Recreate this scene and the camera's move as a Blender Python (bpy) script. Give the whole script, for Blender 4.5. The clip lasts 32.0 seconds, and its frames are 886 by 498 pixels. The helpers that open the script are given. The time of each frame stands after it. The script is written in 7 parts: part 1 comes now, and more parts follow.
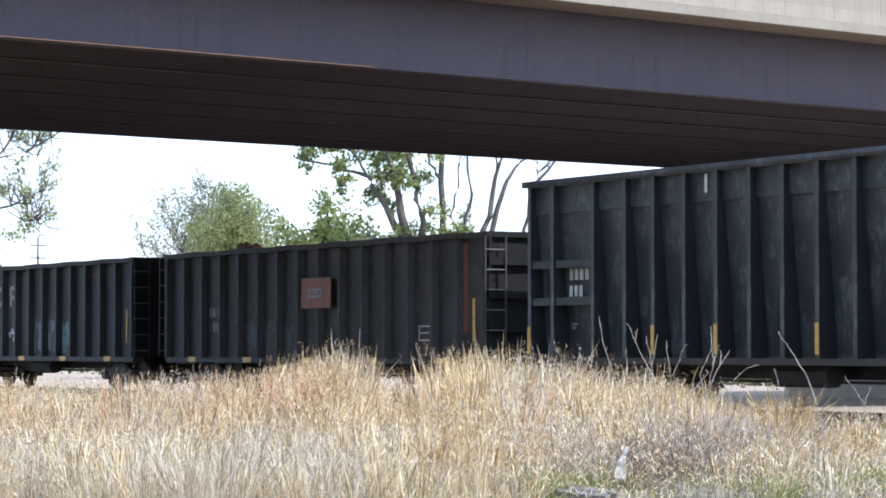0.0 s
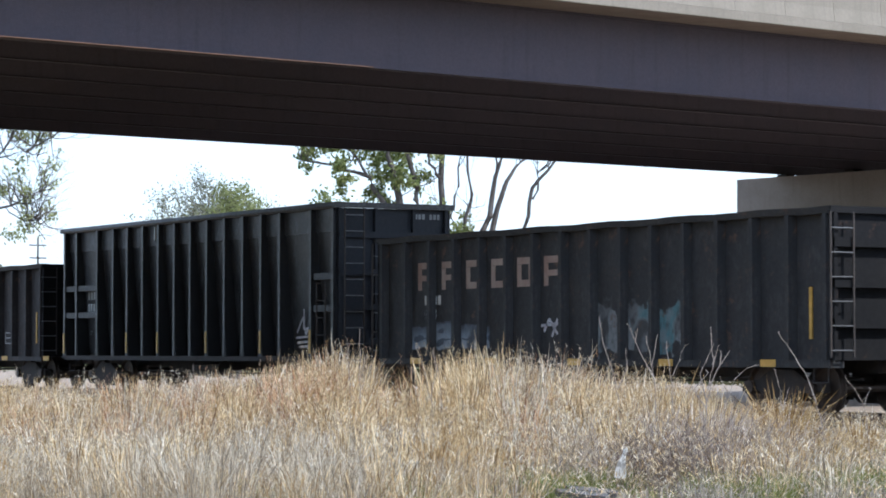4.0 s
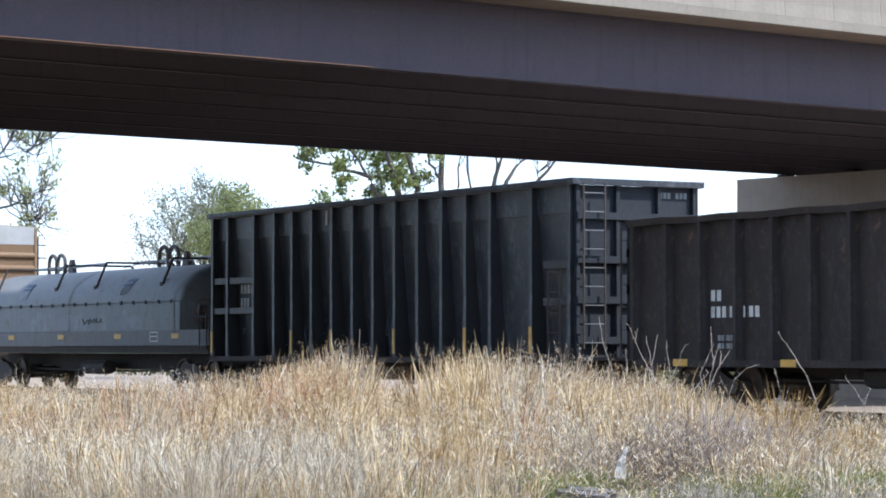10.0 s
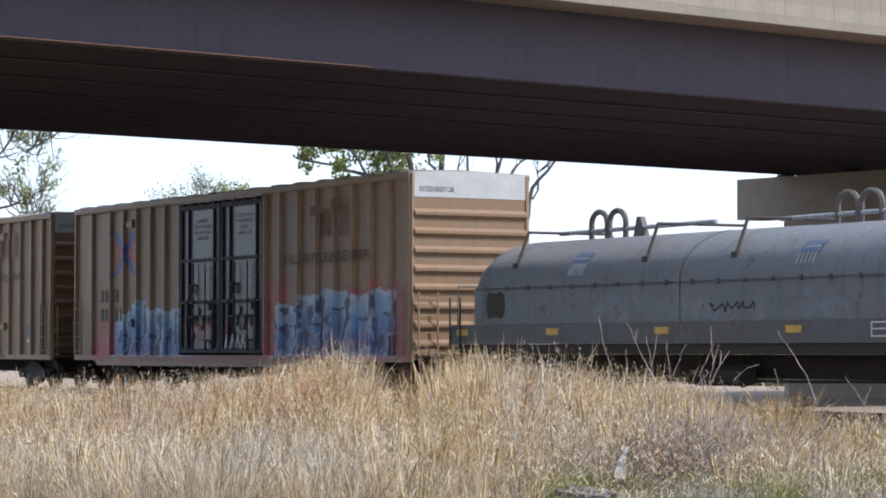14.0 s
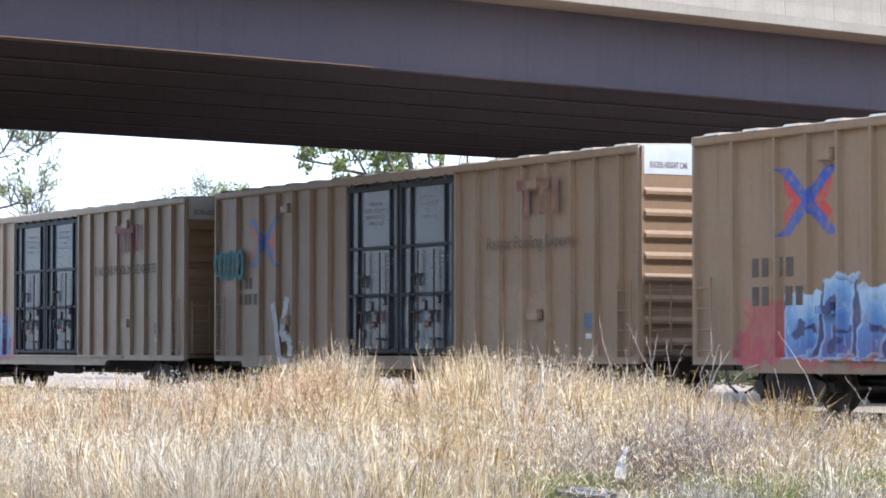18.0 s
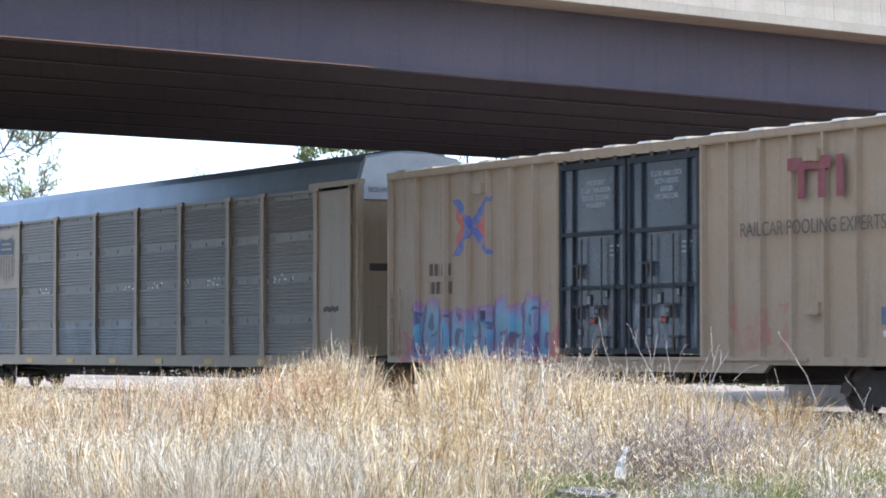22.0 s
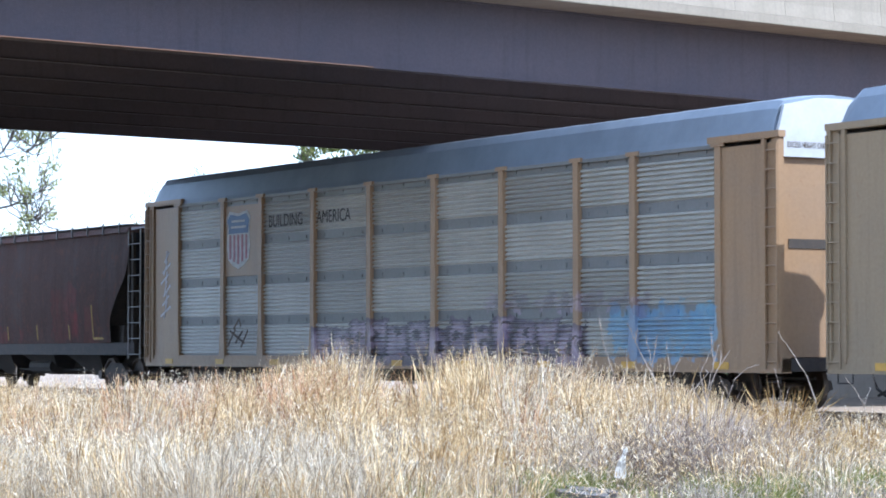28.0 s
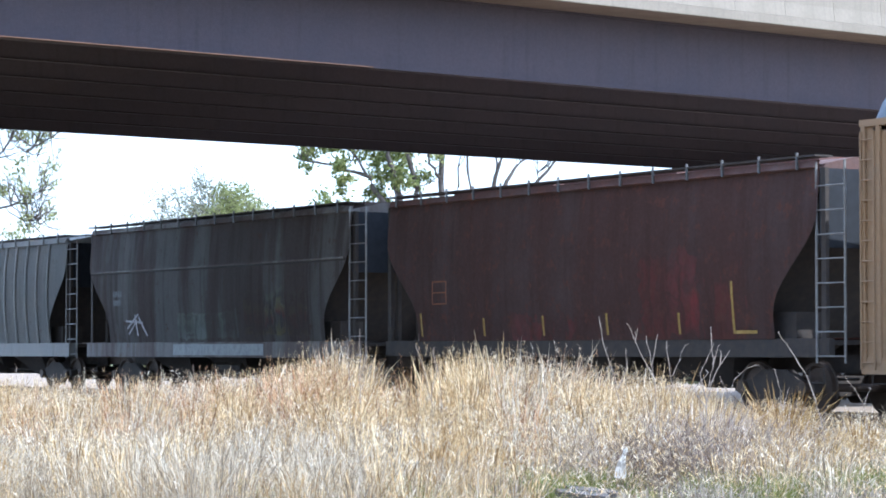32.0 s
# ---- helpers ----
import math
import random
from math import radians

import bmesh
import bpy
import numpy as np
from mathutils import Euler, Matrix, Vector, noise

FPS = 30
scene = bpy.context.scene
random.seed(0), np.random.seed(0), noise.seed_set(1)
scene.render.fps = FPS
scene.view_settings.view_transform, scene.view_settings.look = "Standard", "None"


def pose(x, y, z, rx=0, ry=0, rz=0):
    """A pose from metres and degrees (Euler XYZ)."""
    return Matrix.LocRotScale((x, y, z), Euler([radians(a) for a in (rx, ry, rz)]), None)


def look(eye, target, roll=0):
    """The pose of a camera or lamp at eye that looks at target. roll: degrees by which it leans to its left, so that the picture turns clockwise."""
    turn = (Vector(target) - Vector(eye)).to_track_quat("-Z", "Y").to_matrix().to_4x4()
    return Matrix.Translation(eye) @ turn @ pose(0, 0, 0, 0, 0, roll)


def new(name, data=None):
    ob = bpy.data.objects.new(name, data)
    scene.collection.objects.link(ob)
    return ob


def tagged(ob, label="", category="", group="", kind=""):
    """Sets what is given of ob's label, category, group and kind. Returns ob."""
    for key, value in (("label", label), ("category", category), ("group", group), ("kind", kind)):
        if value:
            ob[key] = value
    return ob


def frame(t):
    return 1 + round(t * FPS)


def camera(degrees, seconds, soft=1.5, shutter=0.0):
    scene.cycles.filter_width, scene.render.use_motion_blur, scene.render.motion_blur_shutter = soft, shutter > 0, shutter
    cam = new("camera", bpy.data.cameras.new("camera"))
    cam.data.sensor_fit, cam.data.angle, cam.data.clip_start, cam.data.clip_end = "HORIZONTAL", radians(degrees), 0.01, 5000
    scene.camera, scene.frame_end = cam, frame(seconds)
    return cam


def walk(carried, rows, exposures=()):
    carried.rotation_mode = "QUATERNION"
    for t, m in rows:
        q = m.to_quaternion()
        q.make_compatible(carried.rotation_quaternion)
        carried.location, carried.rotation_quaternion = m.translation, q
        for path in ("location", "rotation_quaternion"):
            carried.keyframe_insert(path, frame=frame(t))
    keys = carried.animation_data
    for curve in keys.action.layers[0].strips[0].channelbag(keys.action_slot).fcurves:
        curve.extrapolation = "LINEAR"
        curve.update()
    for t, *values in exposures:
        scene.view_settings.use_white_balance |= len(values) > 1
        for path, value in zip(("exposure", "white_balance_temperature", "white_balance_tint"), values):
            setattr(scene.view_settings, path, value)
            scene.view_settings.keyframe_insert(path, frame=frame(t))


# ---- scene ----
# ================= camera =================
cam = camera(18.745, 32.0, 1.8, 0.1)
EYE_Z = 1.12
TURN = radians(30.285)
FWD = Vector((-math.cos(TURN), math.sin(TURN), 0.03781))
EYE = Vector((0, 0, EYE_Z))
VIEW = look(EYE, EYE + FWD * 50)
EXPO = [(0, 1.14, 5530, 11), (2, 0.6, 5530, 11), (3.5, 0.6, 5530, 11), (6, 1.12, 5530, 11), (7.5, 1.1, 5530, 11), (9, 0.62, 5530, 11), (11, 1.1, 5430, 12), (12, 1.1, 5500, 12.5), (13, 0.74, 5700, 13), (14, 0.52, 5890, 14), (14.6, 0.55, 5890, 14), (16.5, 1.2, 5700, 14), (19, 1.22, 5530, 13), (24, 1.26, 5330, 11), (28, 1.3, 5250, 11), (32, 1.28, 5250, 11)]
walk(cam, [(0, VIEW), (32, VIEW)], EXPO)

# ================= light =================
SUN_EL, SUN_AZ = radians(48), math.atan2(0.69, 0.72)
world = bpy.data.worlds.new("sky")
scene.world = world
world.use_nodes = True
wn = world.node_tree
sky = wn.nodes.new("ShaderNodeTexSky")
sky.sky_type, sky.sun_disc = "NISHITA", False
sky.sun_elevation, sky.sun_rotation = SUN_EL, math.pi / 2 - SUN_AZ
sky.air_density, sky.dust_density, sky.ozone_density = 1.0, 1.2, 1.5
haze = wn.nodes.new("ShaderNodeMix")      # thin white haze over the whole sky
haze.data_type = "RGBA"
haze.inputs[0].default_value = 0.45
haze.inputs[7].default_value = (6.3, 6.9, 7.6, 1)
wn.links.new(sky.outputs[0], haze.inputs[6])
wn.links.new(haze.outputs[2], wn.nodes["Background"].inputs[0])
wn.nodes["Background"].inputs[1].default_value = 0.15
sun = new("sun", bpy.data.lights.new("sun", "SUN"))
sun.data.energy, sun.data.angle, sun.data.color = 3.6, radians(0.53), (1.0, 0.93, 0.82)
to_sun = Vector((math.cos(SUN_EL) * math.cos(SUN_AZ), math.cos(SUN_EL) * math.sin(SUN_AZ), math.sin(SUN_EL)))
sun.matrix_world = look(to_sun * 100, (0, 0, 0))


# ================= materials =================
class Nodes:
    """Small wrapper to write node materials shortly."""

    def __init__(self, name):
        self.m = bpy.data.materials.new(name)
        self.m.use_nodes = True
        self.t = self.m.node_tree
        self.b = self.t.nodes["Principled BSDF"]
        self.out = self.t.nodes["Material Output"]
        self.co = self.t.nodes.new("ShaderNodeTexCoord").outputs["Object"]

    def put(self, sock, val):
        if isinstance(val, bpy.types.NodeSocket):
            self.t.links.new(val, sock)
        elif val is not None:
            sock.default_value = (*val, 1) if isinstance(val, tuple) and len(val) == 3 and sock.type == "RGBA" else val

    def math(self, op, a, b=None, clamp=False):
        n = self.t.nodes.new("ShaderNodeMath")
        n.operation, n.use_clamp = op, clamp
        self.put(n.inputs[0], a)
        self.put(n.inputs[1], b)
        return n.outputs[0]

    def mapped(self, sx, sy, sz):
        n = self.t.nodes.new("ShaderNodeMapping")
        self.put(n.inputs["Vector"], self.co)
        n.inputs["Scale"].default_value = (sx, sy, sz)
        return n.outputs[0]

    def noise(self, scale, detail=4, vec=None, rough=0.6):
        n = self.t.nodes.new("ShaderNodeTexNoise")
        self.put(n.inputs["Vector"], vec or self.co)
        n.inputs["Scale"].default_value, n.inputs["Detail"].default_value = scale, detail
        n.inputs["Roughness"].default_value = rough
        return n.outputs[0]

    def voronoi(self, scale, vec=None, feature="F1"):
        n = self.t.nodes.new("ShaderNodeTexVoronoi")
        n.feature = feature
        self.put(n.inputs["Vector"], vec or self.co)
        n.inputs["Scale"].default_value = scale
        return n.outputs

    def step(self, v, lo, hi):
        n = self.t.nodes.new("ShaderNodeMapRange")
        n.interpolation_type = "SMOOTHSTEP"
        self.put(n.inputs["Value"], v)
        n.inputs["From Min"].default_value, n.inputs["From Max"].default_value = lo, hi
        return n.outputs[0]

    def mix(self, fac, a, b, mode="MIX"):
        n = self.t.nodes.new("ShaderNodeMix")
        n.data_type, n.blend_type = "RGBA", mode
        self.put(n.inputs[0], fac)
        self.put(n.inputs[6], a)
        self.put(n.inputs[7], b)
        return n.outputs[2]

    def ramp(self, v, stops, constant=False):
        n = self.t.nodes.new("ShaderNodeValToRGB")
        if constant:
            n.color_ramp.interpolation = "CONSTANT"
        el = n.color_ramp.elements
        while len(el) < len(stops):
            el.new(0.5)
        for e, (p, c) in zip(el, stops):
            e.position, e.color = p, (*c, 1)
        self.put(n.inputs[0], v)
        return n.outputs[0]

    def bump(self, height, strength, dist=0.02):
        n = self.t.nodes.new("ShaderNodeBump")
        n.inputs["Strength"].default_value, n.inputs["Distance"].default_value = strength, dist
        self.put(n.inputs["Height"], height)
        self.put(self.b.inputs["Normal"], n.outputs[0])

    def done(self, color, rough, metal=0.0):
        self.put(self.b.inputs["Base Color"], color)
        self.put(self.b.inputs["Roughness"], rough)
        self.put(self.b.inputs["Metallic"], metal)
        return self.m


def box_mask(n, x0, x1, z0, z1, ragged=0.25):
    """1 inside a ragged rectangle on a car's side, 0 outside."""
    sep = n.t.nodes.new("ShaderNodeSeparateXYZ")
    n.put(sep.inputs[0], n.co)
    wob = n.math("MULTIPLY", n.math("SUBTRACT", n.noise(2.3, 2), 0.5), ragged * 4)
    dx = n.math("SUBTRACT", n.math("ABSOLUTE", n.math("SUBTRACT", sep.outputs[0], (x0 + x1) / 2)), (x1 - x0) / 2)
    dz = n.math("SUBTRACT", n.math("ABSOLUTE", n.math("SUBTRACT", sep.outputs[2], (z0 + z1) / 2)), (z1 - z0) / 2)
    d = n.math("ADD", n.math("MAXIMUM", dx, dz), wob)
    side = n.math("LESS_THAN", sep.outputs[1], 0.0)
    return n.math("MULTIPLY", n.step(d, 0.04, -0.04), side)


def lettered(n, col, x0, x1, z0, z1, cols, scale, cover):
    """A sprayed piece: a row of fat leaning letter shapes with counters. cols: line, then the fill from its foot to its top."""
    sep = n.t.nodes.new("ShaderNodeSeparateXYZ")
    n.put(sep.inputs[0], n.co)
    x, z = sep.outputs[0], sep.outputs[2]
    hz = z1 - z0
    pitch = 1.5 / scale

    def centred(v, k):
        return n.math("MULTIPLY", n.math("SUBTRACT", v, 0.5), k)

    zz = n.math("DIVIDE", n.math("SUBTRACT", z, z0), hz)
    lean = n.math("MULTIPLY", n.math("SUBTRACT", zz, 0.5), 0.16)
    wob = centred(n.noise(1.3, 2, n.mapped(1, 0.01, 1)), 0.9)
    u = n.math("ADD", n.math("DIVIDE", n.math("SUBTRACT", x, x0), pitch), n.math("SUBTRACT", wob, lean))
    f = n.math("FRACT", u)
    rnd = n.t.nodes.new("ShaderNodeTexWhiteNoise")
    rnd.noise_dimensions = "1D"
    n.put(rnd.inputs["W"], n.math("ADD", n.math("FLOOR", u), x0 * 7.3))
    r = rnd.outputs["Value"]
    away = n.math("MULTIPLY", n.math("ABSOLUTE", n.math("SUBTRACT", f, 0.5)), 2.0)
    # top and foot of each letter differ; ends fade out
    roof = n.math("SUBTRACT", 1.0, n.math("MULTIPLY", r, 0.22))
    swell = centred(n.noise(3.1, 2, n.mapped(1, 0.01, 1)), 0.30)
    up = n.math("ADD", zz, swell)
    body = n.math("MULTIPLY", n.step(up, 0.0, 0.03), n.step(n.math("SUBTRACT", roof, up), -0.03, 0.0))
    ends = n.math("MULTIPLY", n.step(x, x0, x0 + 0.05), n.step(n.math("SUBTRACT", x1, x), 0.0, 0.05))
    side = n.math("LESS_THAN", sep.outputs[1], 0.0)
    m = n.math("MULTIPLY", n.math("MULTIPLY", body, ends), side)
    # two counters in a letter, at its own heights
    holes = None
    for zc, wide, tall in ((0.30, 0.13, 0.13), (0.68, 0.15, 0.11)):
        dx = n.math("DIVIDE", n.math("SUBTRACT", f, n.math("ADD", 0.42, n.math("MULTIPLY", r, 0.16))), wide)
        dz = n.math("DIVIDE", n.math("SUBTRACT", up, n.math("ADD", zc - 0.08, n.math("MULTIPLY", r, 0.16))), tall)
        d = n.math("ADD", n.math("MULTIPLY", dx, dx), n.math("MULTIPLY", dz, dz))
        hole = n.math("MULTIPLY", n.step(d, 1.25, 0.85), n.math("GREATER_THAN", n.math("FRACT", n.math("MULTIPLY", r, 17.0 * zc + 3)), 0.35))
        holes = hole if holes is None else n.math("MAXIMUM", holes, hole)
    cut = n.math("MULTIPLY", n.step(n.math("ABSOLUTE", n.math("SUBTRACT", n.math("FRACT", n.math("ADD", n.math("MULTIPLY", up, 1.7), n.math("MULTIPLY", r, 5.0))), 0.5)), 0.06, 0.03), n.step(f, 0.45, 0.5))
    line = n.math("MAXIMUM", n.math("MAXIMUM", n.step(away, 0.80, 0.88), holes), cut)
    rim = n.math("MAXIMUM", n.step(n.math("SUBTRACT", roof, up), 0.07, 0.03), n.step(up, 0.07, 0.03))
    k = len(cols) - 1
    blend = n.math("ADD", up, n.math("ADD", centred(n.noise(1.9, 3), 0.6), centred(r, 0.3)))
    g = n.ramp(blend, [(0.08 + 0.84 * i / max(1, k - 1), c) for i, c in enumerate(cols[1:])])
    shine = n.math("MULTIPLY", n.step(n.noise(3.2, 2, n.mapped(2.6, 1, 0.9)), 0.60, 0.66), 0.4)
    g = n.mix(shine, g, cols[-1])
    g = n.mix(n.math("MULTIPLY", line, 0.9), g, cols[0])
    halo = n.math("MAXIMUM", rim, n.math("MULTIPLY", n.step(away, 0.66, 0.72), n.step(away, 0.84, 0.78)))
    g = n.mix(n.math("MULTIPLY", halo, 0.6), g, cols[-1])
    wear = n.step(n.noise(3.0, 5), 0.86, 0.50)
    return n.mix(n.math("MULTIPLY", m, n.math("MULTIPLY", wear, cover)), col, g)


def paint(name, base, dusty, rust=(0.10, 0.045, 0.02), rough=0.55, metal=0.0, dust=0.5, rusty=0.25, streaks=0.5,
          bumps=0.15, tags=(), wave=0.0, cross=None, runs=None, vary=0.0, scuff=None):
    """Weathered railcar paint: dust at two scales, streaks that run down, rust spots and sprayed graffiti."""
    n = Nodes(name)
    big = n.step(n.noise(0.9, 5), 0.35, 0.72)
    fine = n.noise(14, 5)
    run = n.noise(1.0, 4, n.mapped(5.0, 5.0, 0.35))
    col = n.mix(n.math("MULTIPLY", big, dust), base, dusty)
    col = n.mix(n.math("MULTIPLY", n.step(run, 0.5, 0.75), streaks), col, tuple(0.55 * v for v in base))
    if vary:
        info = n.t.nodes.new("ShaderNodeObjectInfo")
        col = n.mix(n.math("MULTIPLY", info.outputs["Random"], vary), col, tuple(0.5 * v for v in dusty))
    for x0, x1, z0, z1, cols, scale, cover in tags:
        if 0.6 < cover and scale < 9:
            col = lettered(n, col, x0, x1, z0, z1, cols, scale, cover)
            continue
        m = box_mask(n, x0, x1, z0, z1)
        warp = n.t.nodes.new("ShaderNodeVectorMath")
        warp.operation = "ADD"
        n.put(warp.inputs[0], n.mapped(scale, 0.01, scale * 0.42))
        wn_ = n.t.nodes.new("ShaderNodeTexNoise")
        wn_.inputs["Scale"].default_value, wn_.inputs["Detail"].default_value = 1.4, 1
        n.put(wn_.inputs["Vector"], n.co)
        n.put(warp.inputs[1], wn_.outputs["Color"])
        cell = n.voronoi(1.0, warp.outputs[0])
        edge = n.voronoi(1.0, warp.outputs[0], "DISTANCE_TO_EDGE")
        sepc = n.t.nodes.new("ShaderNodeSeparateColor")
        n.put(sepc.inputs[0], cell["Color"])
        k = len(cols) - 1
        g = n.ramp(sepc.outputs[0], [(i / k, c) for i, c in enumerate(cols[1:])], True)
        shade = n.step(n.noise(2.1, 2, n.mapped(1.6, 1.0, 1.1)), 0.42, 0.58)
        g = n.mix(n.math("MULTIPLY", shade, 0.5), g, cols[min(2, k)])
        g = n.mix(n.math("MULTIPLY", n.step(edge["Distance"], 0.06, 0.02), 0.6), g, cols[0])
        glint = n.step(n.noise(4.0, 2, n.mapped(2.4, 1.0, 0.8)), 0.60, 0.66)
        g = n.mix(n.math("MULTIPLY", glint, 0.6), g, cols[-1])
        wear = n.step(n.noise(3.0, 5), 0.82, 0.48)
        col = n.mix(n.math("MULTIPLY", m, n.math("MULTIPLY", wear, cover)), col, g)
    if scuff:
        # worn pale patches, larger blots broken by fine scratches
        blot = n.step(n.noise(1.7, 7, n.mapped(1.3, 1.3, 0.8), 0.72), 0.47, 0.60)
        scr = n.step(n.noise(9.0, 4, n.mapped(1.5, 1.5, 0.5)), 0.40, 0.62)
        col = n.mix(n.math("MULTIPLY", n.math("MULTIPLY", blot, scr), scuff[0]), col, scuff[1])
    if cross:
        # emblem of two crossing bands: blue strokes with red ones beside them
        sep = n.t.nodes.new("ShaderNodeSeparateXYZ")
        n.put(sep.inputs[0], n.co)
        ax = n.math("ABSOLUTE", n.math("SUBTRACT", sep.outputs[0], cross[0]))
        az = n.math("ABSOLUTE", n.math("SUBTRACT", sep.outputs[2], cross[1]))
        off = n.math("SUBTRACT", ax, n.math("MULTIPLY", az, 1.15))
        side = n.math("LESS_THAN", sep.outputs[1], 0.0)
        inz = n.math("MULTIPLY", n.math("LESS_THAN", az, 0.60), side)
        blue = n.math("MULTIPLY", n.math("LESS_THAN", n.math("ABSOLUTE", off), 0.17), inz)
        red = n.math("MULTIPLY", n.math("MULTIPLY", n.math("GREATER_THAN", off, 0.17), n.math("LESS_THAN", off, 0.46)), n.math("MULTIPLY", n.math("LESS_THAN", ax, 0.68), inz))
        fade = n.math("MULTIPLY", n.step(n.noise(5.0, 4), 0.8, 0.4), cross[2])
        col = n.mix(n.math("MULTIPLY", blue, fade), col, (0.03, 0.09, 0.40))
        col = n.mix(n.math("MULTIPLY", red, fade), col, (0.52, 0.05, 0.04))
    if runs:
        wide = n.step(n.noise(1.0, 5, n.mapped(0.55, 0.55, 0.10)), 0.46, 0.58)
        thin = n.step(n.noise(1.0, 6, n.mapped(3.2, 3.2, 0.16)), 0.46, 0.66)
        col = n.mix(n.math("MULTIPLY", wide, runs[0]), col, runs[1])
        col = n.mix(n.math("MULTIPLY", thin, runs[0] * 0.8), col, tuple(0.7 * v for v in runs[1]))
    spots = n.step(n.noise(2.6, 8, None, 0.75), 0.62 - 0.14 * rusty, 0.74 - 0.1 * rusty)
    col = n.mix(n.math("MULTIPLY", spots, min(1.0, 2.2 * rusty)), col, rust)
    col = n.mix(n.math("MULTIPLY", fine, 0.3), col, tuple(0.6 * v for v in base), "MULTIPLY")
    h = n.noise(30, 3)
    if wave:
        h = n.math("ADD", n.math("MULTIPLY", n.noise(1.6, 1), wave), n.math("MULTIPLY", h, 0.02))
        n.bump(h, 1.0, 0.1)
    else:
        n.bump(h, bumps, 0.02)
    if 0.65 < rough < 0.75:
        pass
    elif rough < 0.75:
        n.b.inputs["Sheen Weight"].default_value = 0.22     # fine road dust brightens the paint at a flat angle
        n.b.inputs["Sheen Roughness"].default_value = 0.35
        n.b.inputs["Sheen Tint"].default_value = (0.85, 0.82, 0.80, 1)
        rough -= 0.08
    else:
        n.b.inputs["Specular IOR Level"].default_value = 0.15
    r = n.math("ADD", n.math("MULTIPLY", fine, 0.3), rough - 0.12, True)
    return n.done(col, r, metal)


def plain(name, base, rough=0.6, metal=0.0, other=None, scale=6, bumps=0.15, dist=0.02):
    """A surface of one colour with grain and blotches."""
    n = Nodes(name)
    other = other or tuple(0.6 * v for v in base)
    col = n.mix(n.step(n.noise(scale, 5), 0.3, 0.75), base, other)
    col = n.mix(n.math("MULTIPLY", n.noise(scale * 7, 3), 0.35), col, tuple(0.5 * v for v in base))
    n.bump(n.noise(scale * 9, 4), bumps, dist)
    return n.done(col, rough, metal)


def blades(name, stops, translucent=0.35, rough=0.7):
    """Leaves or grass: one colour an island, light passes through."""
    n = Nodes(name)
    geo = n.t.nodes.new("ShaderNodeNewGeometry")
    col = n.ramp(geo.outputs["Random Per Island"], stops)
    col = n.mix(n.step(n.noise(0.5, 4), 0.42, 0.68), col, n.mix(0.55, col, stops[len(stops) // 2 - 1][1]))
    col = n.mix(n.step(n.noise(1.6, 4), 0.5, 0.75), col, n.mix(0.5, col, stops[0][1]))
    n.done(col, rough)
    n.b.inputs["Specular IOR Level"].default_value = 0.25
    tr = n.t.nodes.new("ShaderNodeBsdfTranslucent")
    n.put(tr.inputs[0], col)
    ms = n.t.nodes.new("ShaderNodeMixShader")
    ms.inputs[0].default_value = translucent
    n.t.links.new(n.b.outputs[0], ms.inputs[1])
    n.t.links.new(tr.outputs[0], ms.inputs[2])
    n.t.links.new(ms.outputs[0], n.out.inputs[0])
    return n.m


def ground_mat(name, stops, scale, bump_scale, strength, dist=0.05):
    n = Nodes(name)
    col = n.ramp(n.noise(scale, 7, None, 0.7), stops)
    col = n.mix(n.math("MULTIPLY", n.noise(scale * 14, 4), 0.4), col, tuple(0.45 * v for v in stops[0][1]))
    n.bump(n.noise(bump_scale, 5), strength, dist)
    return n.done(col, 0.95)


M_BALLAST = ground_mat("ballast", [(0.35, (0.10, 0.085, 0.078)), (0.55, (0.20, 0.185, 0.17)), (0.7, (0.27, 0.25, 0.225))], 9, 16, 1.0, 0.06)
M_CONCRETE = paint("aged_concrete", (0.285, 0.255, 0.21), (0.235, 0.21, 0.17), (0.17, 0.13, 0.10), 0.9, 0, 0.7, 0.12, 0.3, 0.35)
M_PIER = paint("warm_concrete", (0.42, 0.36, 0.30), (0.34, 0.29, 0.24), (0.30, 0.24, 0.18), 0.9, 0, 0.7, 0.12, 0.3, 0.35)
M_STEELBRIDGE = paint("weathering_steel", (0.108, 0.092, 0.106), (0.094, 0.085, 0.102), (0.12, 0.085, 0.08), 0.8, 0, 0.8, 0.12, 0.3, 0.3)
M_DECK = plain("deck_soffit", (0.25, 0.20, 0.155), 0.9, 0, (0.20, 0.15, 0.115), 2)
M_RAIL = plain("rail_steel", (0.20, 0.15, 0.12), 0.5, 0.6)
M_TIE = plain("creosoted_tie", (0.07, 0.055, 0.045), 0.9)
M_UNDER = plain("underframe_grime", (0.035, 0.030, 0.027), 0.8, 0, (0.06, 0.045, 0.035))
M_WHEEL = plain("wheel_steel", (0.10, 0.075, 0.06), 0.6, 0.5)
M_RUNG = plain("worn_rung", (0.15, 0.15, 0.15), 0.5, 0.2)
M_PALERUNG = plain("pale_rung", (0.27, 0.27, 0.26), 0.5, 0.2, (0.18, 0.15, 0.13), 4)
M_YELLOW = plain("reflective_yellow", (0.62, 0.36, 0.06), 0.5)
M_WHITE = plain("stencil_white", (0.62, 0.62, 0.58), 0.7)
M_WORNWHITE = plain("worn_white_print", (0.42, 0.43, 0.42), 0.8, 0, (0.24, 0.25, 0.25), 5)
M_FADED = plain("faded_stencil", (0.26, 0.27, 0.27), 0.8)
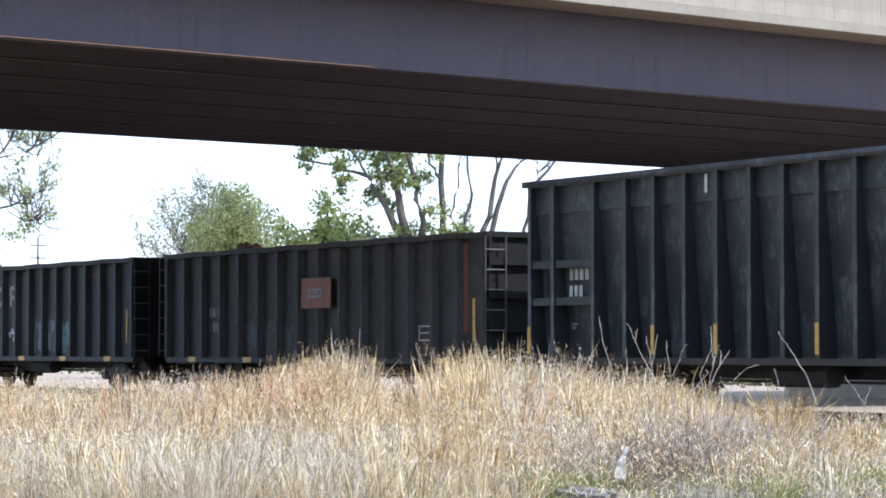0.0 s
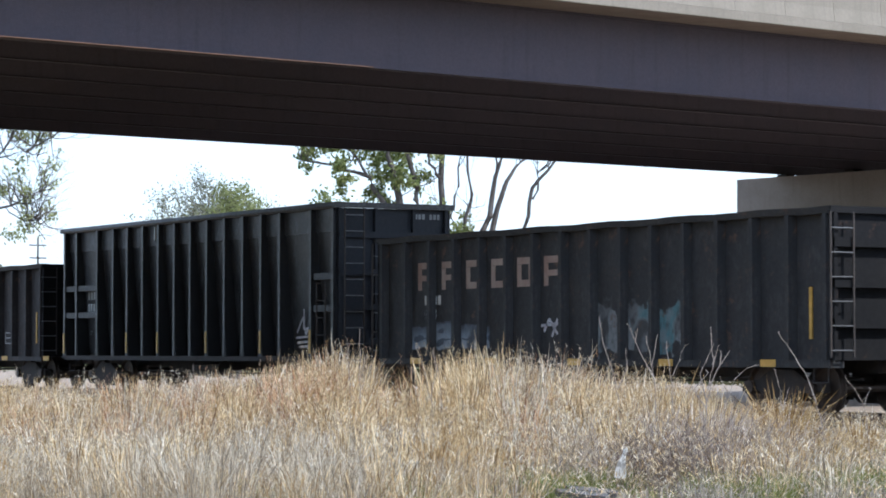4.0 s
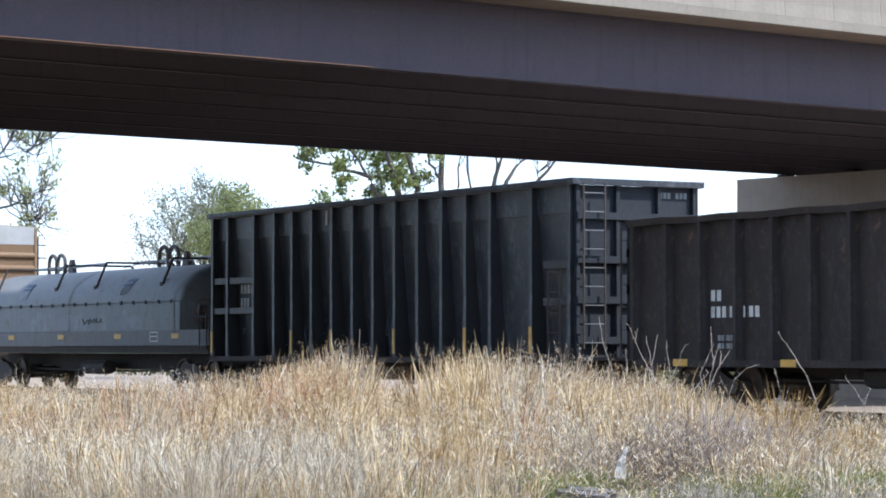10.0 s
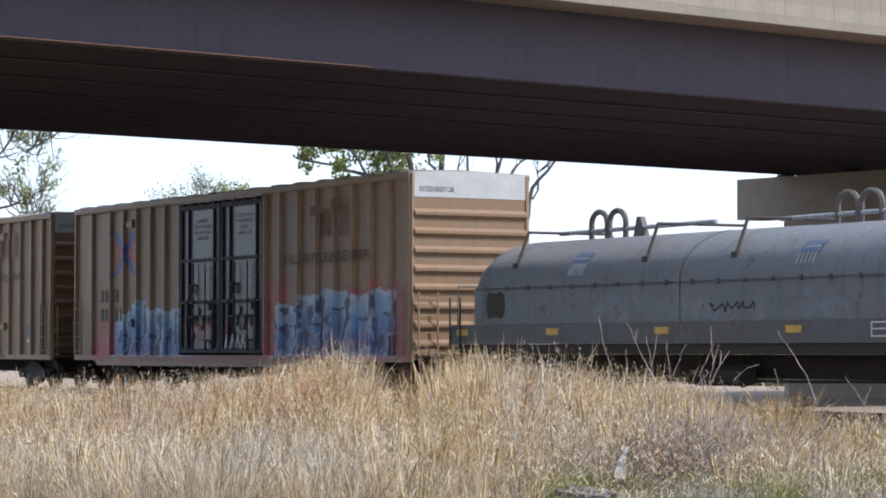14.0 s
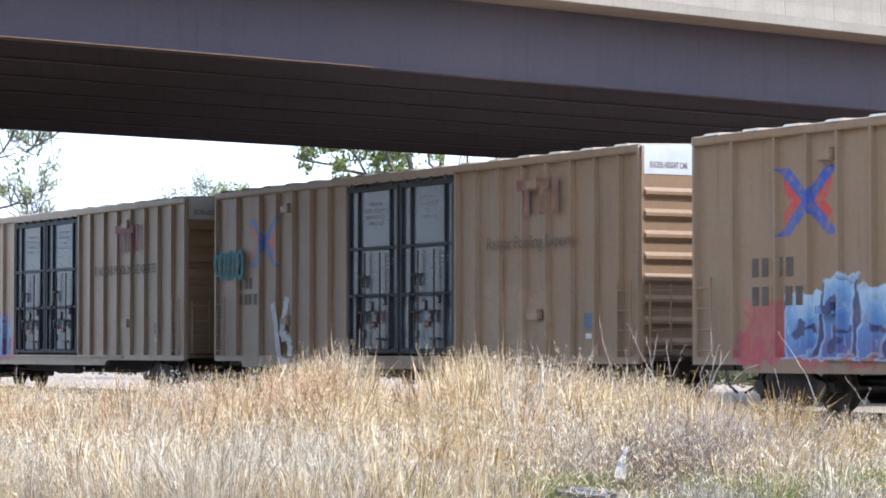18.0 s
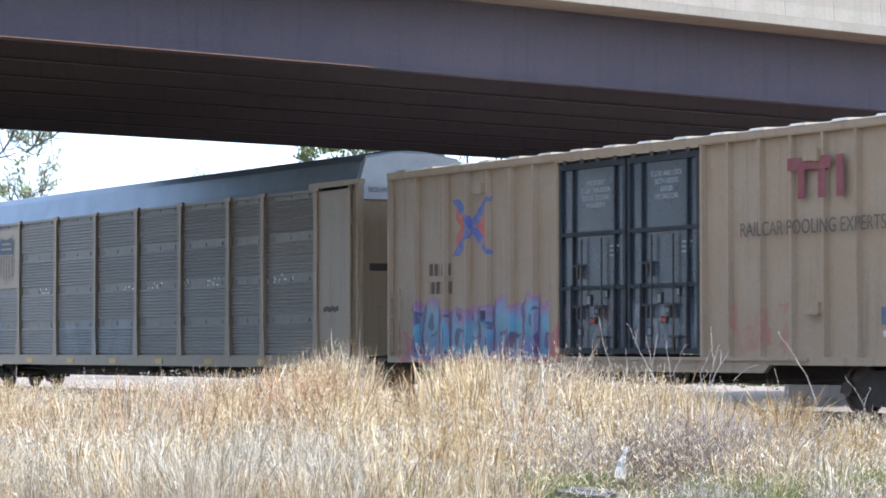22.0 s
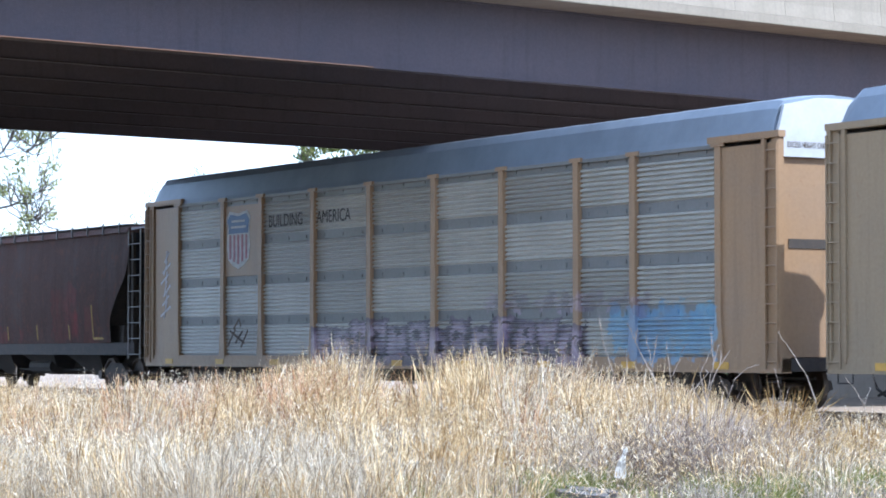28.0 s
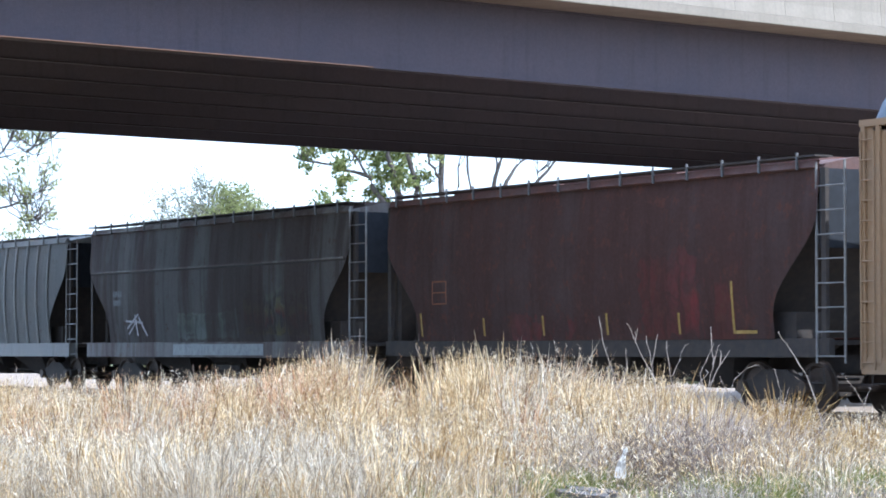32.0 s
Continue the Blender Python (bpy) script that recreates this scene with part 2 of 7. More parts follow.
M_DARKPRINT = plain("dark_print", (0.085, 0.068, 0.062), 0.8, 0, (0.15, 0.11, 0.075), 5)
M_RED = plain("sign_red", (0.50, 0.07, 0.05), 0.6)
M_BARK = plain("bark", (0.085, 0.072, 0.062), 0.95, 0, (0.145, 0.13, 0.115), 3, 0.6, 0.05)


# ================= mesh helpers =================
def box(bm, x0, x1, y0, y1, z0, z1):
    v = [bm.verts.new((x, y, z)) for x in (x0, x1) for y in (y0, y1) for z in (z0, z1)]
    for f in ((0, 1, 3, 2), (4, 6, 7, 5), (0, 4, 5, 1), (2, 3, 7, 6), (0, 2, 6, 4), (1, 5, 7, 3)):
        bm.faces.new([v[i] for i in f])


def prism(bm, pts, a0, a1, axis="x"):
    """Extrudes a closed outline from a0 to a1. pts: (y, z) for axis x, (x, z) for y, (x, y) for z."""
    def at(p, a):
        return {"x": (a, p[0], p[1]), "y": (p[0], a, p[1]), "z": (p[0], p[1], a)}[axis]
    lo = [bm.verts.new(at(p, a0)) for p in pts]
    hi = [bm.verts.new(at(p, a1)) for p in pts]
    k = len(pts)
    bm.faces.new(lo[::-1])
    bm.faces.new(hi)
    for i in range(k):
        bm.faces.new((lo[i], lo[(i + 1) % k], hi[(i + 1) % k], hi[i]))


def tube(bm, pts, radii, n=6):
    """A tapered tube along points."""
    rings = []
    for i, p in enumerate(pts):
        p = Vector(p)
        d = (Vector(pts[min(i + 1, len(pts) - 1)]) - Vector(pts[max(i - 1, 0)])).normalized()
        a = d.orthogonal().normalized()
        b = d.cross(a)
        r = radii[i] if isinstance(radii, (list, tuple)) else radii
        rings.append([bm.verts.new(p + r * (math.cos(2 * math.pi * k / n) * a + math.sin(2 * math.pi * k / n) * b)) for k in range(n)])
    for i in range(len(rings) - 1):
        q = rings[i + 1]
        best = min(range(n), key=lambda s: (q[s].co - rings[i][0].co).length)
        q = q[best:] + q[:best]
        if (q[1].co - rings[i][1].co).length > (q[-1].co - rings[i][1].co).length:
            q = [q[0]] + q[1:][::-1]
        rings[i + 1] = q
        for k in range(n):
            bm.faces.new((rings[i][k], rings[i][(k + 1) % n], q[(k + 1) % n], q[k]))
    bm.faces.new(rings[0][::-1])
    bm.faces.new(rings[-1])


def mesh_of(name, bm, material, smooth=False):
    bmesh.ops.recalc_face_normals(bm, faces=bm.faces)
    me = bpy.data.meshes.new(name)
    bm.to_mesh(me)
    bm.free()
    for m in material if isinstance(material, (list, tuple)) else [material]:
        me.materials.append(m)
    if smooth:
        for p in me.polygons:
            p.use_smooth = True
    return me


def part(name, bm, material, parent, label="", smooth=False):
    """Links a bmesh as one mesh object under a thing or a part."""
    ob = new(name, mesh_of(name, bm, material, smooth))
    ob.parent = parent
    return tagged(ob, label) if label else ob


def piece(name, me, parent, x=0, y=0, z=0, rz=0):
    """One more object on a shared mesh."""
    ob = new(name, me)
    ob.parent = parent
    ob.matrix_local = pose(x, y, z, 0, 0, rz)
    return ob


def soup(name, verts, faces, material):
    me = bpy.data.meshes.new(name)
    me.from_pydata(verts, [], faces)
    me.materials.append(material)
    return me


def anchor(name, m, label, category, group="", kind=""):
    ob = new(name)
    ob.matrix_world = m
    return tagged(ob, label, category, group, kind)


def bars(bm, x0, z, h, y, widths, gap=0.3):
    """A row of plain bars that stands for characters."""
    x = x0
    for w in widths:
        box(bm, x, x + w * h, y - 0.006, y, z, z + h)
        x += w * h + gap * h
    return x


# ================= ground =================
def terrain():
    xs = sorted(set([-3000, -1200, -600, -350, -240] + [round(-180 + 2.5 * i, 2) for i in range(85)] + [60, 120, 400, 1500]))
    ys = sorted(set([-1500, -400, -120, -50] + [round(-30 + 2.5 * i, 2) for i in range(73)] + [190, 260, 400, 800, 3000]))
    verts, faces = [], []
    for y in ys:
        for x in xs:
            z = -0.42 + 0.05 * noise.noise((x * 0.15, y * 0.15, 0))
            if -4 < y < 27 and x < -10:
                z += 0.06 * noise.noise((x * 0.5, y * 0.5, 3))
            if 25 < y < 36:
                z = -0.5
            if y > 110:
                z += 0.004 * (y - 110)
            verts.append((x, y, min(z, 1.0)))
    w = len(xs)
    for j in range(len(ys) - 1):
        for i in range(w - 1):
            faces.append((j * w + i, j * w + i + 1, (j + 1) * w + i + 1, (j + 1) * w + i))
    n = Nodes("field_and_dirt")
    sep = n.t.nodes.new("ShaderNodeSeparateXYZ")
    n.put(sep.inputs[0], n.co)
    wob = n.math("MULTIPLY", n.math("SUBTRACT", n.noise(0.12, 4), 0.5), 14.0)
    yy = n.math("ADD", sep.outputs[1], wob)
    dirt = n.ramp(n.noise(0.7, 7, None, 0.7), [(0.3, (0.19, 0.145, 0.105)), (0.55, (0.29, 0.232, 0.175)), (0.75, (0.24, 0.20, 0.14))])
    straw = n.ramp(n.noise(2.2, 7, None, 0.7), [(0.3, (0.11, 0.085, 0.05)), (0.5, (0.22, 0.17, 0.10)), (0.7, (0.30, 0.25, 0.15))])
    green = n.ramp(n.noise(1.2, 6), [(0.3, (0.07, 0.09, 0.035)), (0.7, (0.17, 0.16, 0.07))])
    col = n.mix(n.step(yy, 28, 34), straw, dirt)
    col = n.mix(n.step(yy, 70, 84), col, green)
    n.bump(n.noise(9, 6), 0.7, 0.05)
    n.done(col, 0.95)
    me = soup("ground", verts, faces, n.m)
    for p in me.polygons:
        p.use_smooth = True
    tagged(new("ground", me), "dry grassy ground with a pale dirt strip beyond the track", "ground", kind="structure")


TRACK_Y = 30.39


def track():
    bm = bmesh.new()
    y = TRACK_Y
    prism(bm, [(y - 4.2, -0.47), (y - 1.9, -0.19), (y + 1.9, -0.19), (y + 4.2, -0.47), (y + 4.2, -0.8), (y - 4.2, -0.8)], -420, 320)
    bed = tagged(new("ballast_bed", mesh_of("ballast_bed", bm, M_BALLAST)), "grey crushed stone ballast bed under the rails", "ballast", kind="structure")
    # loose stones on the shoulder that shows
    rng = np.random.default_rng(5)
    verts, faces = [], []
    for _ in range(5200):
        sy = y - 1.75 - 2.4 * rng.random() if rng.random() < 0.75 else y + 3.4 * (rng.random() - 0.5)
        sx = -80 + 50 * rng.random()
        top = -0.19 if sy > y - 1.9 else -0.19 - 0.28 * (y - 1.9 - sy) / 2.3
        r = 0.025 + 0.035 * rng.random()
        b = len(verts)
        a = rng.random() * 6.28
        for k in range(4):
            verts.append((sx + r * math.cos(a + k * 1.57) * (0.8 + 0.4 * rng.random()), sy + r * math.sin(a + k * 1.57), top - 0.01))
        verts.append((sx, sy, top + r * 0.9))
        faces += [(b + k, b + (k + 1) % 4, b + 4) for k in range(4)]
    st = new("ballast_stones", soup("ballast_stones", verts, faces, M_BALLAST))
    tagged(st, "loose grey ballast stones beside the rails", "gravel", kind="stuff")
    bm = bmesh.new()
    box(bm, -0.11, 0.11, -1.3, 1.3, -0.17, 0)
    tie = mesh_of("tie", bm, M_TIE)
    for i in range(150):
        piece("tie", tie, bed, -105 + 0.58 * i + 0.03 * math.sin(i * 7.0), y, -0.16)
    prof = [(-0.07, -0.16), (0.07, -0.16), (0.07, -0.145), (0.012, -0.12), (0.012, -0.045), (0.036, -0.03), (0.036, 0), (-0.036, 0), (-0.036, -0.03), (-0.012, -0.045), (-0.012, -0.12), (-0.07, -0.145)]
    for side in (-0.755, 0.755):
        bm = bmesh.new()
        prism(bm, [(y + side + a, b) for a, b in prof], -420, 320)
        tagged(new("rail", mesh_of("rail", bm, M_RAIL)), "worn steel rail on wooden ties", "rail", "rails of the track", "structure")


# ================= overpass =================
def overpass():
    ang = math.degrees(math.atan2(0.9889, -0.1483))
    br = anchor("bridge", pose(-45.24, 0, 0, 0, 0, ang), "brown weathering steel girder road bridge with concrete edge", "bridge", kind="structure")
    x0, x1 = -26.0, 118.0
    zb, zt = 7.03, 8.65
    bm = bmesh.new()
    prof = [(-0.18, zb), (0.14, zb), (0.14, zb + 0.022), (0.012, zb + 0.045), (0.012, zt - 0.03), (0.18, zt - 0.03), (0.18, zt), (-0.18, zt), (-0.18, zt - 0.03), (-0.012, zt - 0.03), (-0.012, zb + 0.045), (-0.18, zb + 0.022)]
    prism(bm, prof, x0, x1)
    piece("girder", mesh_of("girder", bm, M_STEELBRIDGE), br)
    bm = bmesh.new()
    prism(bm, [(-0.07, zb), (0.07, zb), (0.07, zb + 0.008), (0.012, zb + 0.03), (0.012, zt), (-0.012, zt), (-0.012, zb + 0.03), (-0.07, zb + 0.008)], x0, x1)
    gird = mesh_of("girder", bm, M_STEELBRIDGE)
    for i in range(1, 7):
        piece("girder", gird, br, 0, 3.05 * i, 0)
    bm = bmesh.new()
    box(bm, x0, x1, -1.40, 19.6, zt + 0.004, zt + 0.215)
    part("deck_slab", bm, M_DECK, br, "brown-stained concrete deck slab")
    # barrier, one cast length after another with narrow joints, set back over the edge of the slab
    seg = 1.65
    k = int((x1 - x0) / seg)
    for side, yy in ((-1, -1.43), (1, 19.31)):
        bm = bmesh.new()
        pts = [(0, zt + 0.012), (0.028, zt - 0.006), (0.028, zt + 0.212), (0.012, zt + 0.217), (0.0, zt + 0.21)]
        if side > 0:
            pts = [(0.32 - a, b) for a, b in pts]
        prism(bm, [(yy + a, b) for a, b in pts], x0, x1)
        part("slab_edge", bm, M_CONCRETE, br)
        bm = bmesh.new()
        pts = [(0.012, zt + 0.222), (0.32, zt + 0.222), (0.32, 9.86), (0.09, 9.86), (0.06, 9.2)]
        if side > 0:
            pts = [(0.32 - a, b) for a, b in pts]
        prism(bm, pts, 0.004, seg - 0.004)
        me = mesh_of("barrier", bm, M_CONCRETE)
        for i in range(k):
            piece("barrier", me, br, x0 + seg * i, yy, 0)
    # added lip, rust colour brightened for the sunlit stretch of the flange edge
    bm = bmesh.new()
    box(bm, x0, 27.2, -0.275, -0.184, zb + 0.003, zb + 0.02)
    part("flange_lip", bm, plain("rusty_sunlit_lip", (0.19, 0.105, 0.075), 0.9), br, "rust-orange plate standing for the sunlit edge of the lower flange")
    # piers
    for px in (-1.0, 58.8):
        pier = anchor("bridge_pier", pose(-45.24, 0, 0, 0, 0, ang) @ pose(px, 0, 0), "pale concrete wall pier that carries the bridge girders", "bridge pier", "bridge piers", "structure")
        bm = bmesh.new()
        box(bm, -0.6, 0.6, -1.7, 20.0, 5.55, 6.92)
        part("pier_cap", bm, M_PIER, pier)
        bm = bmesh.new()
        prism(bm, [(-0.45, 0.2), (-0.3, -0.1), (0.3, -0.1), (0.45, 0.2), (0.45, 17.8), (0.3, 18.1), (-0.3, 18.1), (-0.45, 17.8)], -0.9, 5.55, "z")
        part("pier_wall", bm, M_PIER, pier)
        bm = bmesh.new()
        box(bm, -0.28, 0.28, -0.28, 0.28, 6.92, 6.96)
        box(bm, -0.2, 0.2, -0.2, 0.2, 6.96, 7.03)
        bear = mesh_of("bearing", bm, M_UNDER)
        for i in range(7):
            piece("bearing", bear, pier, 0, 3.05 * i, 0)


# ================= trees =================
M_LEAF = blades("spring_leaves", [(0.0, (0.10, 0.13, 0.04)), (0.5, (0.25, 0.29, 0.10)), (1.0, (0.48, 0.50, 0.22))], 0.55)
M_LEAF_DULL = blades("dull_leaves", [(0.0, (0.15, 0.155, 0.10)), (0.5, (0.27, 0.28, 0.18)), (1.0, (0.44, 0.43, 0.29))], 0.5)
M_LEAF_PALE = blades("pale_new_leaves", [(0.0, (0.17, 0.19, 0.07)), (0.5, (0.30, 0.33, 0.13)), (1.0, (0.48, 0.49, 0.24))], 0.5)


def grow(bm, rng, p, d, length, r, depth, tips, wander=0.25, split=(2, 3), up=0.12):
    pts, rad = [p], [r]
    q = p.copy()
    steps = 4
    for i in range(steps):
        d = (d + Vector(rng.normal(0, wander, 3)) * 0.5 + Vector((0, 0, up))).normalized()
        q = q + d * (length / steps)
        pts.append(q.copy())
        rad.append(r * (1 - 0.4 * (i + 1) / steps))
        if depth <= 2:
            tips.append((q.copy(), d.copy(), depth))
    tube(bm, pts, rad, 6 if depth > 2 else 4)
    if depth == 0:
        return
    for _ in range(rng.integers(split[0], split[1] + 1)):
        nd = (d + Vector(rng.normal(0, 0.62, 3)) + Vector((0, 0, 0.1))).normalized()
        at = pts[rng.integers(2, steps + 1)]
        grow(bm, rng, at.copy(), nd, length * (0.62 + 0.25 * rng.random()), rad[-1] * (0.6 + 0.2 * rng.random()), depth - 1, tips, wander, split, up)


def tree(x, y, height, width, seed, leaf, size, per_tip, label, stems=1, depth=4, trunk=0.3, spread=0.5, base=-0.4, cut=1.0, fan=0.35):
    """A tapered trunk with limbs, and a crown of many small leaves round the twigs."""
    rng = np.random.default_rng(seed)
    th = anchor("tree", pose(x, y, base), label, "tree", "trees beyond the track")
    bm = bmesh.new()
    tips = []
    for s in range(stems):
        d = Vector((fan * rng.normal() if stems > 1 else 0, fan * rng.normal() if stems > 1 else 0, 1)).normalized()
        grow(bm, rng, Vector((0.4 * s, 0, 0)), d, height * 0.36, trunk * (1 if s == 0 else 0.7), depth, tips)
    top = max(q.z for q, d, k in tips)
    wide = np.percentile([math.hypot(q.x, q.y) for q, d, k in tips], 92)
    sc = Vector((width / 2 / wide, width / 2 / wide, height / top))
    for v in bm.verts:
        v.co = v.co * sc
    part("trunk", bm, M_BARK, th, "grey-brown trunk with forking limbs")
    verts, faces = [], []
    for q, d, dep in tips:
        if rng.random() > cut:
            continue
        q = q * sc
        for _ in range(per_tip if dep < 2 else per_tip // 2):
            leaflet(verts, faces, q + Vector(rng.normal(0, spread * 0.5, 3)), size, rng)
    ob = new("crown", soup("crown", verts, faces, leaf))
    ob.parent = th
    return th


def leaflet(verts, faces, c, size, rng):
    a = Vector(rng.normal(0, 1, 3)).normalized() * size * (0.6 + 0.8 * rng.random())
    b = a.orthogonal().normalized() * a.length * 0.55
    k = len(verts)
    verts += [c - a, c + b * 0.9, c + a, c - b]
    faces.append((k, k + 1, k + 2, k + 3))


def dome_tree(x, y, height, width, foot, seed, leaf, size, limbs, per_tip, bare, label, base=-0.4):
    """A broad round tree: limbs rise from a short trunk to an uneven dome, with fine twigs; bare is the share of leafless limbs."""
    rng = np.random.default_rng(seed)
    th = anchor("tree", pose(x, y, base), label, "tree", "trees beyond the track")
    bm = bmesh.new()
    tube(bm, [(0, 0, 0), (0.05, 0, foot * 0.5), (0, 0, foot)], [0.42, 0.34, 0.3], 8)
    part("trunk", bm, M_BARK, th, "short grey-brown trunk")
    verts, faces = [], []
    for i in range(limbs):
        az = 2.4 * i + 0.3 * rng.normal()
        el = (0.06 + 0.94 * ((i + 0.5) / limbs)) ** 0.8 * math.pi / 2
        k = (0.82 + 0.2 * rng.random()) * (1.0 if i % 3 else 0.72)
        end = Vector((math.cos(az) * math.cos(el) * width / 2 * k, math.sin(az) * math.cos(el) * width / 2 * k, foot + math.sin(el) ** 0.8 * (height - foot) * k))
        start = Vector((0, 0, foot * (0.8 + 0.2 * rng.random())))
        mid = (start + end) / 2 + Vector((0, 0, 0.12 * width * math.cos(el))) + Vector(rng.normal(0, 0.25, 3))
        bm = bmesh.new()
        tips = []
        pts = [start, (start + mid) / 2 + Vector(rng.normal(0, 0.15, 3)), mid, (mid + end) / 2 + Vector(rng.normal(0, 0.2, 3)), end]
        tube(bm, pts, [0.11, 0.09, 0.06, 0.04, 0.015], 5)
        for at in (pts[2], pts[3], pts[3], pts[4], pts[4]):
            d = (end - start).normalized() + Vector(rng.normal(0, 0.6, 3))
            grow(bm, rng, at.copy(), d.normalized(), 0.75 + 0.5 * rng.random(), 0.025, 1, tips, 0.3)
        part("limb", bm, M_BARK, th)
        for q, d, dep in tips:
            for _ in range(per_tip if rng.random() > bare else 1):
                leaflet(verts, faces, q + Vector(rng.normal(0, 0.22, 3)), size, rng)
    ob = new("crown", soup("crown", verts, faces, leaf))
    ob.parent = th


def limb_tree(x, y, limbs, clumps, seed, label, base=-0.4, size=0.15, twigs=3, leaf=None, thick=1.0):
    """A tree of a few big limbs: each a row of (across, up, radius), with loose clumps of leaves (across, up, reach)."""
    rng = np.random.default_rng(seed)
    th = anchor("tree", pose(x, y, base, 0, 0, 90 - math.degrees(TURN)), label, "tree", "trees beyond the track")
    for i, limb in enumerate(limbs):
        bm = bmesh.new()
        pts, rad = [], []
        side = 0.5 * rng.normal() if i else 0.0
        for j, (r0, u0, w0) in enumerate(limb):
            if j:
                p, q = limb[j - 1], limb[j]
                for k in (1, 2, 3):
                    f = k / 3
                    pts.append(Vector((p[0] + (q[0] - p[0]) * f + 0.07 * rng.normal(), side * (j - 1 + f) * 0.6 + 0.06 * rng.normal(), p[1] + (q[1] - p[1]) * f)))
                    rad.append(p[2] + (q[2] - p[2]) * f)
            else:
                pts.append(Vector((r0, 0, u0)))
                rad.append(w0)
        rad = [thick * w for w in rad]
        tube(bm, pts, rad, 8)
        for k in range(twigs):
            at = pts[rng.integers(len(pts) // 2, len(pts))]
            grow(bm, rng, at.copy(), Vector(rng.normal(0, 1, 3) + np.array([0, 0, 0.6])).normalized(), 0.7 + 0.6 * rng.random(), 0.03, 2, [])
        part("limb" if i else "trunk", bm, M_BARK, th)
    verts, faces = [], []
    for r0, u0, reach, count in clumps:
        dy = 0.8 * rng.normal()
        for k in range(6):
            c = Vector((r0, dy, u0)) + Vector(rng.normal(0, reach * 0.5, 3))
            for _ in range(count // 6):
                leaflet(verts, faces, c + Vector(rng.normal(0, reach * 0.28, 3)), size, rng)
    if verts:
        ob = new("crown", soup("crown", verts, faces, leaf or M_LEAF))
        ob.parent = th


def place(px, dist):
    """Where a bearing (in thousandths of the half width, from the view's middle) lies at a distance along the view."""
    k = px / 1000 * math.tan(radians(18.745 / 2))
    return (-math.cos(TURN) + k * math.sin(TURN)) * dist, (math.sin(TURN) + k * math.cos(TURN)) * dist


